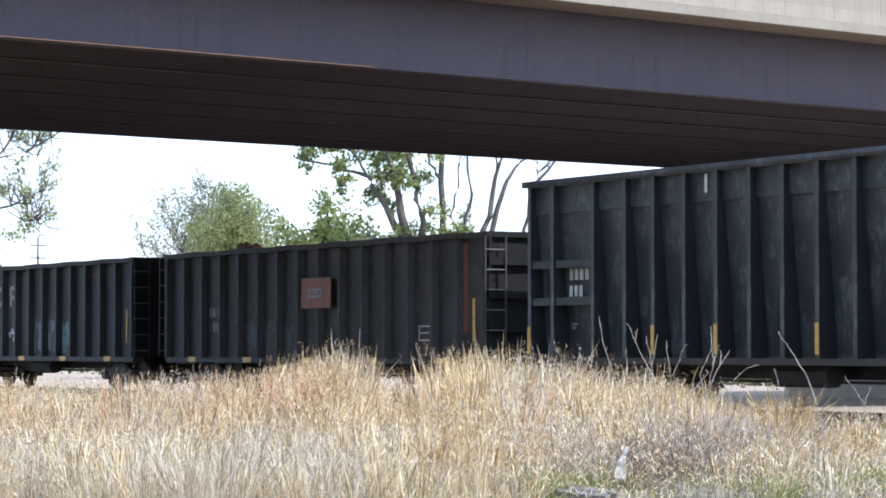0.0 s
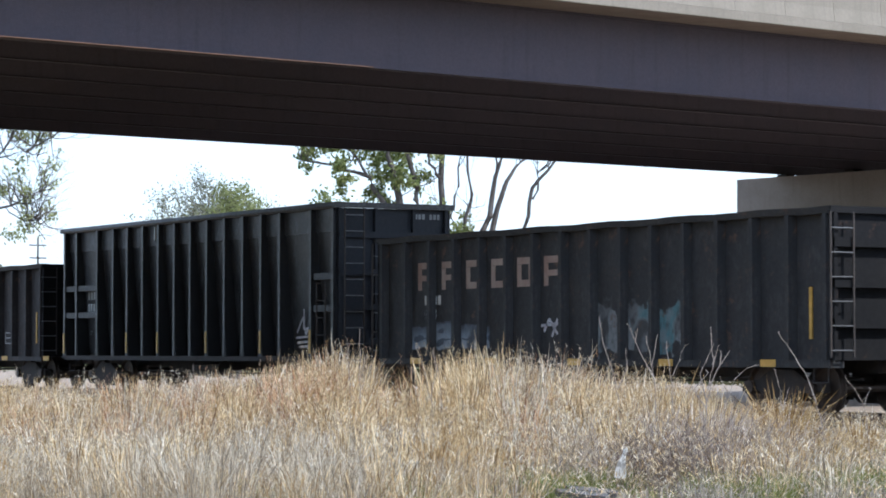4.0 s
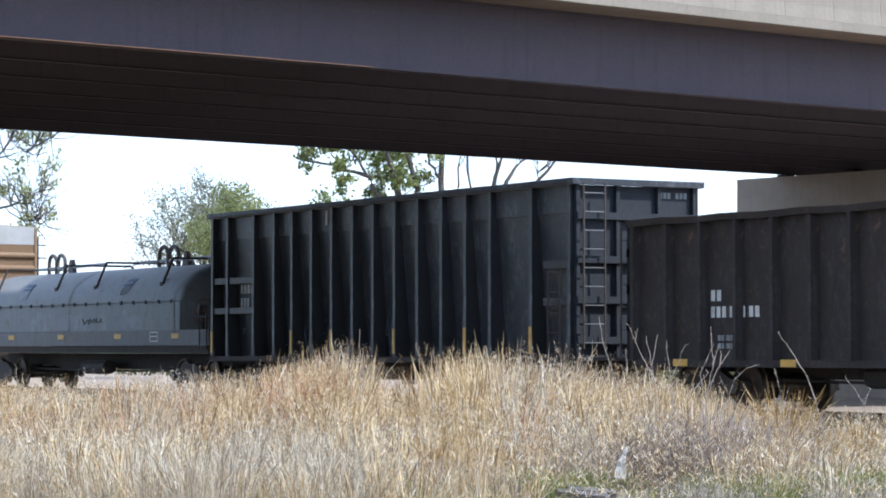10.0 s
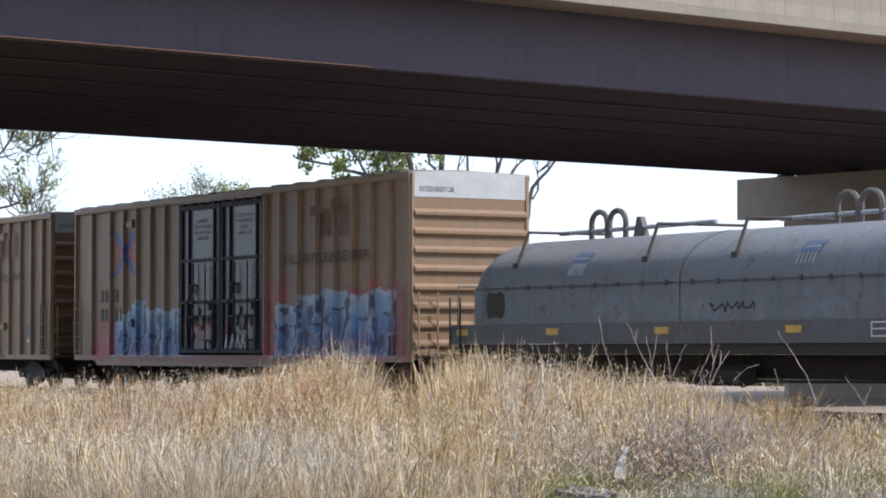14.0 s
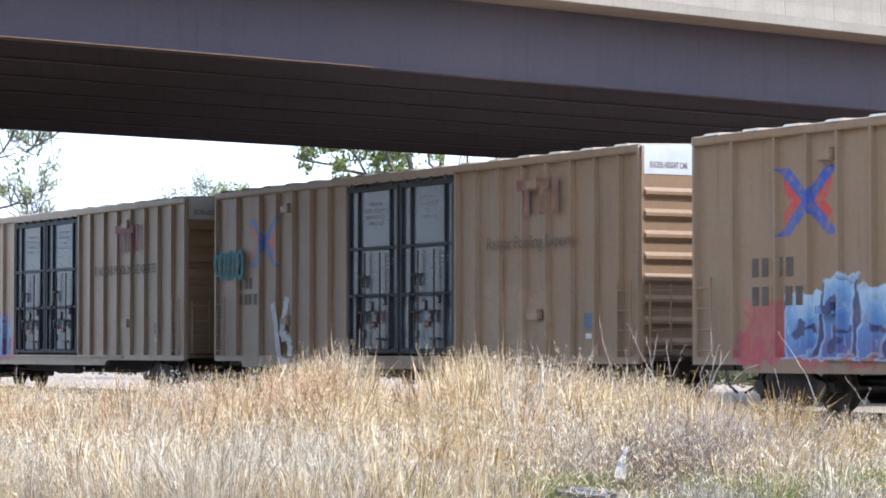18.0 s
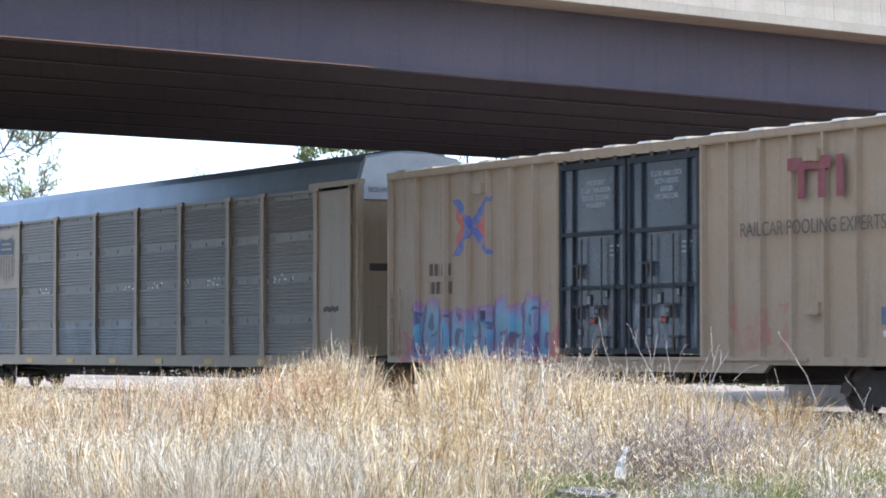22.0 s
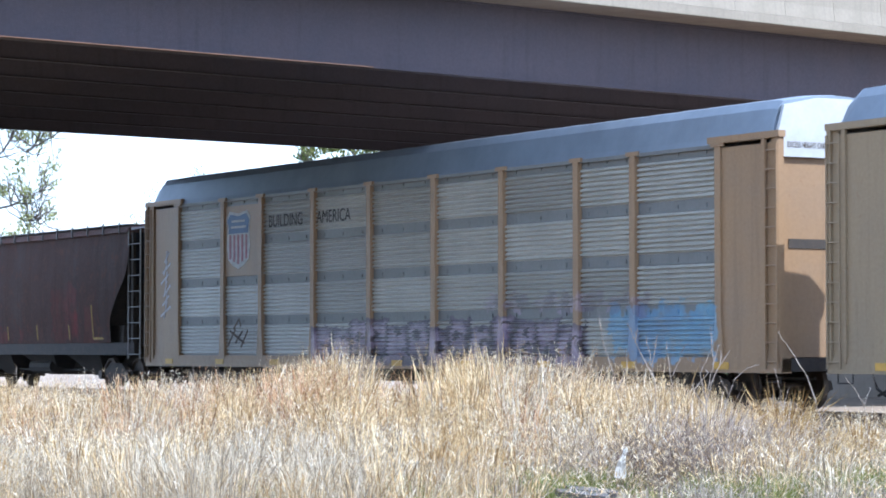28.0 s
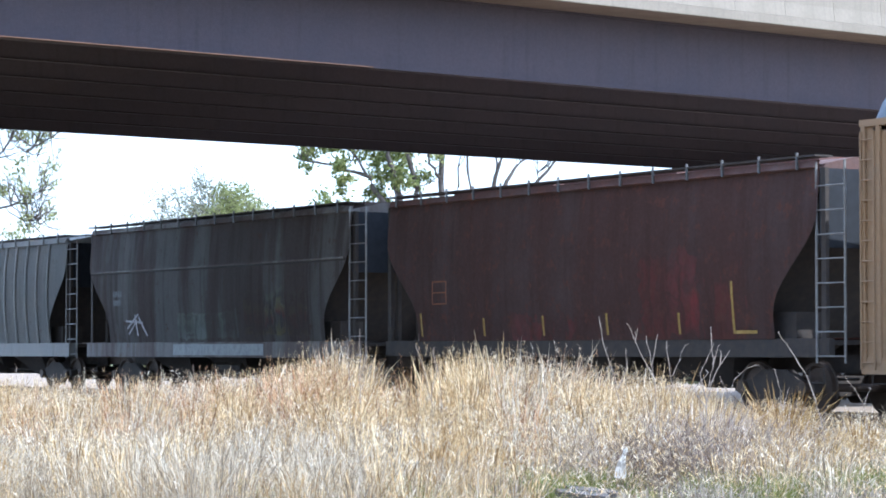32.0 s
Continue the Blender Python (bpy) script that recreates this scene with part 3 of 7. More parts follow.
def woods():
    for px, dist, h, w, seed, leaf, size, tip, stems, cut, label in (
        (-1075, 112, 8.0, 4.2, 14, M_LEAF_DULL, 0.10, 12, 2, 0.9, "young tree in thin leaf beyond the track"),
        (-285, 128, 9.5, 4.6, 31, M_LEAF, 0.12, 17, 3, 0.8, "low bushy tree with fresh green leaves"),
        (-165, 126, 7.9, 4.6, 34, M_LEAF, 0.12, 17, 3, 0.8, "low bushy tree with fresh green leaves"),
    ):
        x, y = place(px, dist)
        tree(x, y, h, w, seed, leaf, size, tip, label, stems=stems, cut=cut)
    x, y = place(-522, 152)
    dome_tree(x, y, 10.1, 8.8, 4.6, 21, M_LEAF_DULL, 0.07, 46, 6, 0.35, "broad round tree with grey twigs and pale new leaves")
    x, y = place(-470, 146)
    dome_tree(x, y, 9.4, 5.2, 4.4, 23, M_LEAF_PALE, 0.085, 26, 9, 0.25, "round tree in pale yellow-green new leaf")
    x, y = place(-1090, 118)
    limb_tree(x, y, (
        ((0, 0, 0.4), (0.2, 4.0, 0.34), (0.1, 8.0, 0.26), (-0.4, 11.0, 0.14), (-0.6, 13.5, 0.05)),
        ((0.1, 6.4, 0.2), (1.4, 7.6, 0.13), (2.6, 8.0, 0.09), (4.0, 8.7, 0.03)),
        ((0.1, 7.6, 0.18), (1.2, 9.4, 0.12), (2.2, 10.8, 0.08), (2.9, 12.2, 0.03)),
        ((2.0, 7.8, 0.07), (2.9, 7.2, 0.05), (3.6, 7.3, 0.02)),
        ((1.6, 10.0, 0.07), (2.8, 10.3, 0.05), (3.9, 10.9, 0.02)),
    ), ((3.7, 8.9, 0.5, 160), (3.0, 8.5, 0.5, 160), (3.6, 10.9, 0.6, 180), (2.7, 10.9, 0.6, 180), (2.4, 9.4, 0.6, 160), (3.0, 7.3, 0.5, 180), (3.6, 7.5, 0.5, 160), (1.8, 11.6, 0.7, 180), (2.8, 12.2, 0.7, 180), (4.0, 9.8, 0.4, 100), (1.6, 8.4, 0.6, 140), (2.2, 6.9, 0.5, 120)),
        71, "tall thin-crowned tree with reaching limbs and sparse leaves", size=0.085, twigs=26, leaf=M_LEAF_PALE, thick=0.52)
    x, y = place(-75, 122)
    limb_tree(x, y, (
        ((0, 0, 0.42), (-0.1, 3.5, 0.36), (0, 6.3, 0.3), (-0.5, 8.5, 0.2), (-0.9, 10.4, 0.13), (-1.3, 12.2, 0.05)),
        ((-0.05, 6.0, 0.26), (-1.0, 8.0, 0.17), (-1.9, 9.4, 0.12), (-3.4, 9.95, 0.08), (-5.0, 10.2, 0.03)),
        ((0.0, 5.2, 0.26), (0.65, 7.2, 0.2), (0.3, 9.0, 0.16), (-0.3, 11.0, 0.1), (-0.2, 13.0, 0.04)),
        ((-1.9, 9.4, 0.09), (-2.6, 10.6, 0.06), (-3.3, 11.9, 0.03)),
        ((0.0, 5.9, 0.1), (-1.2, 6.5, 0.06), (-2.2, 6.9, 0.03)),
    ), ((-4.5, 10.5, 0.55, 272), (-3.7, 10.9, 0.6, 320), (-3.0, 9.6, 0.5, 304), (-3.3, 9.1, 0.35, 144), (-2.2, 11.0, 0.7, 288), (-1.3, 10.4, 0.8, 480), (-0.5, 10.3, 0.9, 544), (-1.1, 9.4, 0.6, 320), (0.5, 9.4, 0.5, 208),
        (-0.3, 9.3, 0.6, 256), (-1.7, 8.7, 0.45, 176), (-0.9, 8.4, 0.35, 128), (0.9, 7.2, 0.7, 320), (2.0, 6.9, 0.6, 256), (2.6, 7.3, 0.4, 112), (-0.4, 7.0, 0.5, 208), (-1.0, 12.2, 1.0, 480), (-3.0, 12.3, 0.9, 416), (0.6, 12.2, 0.9, 416), (1.4, 10.2, 0.35, 80)),
        45, "forked tree with clumps of bright green leaves", size=0.115, twigs=6, thick=0.8)
    for px, limbs, seed in (
        (-1, (((0, 0, 0.24), (0, 6.8, 0.19), (0.0, 10.4, 0.15), (0.15, 13.5, 0.06)), ((0, 9.3, 0.12), (-0.55, 10.0, 0.08), (-0.95, 10.9, 0.06), (-1.1, 12.5, 0.02))), 52),
        (32, (((0, 0, 0.12), (0.1, 6.5, 0.1), (-0.3, 7.6, 0.08), (0.05, 9.0, 0.06), (0.1, 11.5, 0.02)),), 53),
        (50, (((0, 0, 0.14), (0.0, 7.0, 0.11), (0.15, 8.6, 0.09), (0.1, 11.8, 0.04)),), 54),
        (100, (((0, 0, 0.22), (-0.1, 7.0, 0.17), (0.25, 8.9, 0.13), (0.65, 10.5, 0.09), (0.9, 13.0, 0.03)), ((0.0, 6.0, 0.18), (0.65, 8.9, 0.13), (1.3, 9.9, 0.08), (2.2, 10.7, 0.03)), ((0.4, 9.5, 0.07), (0.2, 11.2, 0.03))), 55),
        (180, (((0, 0, 0.14), (0.1, 7.0, 0.11), (0.45, 8.9, 0.1), (1.5, 10.1, 0.07), (2.4, 11.0, 0.02)), ((0.45, 8.4, 0.07), (0.7, 9.6, 0.05), (1.6, 10.6, 0.02))), 58),
    ):
        x, y = place(px, 122)
        limb_tree(x, y, limbs, (), seed, "bare dead tree with dark twisting limbs", twigs=5, thick=0.82)
    # scrubby undergrowth along the foot of the trees
    rng = np.random.default_rng(77)
    verts, faces = [], []
    for i in range(420):
        px, far = -1300 + 2600 * rng.random(), 68 + 20 * rng.random()
        x, y = place(px, 1.0)
        x, y = x * far / y, far
        hh = 0.9 + 1.2 * rng.random()
        for _ in range(34):
            leaflet(verts, faces, Vector((x, y, -0.5)) + Vector((1.1 * rng.normal(), 1.1 * rng.normal(), hh * rng.random() ** 1.3)), 0.16, rng)
    tagged(new("undergrowth", soup("undergrowth", verts, faces, blades("scrub_leaves", [(0.0, (0.05, 0.055, 0.025)), (0.5, (0.10, 0.10, 0.05)), (1.0, (0.17, 0.14, 0.08))], 0.3))), "low scrubby undergrowth at the foot of the trees", "shrubs", kind="stuff")
    x, y = place(-915, 420)
    pole = anchor("power_pole", pose(x, y, 0), "distant thin power pole with short crossarms", "power pole")
    bm = bmesh.new()
    tube(bm, [(0, 0, 0), (0, 0, 19)], [0.22, 0.14], 6)
    part("pole", bm, M_UNDER, pole)
    for z in (15.5, 17.5):
        bm = bmesh.new()
        box(bm, -0.08, 0.08, -1.4, 1.4, z, z + 0.18)
        part("crossarm", bm, M_UNDER, pole)


# ================= grass =================
M_STRAW = blades("straw_grass", [(0.0, (0.11, 0.066, 0.03)), (0.35, (0.42, 0.285, 0.135)), (0.7, (0.78, 0.60, 0.335)), (1.0, (0.99, 0.86, 0.58))], 0.38)
M_PALEGRASS = blades("bleached_grass", [(0.0, (0.12, 0.095, 0.065)), (0.4, (0.44, 0.37, 0.275)), (0.75, (0.74, 0.66, 0.51)), (1.0, (0.97, 0.91, 0.76))], 0.28)
M_RUSSET = blades("russet_grass", [(0.0, (0.12, 0.055, 0.03)), (0.5, (0.48, 0.265, 0.14)), (1.0, (0.86, 0.58, 0.35))], 0.38)
M_GREYGRASS = blades("grey_grass", [(0.0, (0.08, 0.068, 0.058)), (0.5, (0.29, 0.255, 0.22)), (1.0, (0.62, 0.56, 0.48))], 0.25)
M_TWIG = blades("dead_twigs", [(0.0, (0.12, 0.09, 0.075)), (0.5, (0.30, 0.24, 0.205)), (1.0, (0.58, 0.51, 0.45))], 0.1)
M_GREEN = blades("green_grass", [(0.0, (0.11, 0.14, 0.035)), (0.5, (0.19, 0.22, 0.06)), (1.0, (0.31, 0.31, 0.12))], 0.4)


def ribbons(name, root, out, height, lean, width, head, material, label, seed=1, segs=5):
    """Many curved grass stems in one mesh. out: the way each leans; head widens the top of a stem into a feathery seed head."""
    rng = np.random.default_rng(seed)
    k = len(root)
    face = rng.random(k) * np.pi
    side = np.stack([np.cos(face), np.sin(face), np.zeros(k)], 1)
    kink = np.cumsum(rng.normal(0, 0.008, (segs + 1, k, 2)), 0)
    broken = rng.random(k) < 0.07        # some stems are snapped and hang over
    snap = rng.normal(0, 0.6, (k, 2))
    verts = np.zeros((k, (segs + 1) * 2, 3))
    for i in range(segs + 1):
        t = (i / segs) ** 0.85
        c = np.zeros((k, 3))
        c[:, :2] = root[:, :2] + out * (lean * height * (0.35 * t + 0.65 * t ** 2.2))[:, None] + (kink[i] - kink[0]) * height[:, None]
        c[:, 2] = root[:, 2] + height * t * (1 - 0.22 * lean * t)
        over = np.where(broken, max(0.0, t - 0.55), 0.0) * height
        c[:, :2] += snap * over[:, None]
        c[:, 2] -= 0.75 * over
        w = width * (1 - 0.5 * t)
        if i == segs:
            w = width * 0.15
        elif t > 0.68:
            w = w + head
        verts[:, 2 * i] = c - side * (w / 2)[:, None]
        verts[:, 2 * i + 1] = c + side * (w / 2)[:, None]
    base = (np.arange(k) * (segs + 1) * 2)[:, None, None]
    quad = np.array([[2 * i, 2 * i + 1, 2 * i + 3, 2 * i + 2] for i in range(segs)])[None]
    faces = (base + quad).reshape(-1, 4)
    me = bpy.data.meshes.new(name)
    v = verts.reshape(-1, 3)
    me.vertices.add(len(v))
    me.vertices.foreach_set("co", v.ravel())
    me.loops.add(faces.size)
    me.loops.foreach_set("vertex_index", faces.ravel().astype(np.int32))
    me.polygons.add(len(faces))
    me.polygons.foreach_set("loop_start", np.arange(0, faces.size, 4, dtype=np.int32))
    me.materials.append(material)
    me.update(calc_edges=True)
    tagged(new(name, me), label, "grass", kind="stuff")


def field_point(rng, k, d0, d1, b0=-1.15, b1=1.15):
    """Random places on the field between two distances along the view, spread by bearing."""
    d = d0 + (d1 - d0) * rng.random(k)
    b = b0 + (b1 - b0) * rng.random(k)
    t = b * math.tan(radians(18.745 / 2))
    x = (-math.cos(TURN) + t * math.sin(TURN)) * d
    y = (math.sin(TURN) + t * math.cos(TURN)) * d
    keep = y < 26.6
    return x[keep], y[keep], d[keep], b[keep]


def clustered(rng, groups, each, reach, d0, d1):
    """Bunches that stand close together in groups; the last value is one random number a group."""
    x, y, d, b = field_point(rng, groups, d0, d1)
    idx = np.repeat(np.arange(len(x)), each)
    kin = rng.random(len(x))[idx]
    return x[idx] + rng.normal(0, reach, len(idx)), y[idx] + rng.normal(0, reach, len(idx)), d[idx], b[idx], kin


def tufts(rng, x, y, h, stems, spread, lean, width, head, name, material, label, seed, wind=(0.30, -0.12)):
    """Bunches of stems that fan out from each place."""
    n = len(x)
    idx = np.repeat(np.arange(n), stems)
    k = len(idx)
    az = rng.random(k) * 2 * np.pi
    rad = np.sqrt(rng.random(k))
    dirs = np.stack([np.cos(az), np.sin(az)], 1)
    root = np.zeros((k, 3))
    root[:, :2] = np.stack([x[idx], y[idx]], 1) + dirs * (rad * spread)[:, None]
    root[:, 2] = -0.46
    out = dirs * (0.35 + 0.75 * rad)[:, None] + np.array(wind)
    hh = h[idx] * np.where(rng.random(k) < 0.55, 0.72 + 0.28 * rng.random(k), 0.3 + 0.45 * rng.random(k)) * np.where(rng.random(k) < 0.05, 1.2, 1.0)
    ln = lean * np.where(rng.random(k) < 0.16, 1.2 + 2.0 * rng.random(k), 0.25 + 1.1 * rng.random(k))
    wd = width * (0.6 + 0.8 * rng.random(k))
    hd = head * (0.3 + 1.0 * rng.random(k)) * (hh > 0.7 * h[idx])
    ribbons(name, root, out, hh, ln, wd, hd, material, label, seed)


def seed_heads(rng, x, y, h, material, label, seed):
    """Loose feathery heads at the top of the bunches: short bristles in small sprays."""
    sprays, bristles = 9, 6
    idx = np.repeat(np.arange(len(x)), sprays)
    k = len(idx)
    c = np.zeros((k, 3))
    c[:, 0] = x[idx] + rng.normal(0, 0.17, k) + 0.07 * h[idx]
    c[:, 1] = y[idx] + rng.normal(0, 0.17, k)
    c[:, 2] = -0.46 + h[idx] * (0.66 + 0.34 * rng.random(k))
    j = np.repeat(np.arange(k), bristles)
    m = len(j)
    root = c[j] + rng.normal(0, 1, (m, 3)) * np.array([0.012, 0.012, 0.045])
    az = rng.random(m) * 2 * np.pi
    ribbons("seed_heads", root, np.stack([np.cos(az), np.sin(az)], 1), 0.025 + 0.03 * rng.random(m), 0.4 + 0.9 * rng.random(m), np.full(m, 0.0065), np.zeros(m), material, "feathery seed heads of " + label.split(" with")[0], seed + 40, 2)


def meadow():
    rng = np.random.default_rng(8)
    bear = np.array([-1.2, -1.0, -0.85, -0.72, -0.58, -0.46, -0.36, -0.27, -0.19, -0.16, -0.06, -0.02, 0.02, 0.27, 0.36, 0.47, 0.6, 0.64, 0.75, 0.8, 0.9, 1.2])
    dips = np.array([58, 56, 46, 40, 42, 32, 2, -12, -10, 48, 62, 22, -3, 0, 12, 30, 54, 86, 72, 90, 100, 102])

    def crest(b, d):
        """Height of the grass over the soil: it stands in drifts, with hollows through which the track shows."""
        return 1.58 - np.interp(b, bear, dips) * d / 4750

    # golden bunch grass toward the track
    x, y, d, b, kin = clustered(rng, 620, 6, 0.24, 25.5, 52)
    gap = np.array([noise.noise((p * 0.95, q * 0.95, 31.5)) for p, q in zip(x, y)])
    ok = (rng.random(len(d)) < np.clip((d - 25) / 10, 0.12, 1)) & (gap > -0.02)
    x, y, d, b, kin = x[ok], y[ok], d[ok], b[ok], kin[ok]
    top = crest(b, d)
    lump = np.array([noise.noise((p * 0.5, q * 0.5, 7.5)) for p, q in zip(x, y)])
    h = top * np.clip(0.56 + 0.34 * kin + 0.16 * rng.random(len(x)) + 0.22 * lump, 0.4, 1.04) * np.interp(d, [25, 30, 37], [0.55, 0.72, 1.0])
    pick = 0.25 * rng.random(len(x)) + 0.75 * ((kin * 7.31) % 1.0) + 0.9 * np.array([noise.noise((p * 0.35, q * 0.35, 2.5)) for p, q in zip(x, y)])
    pick += np.where((b > 0.03) & (b < 0.32) & (d < 38), 0.38, 0.0) + np.where(b > 0.6, 0.3, 0.0)
    thin = ~((b > 0.5) & (rng.random(len(b)) < np.where(b < 0.8, 0.3, 0.6))) & ~((b > 0.17) & (b < 0.48) & (d < 30))
    for lo, hi, name, mat_, label, seed in ((-9, 0.66, "golden_grass", M_STRAW, "tall golden dry grass with feathery seed heads", 4), (0.66, 0.95, "pale_grass", M_PALEGRASS, "bleached pale dry grass bunches", 5), (0.95, 9, "russet_grass", M_RUSSET, "reddish dry bunch grass", 6)):
        ok = (pick > lo) & (pick <= hi) & thin
        tufts(rng, x[ok], y[ok], h[ok], 42, 0.15, 0.24, 0.0064, 0.012, name, mat_, label, seed)
        seed_heads(rng, x[ok], y[ok], h[ok], mat_, label, seed)
    # bleached fine grass in the foreground
    x, y, d, b, kin = clustered(rng, 430, 6, 0.26, 24.5, 44)
    gap = np.array([noise.noise((p * 1.3, q * 1.3, 41.5)) for p, q in zip(x, y)])
    ok = (rng.random(len(d)) < np.clip((45 - d) / 11, 0.1, 1)) & (gap > -0.2)
    x, y, d, b, kin = x[ok], y[ok], d[ok], b[ok], kin[ok]
    ok = rng.random(len(b)) > 0.5 * np.clip((b + 0.1) / 0.4, 0, 1)
    x, y, d, b, kin = x[ok], y[ok], d[ok], b[ok], kin[ok]
    h = (0.38 + 0.36 * kin + 0.12 * rng.random(len(x))) * np.interp(b, [-1, -0.15, 0.4, 1.1], [1.15, 1.1, 0.70, 0.52])
    h = np.where((b > 0.33) & (b < 0.47) & (d < 29.8), 0.2, h) * np.where((b > 0.2) & (b < 0.37) & (d < 29.6), 0.45, 1.0) * np.where(d < 30, 1.0 - 0.2 * np.clip((b + 0.1) / 0.4, 0, 1), 1.0)
    pick = 0.3 * rng.random(len(x)) + 0.7 * ((kin * 5.77) % 1.0) + 0.8 * np.array([noise.noise((p * 0.5, q * 0.5, 12.5)) for p, q in zip(x, y)])
    pick += 0.4 * np.clip((b + 0.15) / 0.5, 0, 1) + 0.4 * np.clip((b - 0.3) / 0.3, 0, 1)
    ok = ~((b > 0.62) & (rng.random(len(b)) < 0.45))
    x, y, d, b, h, pick = x[ok], y[ok], d[ok], b[ok], h[ok], pick[ok]
    for lo, hi, name, mat_, label, seed in ((-9, 0.62, "bleached_grass", M_PALEGRASS, "bleached dry grass in a tangled field", 13), (0.62, 0.85, "low_golden_grass", M_STRAW, "low golden dry grass", 14), (0.85, 9, "grey_grass", M_GREYGRASS, "grey weathered old grass", 15)):
        ok = (pick > lo) & (pick <= hi)
        tufts(rng, x[ok], y[ok], h[ok], 42, 0.22, 0.40, 0.0062, 0.006, name, mat_, label, seed)
    # curled dry leaves that hang on the stems
    x, y, d, b = field_point(rng, 80000, 25, 44)
    z = -0.42 + (0.12 + 0.72 * rng.random(len(x)) ** 1.3) * np.interp(d, [25, 32, 37], [0.62, 0.8, 1.0]) * crest(b, d)
    k = len(x)
    az = rng.random(k) * 2 * np.pi
    for j, (name, mat_, label) in enumerate((("dry_leaves", M_PALEGRASS, "curled bleached leaves among the stems"), ("brown_leaves", M_STRAW, "curled straw-coloured leaves among the stems"))):
        s_ = slice(j, None, 2)
        ribbons(name, np.stack([x, y, z], 1)[s_], np.stack([np.cos(az), np.sin(az)], 1)[s_], 0.025 + 0.075 * rng.random(k)[s_] ** 2, 0.6 + 1.6 * rng.random(k)[s_], np.full(len(x[s_]), 0.0085), np.zeros(len(x[s_])), mat_, label, 31 + j, 3)
    # twiggy dead undergrowth, grey and loose
    px = np.concatenate([b0 + w0 * rng.normal(size=m0) for b0, w0, m0 in ((0.50, 0.045, 30), (0.60, 0.05, 34), (0.38, 0.04, 12), (0.78, 0.06, 10), (-0.08, 0.2, 14))])
    dd = 28.5 + 4.5 * rng.random(len(px))
    k = px * math.tan(radians(18.745 / 2))
    x, y = (-math.cos(TURN) + k * math.sin(TURN)) * dd, (math.sin(TURN) + k * math.cos(TURN)) * dd
    tufts(rng, x, y, 0.55 + 0.62 * rng.random(len(x)) ** 1.5, 60, 0.16, 0.62, 0.0052, 0.006, "dead_brush", M_TWIG, "grey-brown twiggy dead brush in the grass", 19)
    # fresh green shoots
    x, y, d, b = field_point(rng, 1000, 25, 40)
    c = np.array([noise.noise((p * 0.7, q * 0.7, 22.5)) for p, q in zip(x, y)]) + np.where(b > 0.1, 0.18, -0.02) + np.where(b > 0.78, 0.16, 0.0)
    ok = c > 0.3
    x, y = x[ok], y[ok]
    for b0, d0, m0 in ((0.27, 28.3, 7), (0.335, 28.6, 6), (0.90, 30.5, 8), (0.98, 29.5, 9), (0.82, 29.0, 5)):
        px, py = place(1000 * b0, d0)
        x, y = np.append(x, px + rng.normal(0, 0.13, m0)), np.append(y, py + rng.normal(0, 0.13, m0))
    tufts(rng, x, y, 0.26 + 0.2 * rng.random(len(x)), 40, 0.16, 0.6, 0.009, 0.0, "green_grass", M_GREEN, "fresh green grass shoots between dry stalks", 16)
    # a thick ochre clump and leafy tufts before the rails
    x, y = np.zeros(0), np.zeros(0)
    for b0, d0, m0 in ((0.72, 30.6, 5), (0.77, 30.2, 6), (0.83, 31.0, 4), (0.76, 34.5, 4), (0.95, 33.0, 3)):
        px, py = place(1000 * b0, d0)
        x, y = np.append(x, px + rng.normal(0, 0.12, m0)), np.append(y, py + rng.normal(0, 0.12, m0))
    h = np.concatenate([np.full(15, 0.62), np.full(4, 1.22), np.full(3, 0.85)]) * (0.85 + 0.25 * rng.random(len(x)))
    tufts(rng, x, y, h, 60, 0.15, 0.35, 0.0055, 0.010, "ochre_grass", blades("ochre_grass", [(0.0, (0.16, 0.09, 0.035)), (0.5, (0.42, 0.28, 0.11)), (1.0, (0.72, 0.54, 0.26))], 0.35), "thick ochre bunch grass before the rails", 18)


M_STALK = plain("dry_stalk", (0.40, 0.34, 0.29), 0.9, 0, (0.24, 0.19, 0.15), 8)


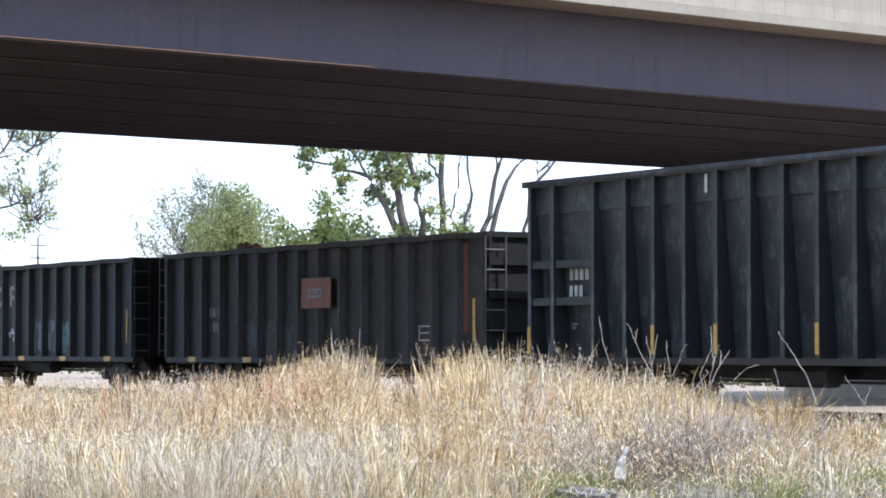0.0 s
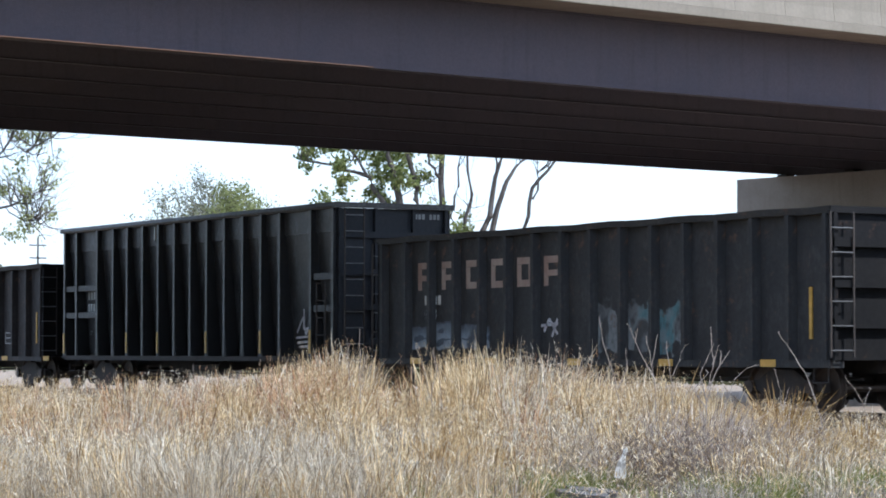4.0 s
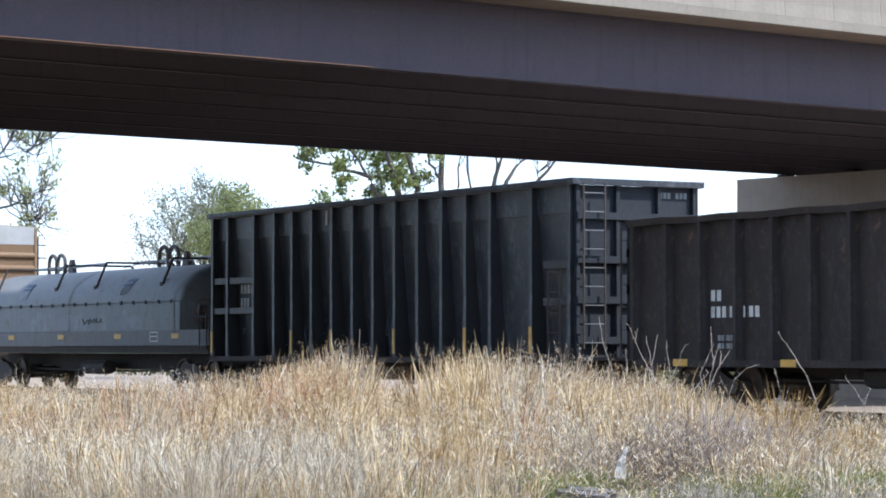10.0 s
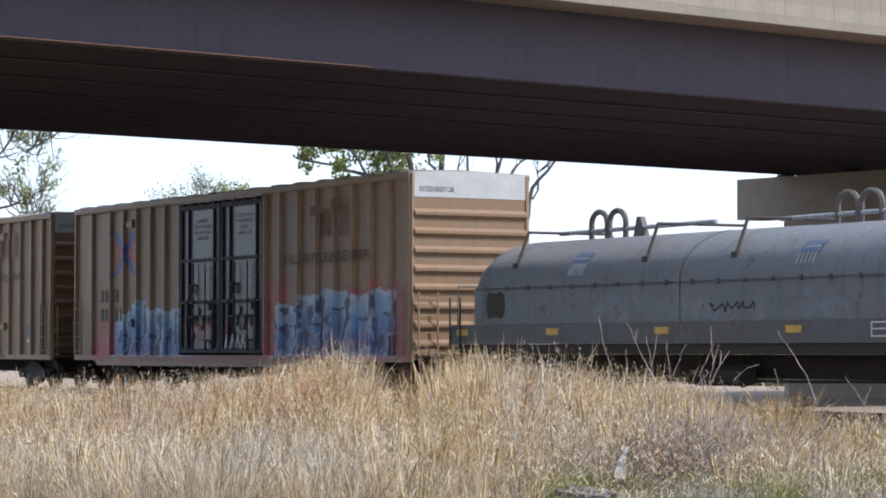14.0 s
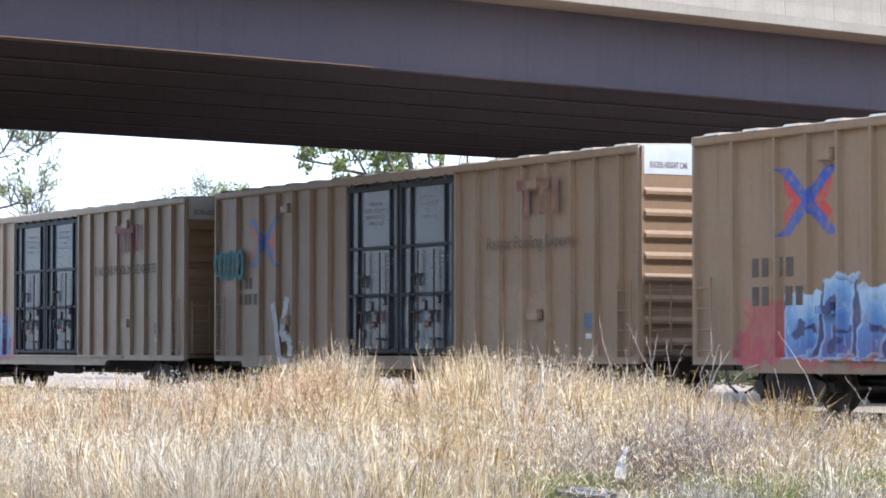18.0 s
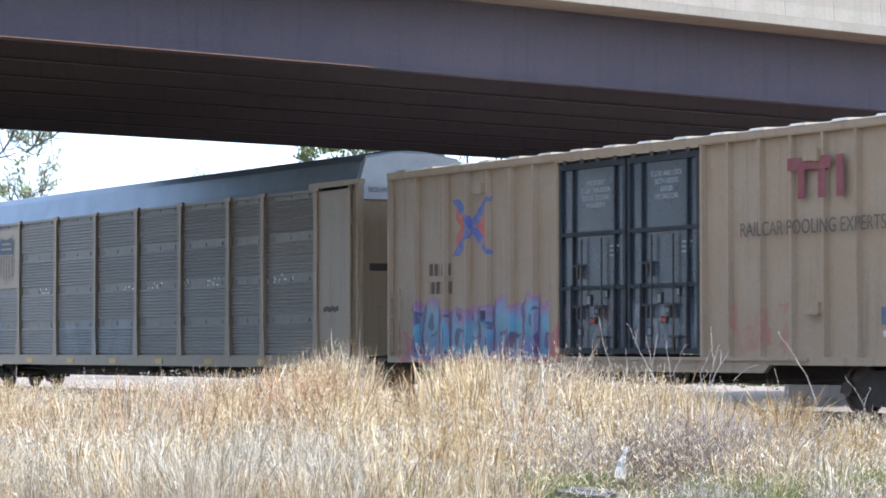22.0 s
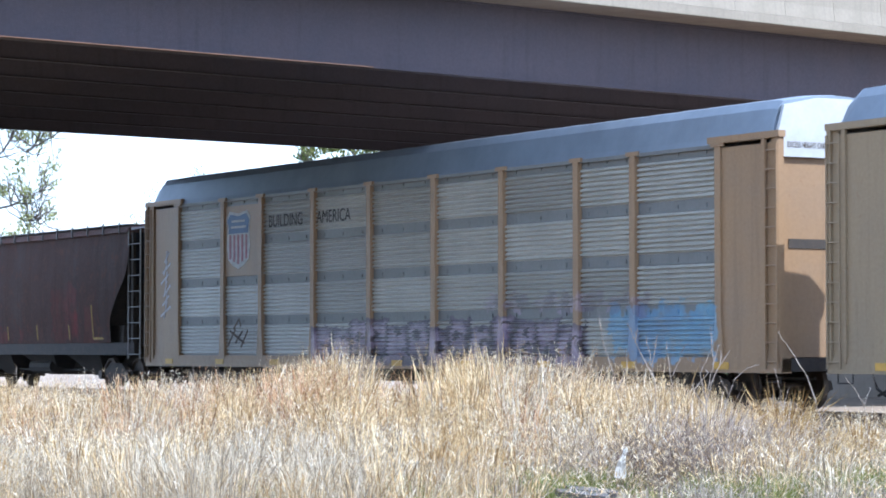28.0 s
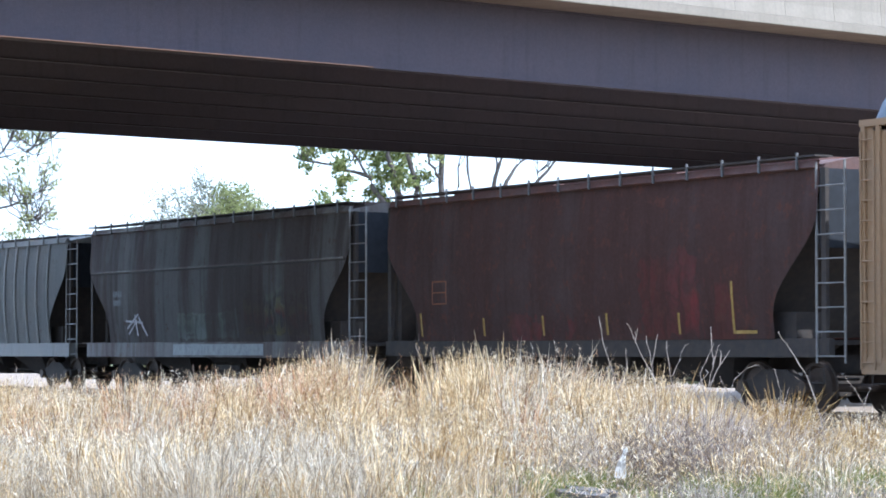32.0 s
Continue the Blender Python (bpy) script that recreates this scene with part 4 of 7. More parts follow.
def weeds():
    """Dead stalks: each a list of stems, and each stem a list of (across, up) in metres; knobbly, with short stubs."""
    rng = np.random.default_rng(17)
    for px, dist, thick, stems in (
        (403, 32.0, 1.0, (((0, 0), (-0.03, 0.9), (-0.09, 1.27), (-0.20, 1.57), (-0.27, 1.96)), ((-0.05, 1.1), (0.06, 1.35), (0.05, 1.6)))),
        (480, 32.0, 1.1, (((0, 0), (-0.01, 1.17), (-0.06, 1.44), (-0.11, 1.73)), ((-0.02, 1.23), (-0.20, 1.57), (-0.32, 1.86)), ((-0.05, 1.37), (0.02, 1.76)), ((-0.25, 1.66), (-0.22, 1.82)))),
        (518, 32.3, 1.0, (((0, 0), (-0.01, 1.17), (-0.05, 1.44), (-0.07, 1.66)), ((-0.01, 1.26), (0.07, 1.44), (0.15, 1.63)))),
        (582, 31.8, 1.35, (((0, 0), (0.04, 0.63), (0.08, 1.03), (0.19, 1.34), (0.33, 1.55)), ((0.08, 1.1), (0.15, 1.44), (0.12, 1.84)), ((0.06, 0.93), (-0.01, 1.3), (0.15, 1.64)), ((0.05, 0.9), (-0.10, 1.1), (0.0, 1.22), (0.08, 1.31)), ((0.14, 1.4), (0.20, 1.62)), ((0.22, 1.38), (0.24, 1.55)))),
        (620, 32.0, 0.9, (((0, 0), (0.07, 0.9), (0.20, 1.22), (0.34, 1.36), (0.49, 1.40)), ((0.12, 1.05), (0.02, 1.25)))),
        (868, 32.0, 1.1, (((0, 0), (-0.07, 0.66), (-0.17, 1.03), (-0.27, 1.30), (-0.44, 1.57), (-0.59, 1.79)),)),
        (970, 32.5, 0.8, (((0, 0), (-0.10, 0.86), (-0.22, 1.1), (-0.34, 1.25)), ((-0.12, 0.9), (-0.02, 1.1)))),
        (-18, 33.0, 0.9, (((0, 0), (-0.04, 0.9), (-0.13, 1.30), (-0.24, 1.64)), ((-0.06, 1.0), (0.02, 1.3), (-0.03, 1.55)))),
        (8, 33.4, 0.8, (((0, 0), (-0.08, 1.17), (-0.16, 1.6)),)),
        (-184, 34.0, 1.0, (((0, 0), (-0.01, 1.05), (-0.02, 1.80)), ((-0.01, 1.2), (0.05, 1.5)))),
        (-206, 34.5, 0.9, (((0, 0), (-0.02, 1.05), (-0.06, 1.72)),)),
        (-955, 36.0, 0.9, (((0, 0), (-0.03, 1.0), (-0.04, 1.36)), ((-0.03, 0.9), (0.05, 1.2)))),
        (-560, 36.0, 0.8, (((0, 0), (0.03, 0.9), (-0.02, 1.38)),)),
        (760, 34.0, 0.8, (((0, 0), (0.03, 0.7), (0.0, 1.05), (-0.06, 1.32)), ((0.02, 0.8), (0.12, 1.1)))),
    ):
        x, y = place(px, dist)
        w = anchor("weed_stalk", pose(x, y, -0.45, 0, 0, 90 - math.degrees(TURN)), "tall bare dead weed stalk with thin side twigs", "weed", "weed stalks in the grass")
        for i, stem in enumerate(stems):
            bm = bmesh.new()
            pts, rad = [], []
            side = 0.25 * rng.normal() if i else 0.0
            n = 0
            for p, q in zip(stem, stem[1:]):
                m = max(2, int(math.hypot(q[0] - p[0], q[1] - p[1]) / 0.07))
                for k in range(m):
                    f = k / m
                    pts.append(Vector((p[0] + (q[0] - p[0]) * f + 0.006 * rng.normal(), side * 0.05 * n, p[1] + (q[1] - p[1]) * f)))
                    n += 1
            pts.append(Vector((stem[-1][0], side * 0.05 * n, stem[-1][1])))
            r0 = 0.0085 * thick if i == 0 else 0.0058 * thick
            rad = [r0 * (1 - 0.62 * j / len(pts)) * (1.25 if j % 3 == 1 else 0.95) for j in range(len(pts))]
            tube(bm, pts, rad, 5)
            # stubs and buds on the upper part
            for j in range(len(pts) // 3, len(pts)):
                if rng.random() < 0.75:
                    d = Vector((rng.normal(), rng.normal(), 0.9 + 0.4 * rng.random())).normalized() * (0.018 + 0.05 * rng.random() ** 2)
                    tube(bm, [pts[j], pts[j] + d], [0.004 * thick, 0.0028 * thick], 3)
            part("twig" if i else "stem", bm, M_STALK, w)


def litter():
    x, y = place(396, 27.6)
    bm = bmesh.new()
    rng = np.random.default_rng(3)
    cols = 5
    grid = [[bm.verts.new((0.19 * (i / cols - 0.5) * (1.1 - 0.13 * j) + 0.012 * math.sin(1.3 * j) + 0.006 * rng.normal(), 0.02 * math.sin(2.0 * i + j), 0.34 * j / 6 + 0.006 * rng.normal())) for i in range(cols + 1)] for j in range(7)]
    for j in range(6):
        for i in range(cols):
            bm.faces.new((grid[j][i], grid[j][i + 1], grid[j + 1][i + 1], grid[j + 1][i]))
    bmesh.ops.solidify(bm, geom=bm.faces[:], thickness=0.004)
    ob = new("plastic_scrap", mesh_of("plastic_scrap", bm, plain("white_plastic", (0.78, 0.77, 0.74), 0.5)))
    ob.matrix_world = pose(x, y, -0.19, 10, 10, 118)
    tagged(ob, "crumpled white plastic scrap caught in the grass", "litter")
    x, y = place(312, 27.1)
    bm = bmesh.new()
    for i in range(2):
        prism(bm, [(-0.24 + 0.12 * i, -0.09 + 0.2 * i), (0.26 + 0.1 * i, -0.1 + 0.2 * i), (0.29 + 0.1 * i, 0.02 + 0.2 * i), (0.22 + 0.1 * i, 0.08 + 0.2 * i), (-0.27 + 0.12 * i, 0.07 + 0.2 * i)], -0.025, 0.025, "z")
    ob = new("old_board", mesh_of("old_board", bm, plain("grey_wood", (0.085, 0.08, 0.08), 0.95, 0, (0.13, 0.12, 0.115), 9)))
    ob.matrix_world = pose(x, y, -0.33, 10, 6, 62)
    tagged(ob, "weathered grey boards lying in the grass", "board")


# ================= railcars =================
SPEED = 7.367
CARS = []      # (thing, its middle at the clip's start)
WHEELS = []    # (wheelset, its place along the truck)


def shared():
    """Meshes that all cars use."""
    s = {}
    bm = bmesh.new()
    tube(bm, [(0, -1.02, 0), (0, 1.02, 0)], 0.075, 10)
    for sg in (-1, 1):
        prof = [(0.08, 0.69), (0.457, 0.70), (0.485, 0.715), (0.485, 0.735), (0.457, 0.745), (0.457, 0.84), (0.40, 0.845), (0.36, 0.79), (0.14, 0.80), (0.12, 0.85), (0.08, 0.85)]
        rings = []
        for k in range(24):
            a = 2 * math.pi * k / 24
            rings.append([bm.verts.new((r * math.cos(a), sg * w, r * math.sin(a))) for r, w in prof])
        for k in range(24):
            for i in range(len(prof) - 1):
                bm.faces.new((rings[k][i], rings[k][i + 1], rings[(k + 1) % 24][i + 1], rings[(k + 1) % 24][i]))
    s["wheelset"] = mesh_of("wheelset", bm, M_WHEEL)
    bm = bmesh.new()
    box(bm, -0.16, 0.16, -1.0, 1.0, 0.36, 0.66)
    tube(bm, [(0, 0, 0.66), (0, 0, 0.80)], 0.2, 12)
    for sx in (-1, 1):
        for sy in (-1, 1):
            box(bm, sx * 0.40 - 0.05, sx * 0.40 + 0.05, sy * 0.77 - 0.06, sy * 0.77 + 0.06, 0.22, 0.62)
        box(bm, sx * 0.34 - 0.06, sx * 0.34 + 0.06, -0.8, 0.8, 0.30, 0.42)
    s["truck"] = mesh_of("truck", bm, M_UNDER)
    bm = bmesh.new()
    prism(bm, [(-1.18, 0.38), (-1.12, 0.56), (-0.68, 0.60), (-0.35, 0.78), (0.35, 0.78), (0.68, 0.60), (1.12, 0.56), (1.18, 0.38), (0.86, 0.44), (0.58, 0.36), (0.32, 0.16), (-0.32, 0.16), (-0.58, 0.36), (-0.86, 0.44)], -0.08, 0.08, "y")
    s["side_frame"] = mesh_of("side_frame", bm, M_UNDER)
    bm = bmesh.new()
    for k in range(3):
        tube(bm, [(-0.2 + 0.2 * k, 0, 0.22), (-0.2 + 0.2 * k, 0, 0.36)], 0.07, 8)
    s["spring"] = mesh_of("spring", bm, M_WHEEL)
    bm = bmesh.new()
    tube(bm, [(0, -0.10, 0), (0, 0.10, 0)], 0.13, 10)
    s["bearing_cap"] = mesh_of("bearing_cap", bm, M_WHEEL)
    bm = bmesh.new()
    box(bm, -0.45, 0.45, -0.11, 0.11, 0.74, 0.98)
    box(bm, 0.35, 0.86, -0.07, 0.07, 0.78, 0.94)
    prism(bm, [(0.72, -0.16), (0.95, -0.14), (0.9, -0.02), (0.8, 0.02), (0.92, 0.1), (0.88, 0.16), (0.72, 0.13)], 0.74, 0.98, "z")
    s["coupler"] = mesh_of("coupler", bm, M_WHEEL)
    bm = bmesh.new()
    tube(bm, [(0, -0.2, 0), (0, -0.2, 0.27)], 0.012, 5)
    tube(bm, [(0, 0.2, 0), (0, 0.2, 0.27)], 0.012, 5)
    tube(bm, [(0, -0.2, 0.01), (0, 0.2, 0.01)], 0.014, 5)
    s["stirrup_step"] = mesh_of("stirrup_step", bm, M_UNDER)
    bm = bmesh.new()
    box(bm, -0.05, 0.05, -0.012, 0, 0, 0.55)
    s["reflector_tall"] = mesh_of("reflector", bm, M_YELLOW)
    bm = bmesh.new()
    box(bm, -0.22, 0.22, -0.012, 0, 0, 0.13)
    s["reflector_flat"] = mesh_of("reflector", bm, M_YELLOW)
    return s


S = shared()


def railcar(name, front, rear, label, category, group, inset=1.9, deep=0.6):
    mid = (front + rear) / 2
    length = front - rear
    car = anchor(name, pose(mid, TRACK_Y, 0), label, category, group)
    CARS.append((car, mid))
    for sg in (-1, 1):
        tr = piece("truck", S["truck"], car, sg * (length / 2 - inset))
        for yy in (-1.0, 1.0):
            piece("side_frame", S["side_frame"], tr, 0, yy)
            piece("spring", S["spring"], tr, 0, yy)
            for ax in (-0.89, 0.89):
                piece("bearing_cap", S["bearing_cap"], tr, ax, yy * 1.06, 0.457)
        for ax in (-0.89, 0.89):
            WHEELS.append((piece("wheelset", S["wheelset"], tr, ax, 0, 0.457), ax))
        piece("coupler", S["coupler"], car, sg * (length / 2 - 0.05), 0, 0, 0 if sg > 0 else 180)
        for yy in (-1.42, 1.42):
            piece("stirrup_step", S["stirrup_step"], car, sg * (length / 2 - 0.35), yy, 0.55, 90)
    bm = bmesh.new()
    box(bm, -length / 2 + 0.3, length / 2 - 0.3, -0.2, 0.2, 0.72, 1.04)
    prism(bm, [(-length / 2 + inset + 1.6, 0.72), (-length / 2 + inset + 2.6, deep), (length / 2 - inset - 2.6, deep), (length / 2 - inset - 1.6, 0.72)], -0.18, 0.18, "y")
    part("center_sill", bm, M_UNDER, car)
    bm = bmesh.new()
    tube(bm, [(-0.9, -0.75, 0.66), (0.7, -0.75, 0.66)], 0.2, 10)
    part("air_reservoir", bm, M_UNDER, car)
    bm = bmesh.new()
    tube(bm, [(-length / 2 + 0.4, -0.45, 0.62), (-2.0, -0.5, 0.56), (2.0, -0.5, 0.56), (length / 2 - 0.4, -0.45, 0.62)], 0.03, 5)
    part("brake_pipe", bm, M_UNDER, car)
    for sg in (-1, 1):
        bm = bmesh.new()
        tube(bm, [(sg * (length / 2 + 0.3), 0.25, 0.8), (sg * (length / 2 + 0.45), 0.25, 0.45), (sg * (length / 2 + 0.75), 0.2, 0.32)], 0.03, 5)
        part("air_hose", bm, M_UNDER, car)
    return car, length


def ladder(car, x, y, z0, z1, width=0.46, across="x", step=0.38, material=None, name="ladder"):
    """Two stiles with rungs; across: the axis along which the rungs run."""
    bm = bmesh.new()
    ex, ey = (width / 2, 0) if across == "x" else (0, width / 2)
    for sg in (-1, 1):
        tube(bm, [(x + sg * ex, y + sg * ey, z0), (x + sg * ex, y + sg * ey, z1)], 0.022, 4)
    stiles = part(name, bm, material or M_UNDER, car)
    bm = bmesh.new()
    tube(bm, [(x - ex, y - ey, 0), (x + ex, y + ey, 0)], 0.014, 5)
    rung = mesh_of("rung", bm, material or M_RUNG)
    z = z0 + 0.12
    while z < z1:
        piece("rung", rung, stiles, 0, 0, z)
        z += step


M_RUSTWHEEL = plain("rusty_brake_wheel", (0.22, 0.085, 0.05), 0.8, 0, (0.13, 0.06, 0.045), 6)


def brake_wheel(car, x, y, z, material=None):
    bm = bmesh.new()
    pts = [(x, y + 0.27 * math.cos(a), z + 0.27 * math.sin(a)) for a in np.linspace(0, 2 * math.pi, 17)]
    tube(bm, pts, 0.016, 5)
    for k in range(4):
        a = k * math.pi / 2 + 0.4
        tube(bm, [(x, y, z), (x, y + 0.27 * math.cos(a), z + 0.27 * math.sin(a))], 0.012, 4)
    part("brake_wheel", bm, material or M_WHEEL, car, "rusty spoked hand brake wheel")


def stencil(car, x, z, h, y, rows, material, name="stencil"):
    bm = bmesh.new()
    for i, w in enumerate(rows):
        bars(bm, x, z - i * h * 1.5, h, y, w)
    tagged(part(name, bm, material, car), kind="stuff")


def plate_box(car, x, z, w, h, y, material, name="label_frame"):
    bm = bmesh.new()
    t = 0.025
    for a in ((x, x + w, z, z + t), (x, x + w, z + h - t, z + h), (x, x + t, z + t, z + h - t), (x + w - t, x + w, z + t, z + h - t), (x + t, x + w - t, z + h * 0.48, z + h * 0.48 + t)):
        box(bm, a[0], a[1], y - 0.005, y, a[2], a[3])
    part(name, bm, material, car)


# ---------- gondolas ----------
def tall_gondola(front, rear, tone, dusty, label, tags=(), gusset_m=None, marks=True, end_tone=(0.009, 0.012, 0.018)):
    car, L = railcar("tall_gondola", front, rear, label, "gondola car", "tall gondolas of the train")
    body = paint("black_gondola_paint", tuple(0.7 * v for v in tone), dusty, (0.11, 0.065, 0.04), 0.55, 0, 0.6, 0.25, 0.5, 0.2, tags, 0.012, None, None, 0.0, (0.75, (0.105, 0.112, 0.12)))
    # black paint of rib webs and gussets, deepened to stand for shade between ribs
    rib_shade_m = paint("shaded_rib_paint", (0.010, 0.011, 0.013), (0.022, 0.021, 0.020), (0.06, 0.035, 0.02), 0.6, 0, 0.6, 0.15, 0.3, 0.2)
    endm = paint("gondola_end_paint", end_tone, (0.014, 0.017, 0.022), (0.05, 0.035, 0.025), 0.7, 0, 0.5, 0.15, 0.3, 0.1, (), 0.012)
    zb, zt, zs = 0.98, 4.40, 3.88
    x0, x1 = -L / 2, L / 2
    for sg in (-1, 1):
        bm = bmesh.new()
        prism(bm, [(sg * 1.12, zb), (sg * 1.36, zs), (sg * 1.34, zs), (sg * 1.10, zb)], x0 + 0.04, x1 - 0.04)
        part("side_sheet", bm, body, car)
        bm = bmesh.new()
        prism(bm, [(sg * 1.40, zs - 0.02), (sg * 1.40, zt), (sg * 1.36, zt), (sg * 1.36, zs - 0.02)], x0 + 0.04, x1 - 0.04)
        part("upper_sheet", bm, body, car)
        bm = bmesh.new()
        prism(bm, [(sg * 1.57, zt), (sg * 1.59, zt + 0.05), (sg * 1.57, zt + 0.13), (sg * 1.36, zt + 0.13), (sg * 1.36, zt)], x0 - 0.12, x1 + 0.12)
        part("top_chord", bm, body, car)
        bm = bmesh.new()
        box(bm, x0, x1, min(sg * 1.5, sg * 1.12), max(sg * 1.5, sg * 1.12), 0.86, zb)
        part("side_sill", bm, M_UNDER, car)
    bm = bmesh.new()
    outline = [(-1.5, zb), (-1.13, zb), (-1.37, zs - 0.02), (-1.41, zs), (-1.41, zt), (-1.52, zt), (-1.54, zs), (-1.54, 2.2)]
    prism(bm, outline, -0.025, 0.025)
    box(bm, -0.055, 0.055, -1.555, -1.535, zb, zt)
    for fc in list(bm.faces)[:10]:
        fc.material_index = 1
    rib = mesh_of("rib", bm, [body, rib_shade_m])
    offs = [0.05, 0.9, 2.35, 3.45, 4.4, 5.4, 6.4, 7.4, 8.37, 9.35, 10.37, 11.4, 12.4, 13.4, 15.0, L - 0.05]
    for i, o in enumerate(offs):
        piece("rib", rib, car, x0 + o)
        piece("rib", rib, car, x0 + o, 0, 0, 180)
        if i in (0, 4, 6, 9, 12, 14):
            piece("reflector", S["reflector_tall"], car, x0 + o, -1.556, 1.05)
    # gusset plates of the end bays
    for xa, xb in ((x0 + 0.1, x0 + 0.78), (x0 + 0.98, x0 + 2.28), (x1 - 1.02, x1 - 0.12)):
        for z in (2.02, 2.76):
            bm = bmesh.new()
            box(bm, xa, xb, -1.52, -1.2, z, z + 0.15)
            part("gusset_plate", bm, gusset_m or rib_shade_m, car)
    for sg in (-1, 1):
        bm = bmesh.new()
        xe = sg * (L / 2)
        box(bm, xe - 0.03, xe + 0.0, -1.36, 1.36, zb, zt)
        part("end_sheet", bm, endm, car)
        bm = bmesh.new()
        for z in (1.25, 2.05, 2.85, 3.72):
            box(bm, min(xe, xe + sg * 0.14), max(xe, xe + sg * 0.14), -1.45, 1.45, z, z + 0.14)
        for yy in (-1.45, -0.5, 0.5, 1.37):
            box(bm, min(xe, xe + sg * 0.10), max(xe, xe + sg * 0.10), yy, yy + 0.08, zb, zt)
        part("end_rib", bm, endm, car)
        bm = bmesh.new()
        box(bm, min(xe - sg * 0.02, xe + sg * 0.18), max(xe - sg * 0.02, xe + sg * 0.18), -1.59, 1.59, zt + 0.005, zt + 0.125)
        part("end_chord", bm, body, car)
        ladder(car, xe + sg * 0.24, -1.12, 1.15, 4.42, 0.5, "y", 0.37)
        bm = bmesh.new()
        box(bm, min(xe, xe + sg * 0.35), max(xe, xe + sg * 0.35), -1.45, 1.45, 0.92, 0.97)
        part("end_platform", bm, M_UNDER, car)
    bm = bmesh.new()
    box(bm, x0 + 0.02, x1 - 0.02, -1.14, 1.14, zb, zb + 0.06)
    part("floor", bm, M_UNDER, car)
    ladder(car, x1 - 0.5, -1.6, 0.95, 2.7, 0.42, "x", 0.4, M_UNDER, "side_ladder")
    if marks:
        stencil(car, x0 + 1.1, 2.52, 0.22, -1.26, [(0.55, 0.55, 0.55, 0.55), (0.5, 0.5, 0.5)], M_WHITE)
        stencil(car, x0 + 1.1, 1.62, 0.05, -1.2, [(0.7, 0.6, 0.9, 0.5), (0.6, 0.9, 0.5)], M_FADED)
        plate_box(car, x0 + 12.85, 1.35, 0.3, 0.36, -1.17, M_WHITE)
        bm = bmesh.new()
        bars(bm, x1 - 0.3, 4.14, 0.13, -1.42, (0.5, 0.5))
        part("stencil", bm, M_FADED, car)
        bm = bmesh.new()
        for i in range(8):
            if i != 4:
                box(bm, L / 2 + 0.002, L / 2 + 0.008, 0.5 + 0.1 * i, 0.57 + 0.1 * i, 4.18, 4.3)
        tagged(part("end_stencil", bm, M_FADED, car), kind="stuff")
    bm = bmesh.new()
    box(bm, -L / 2 + 5.9, -L / 2 + 5.97, -1.43, -1.40, 4.02, 4.36)
    part("paint_mark", bm, M_WHITE, car)
    brake_wheel(car, x1 + 0.3, 0.6, 2.3)
    return car, L


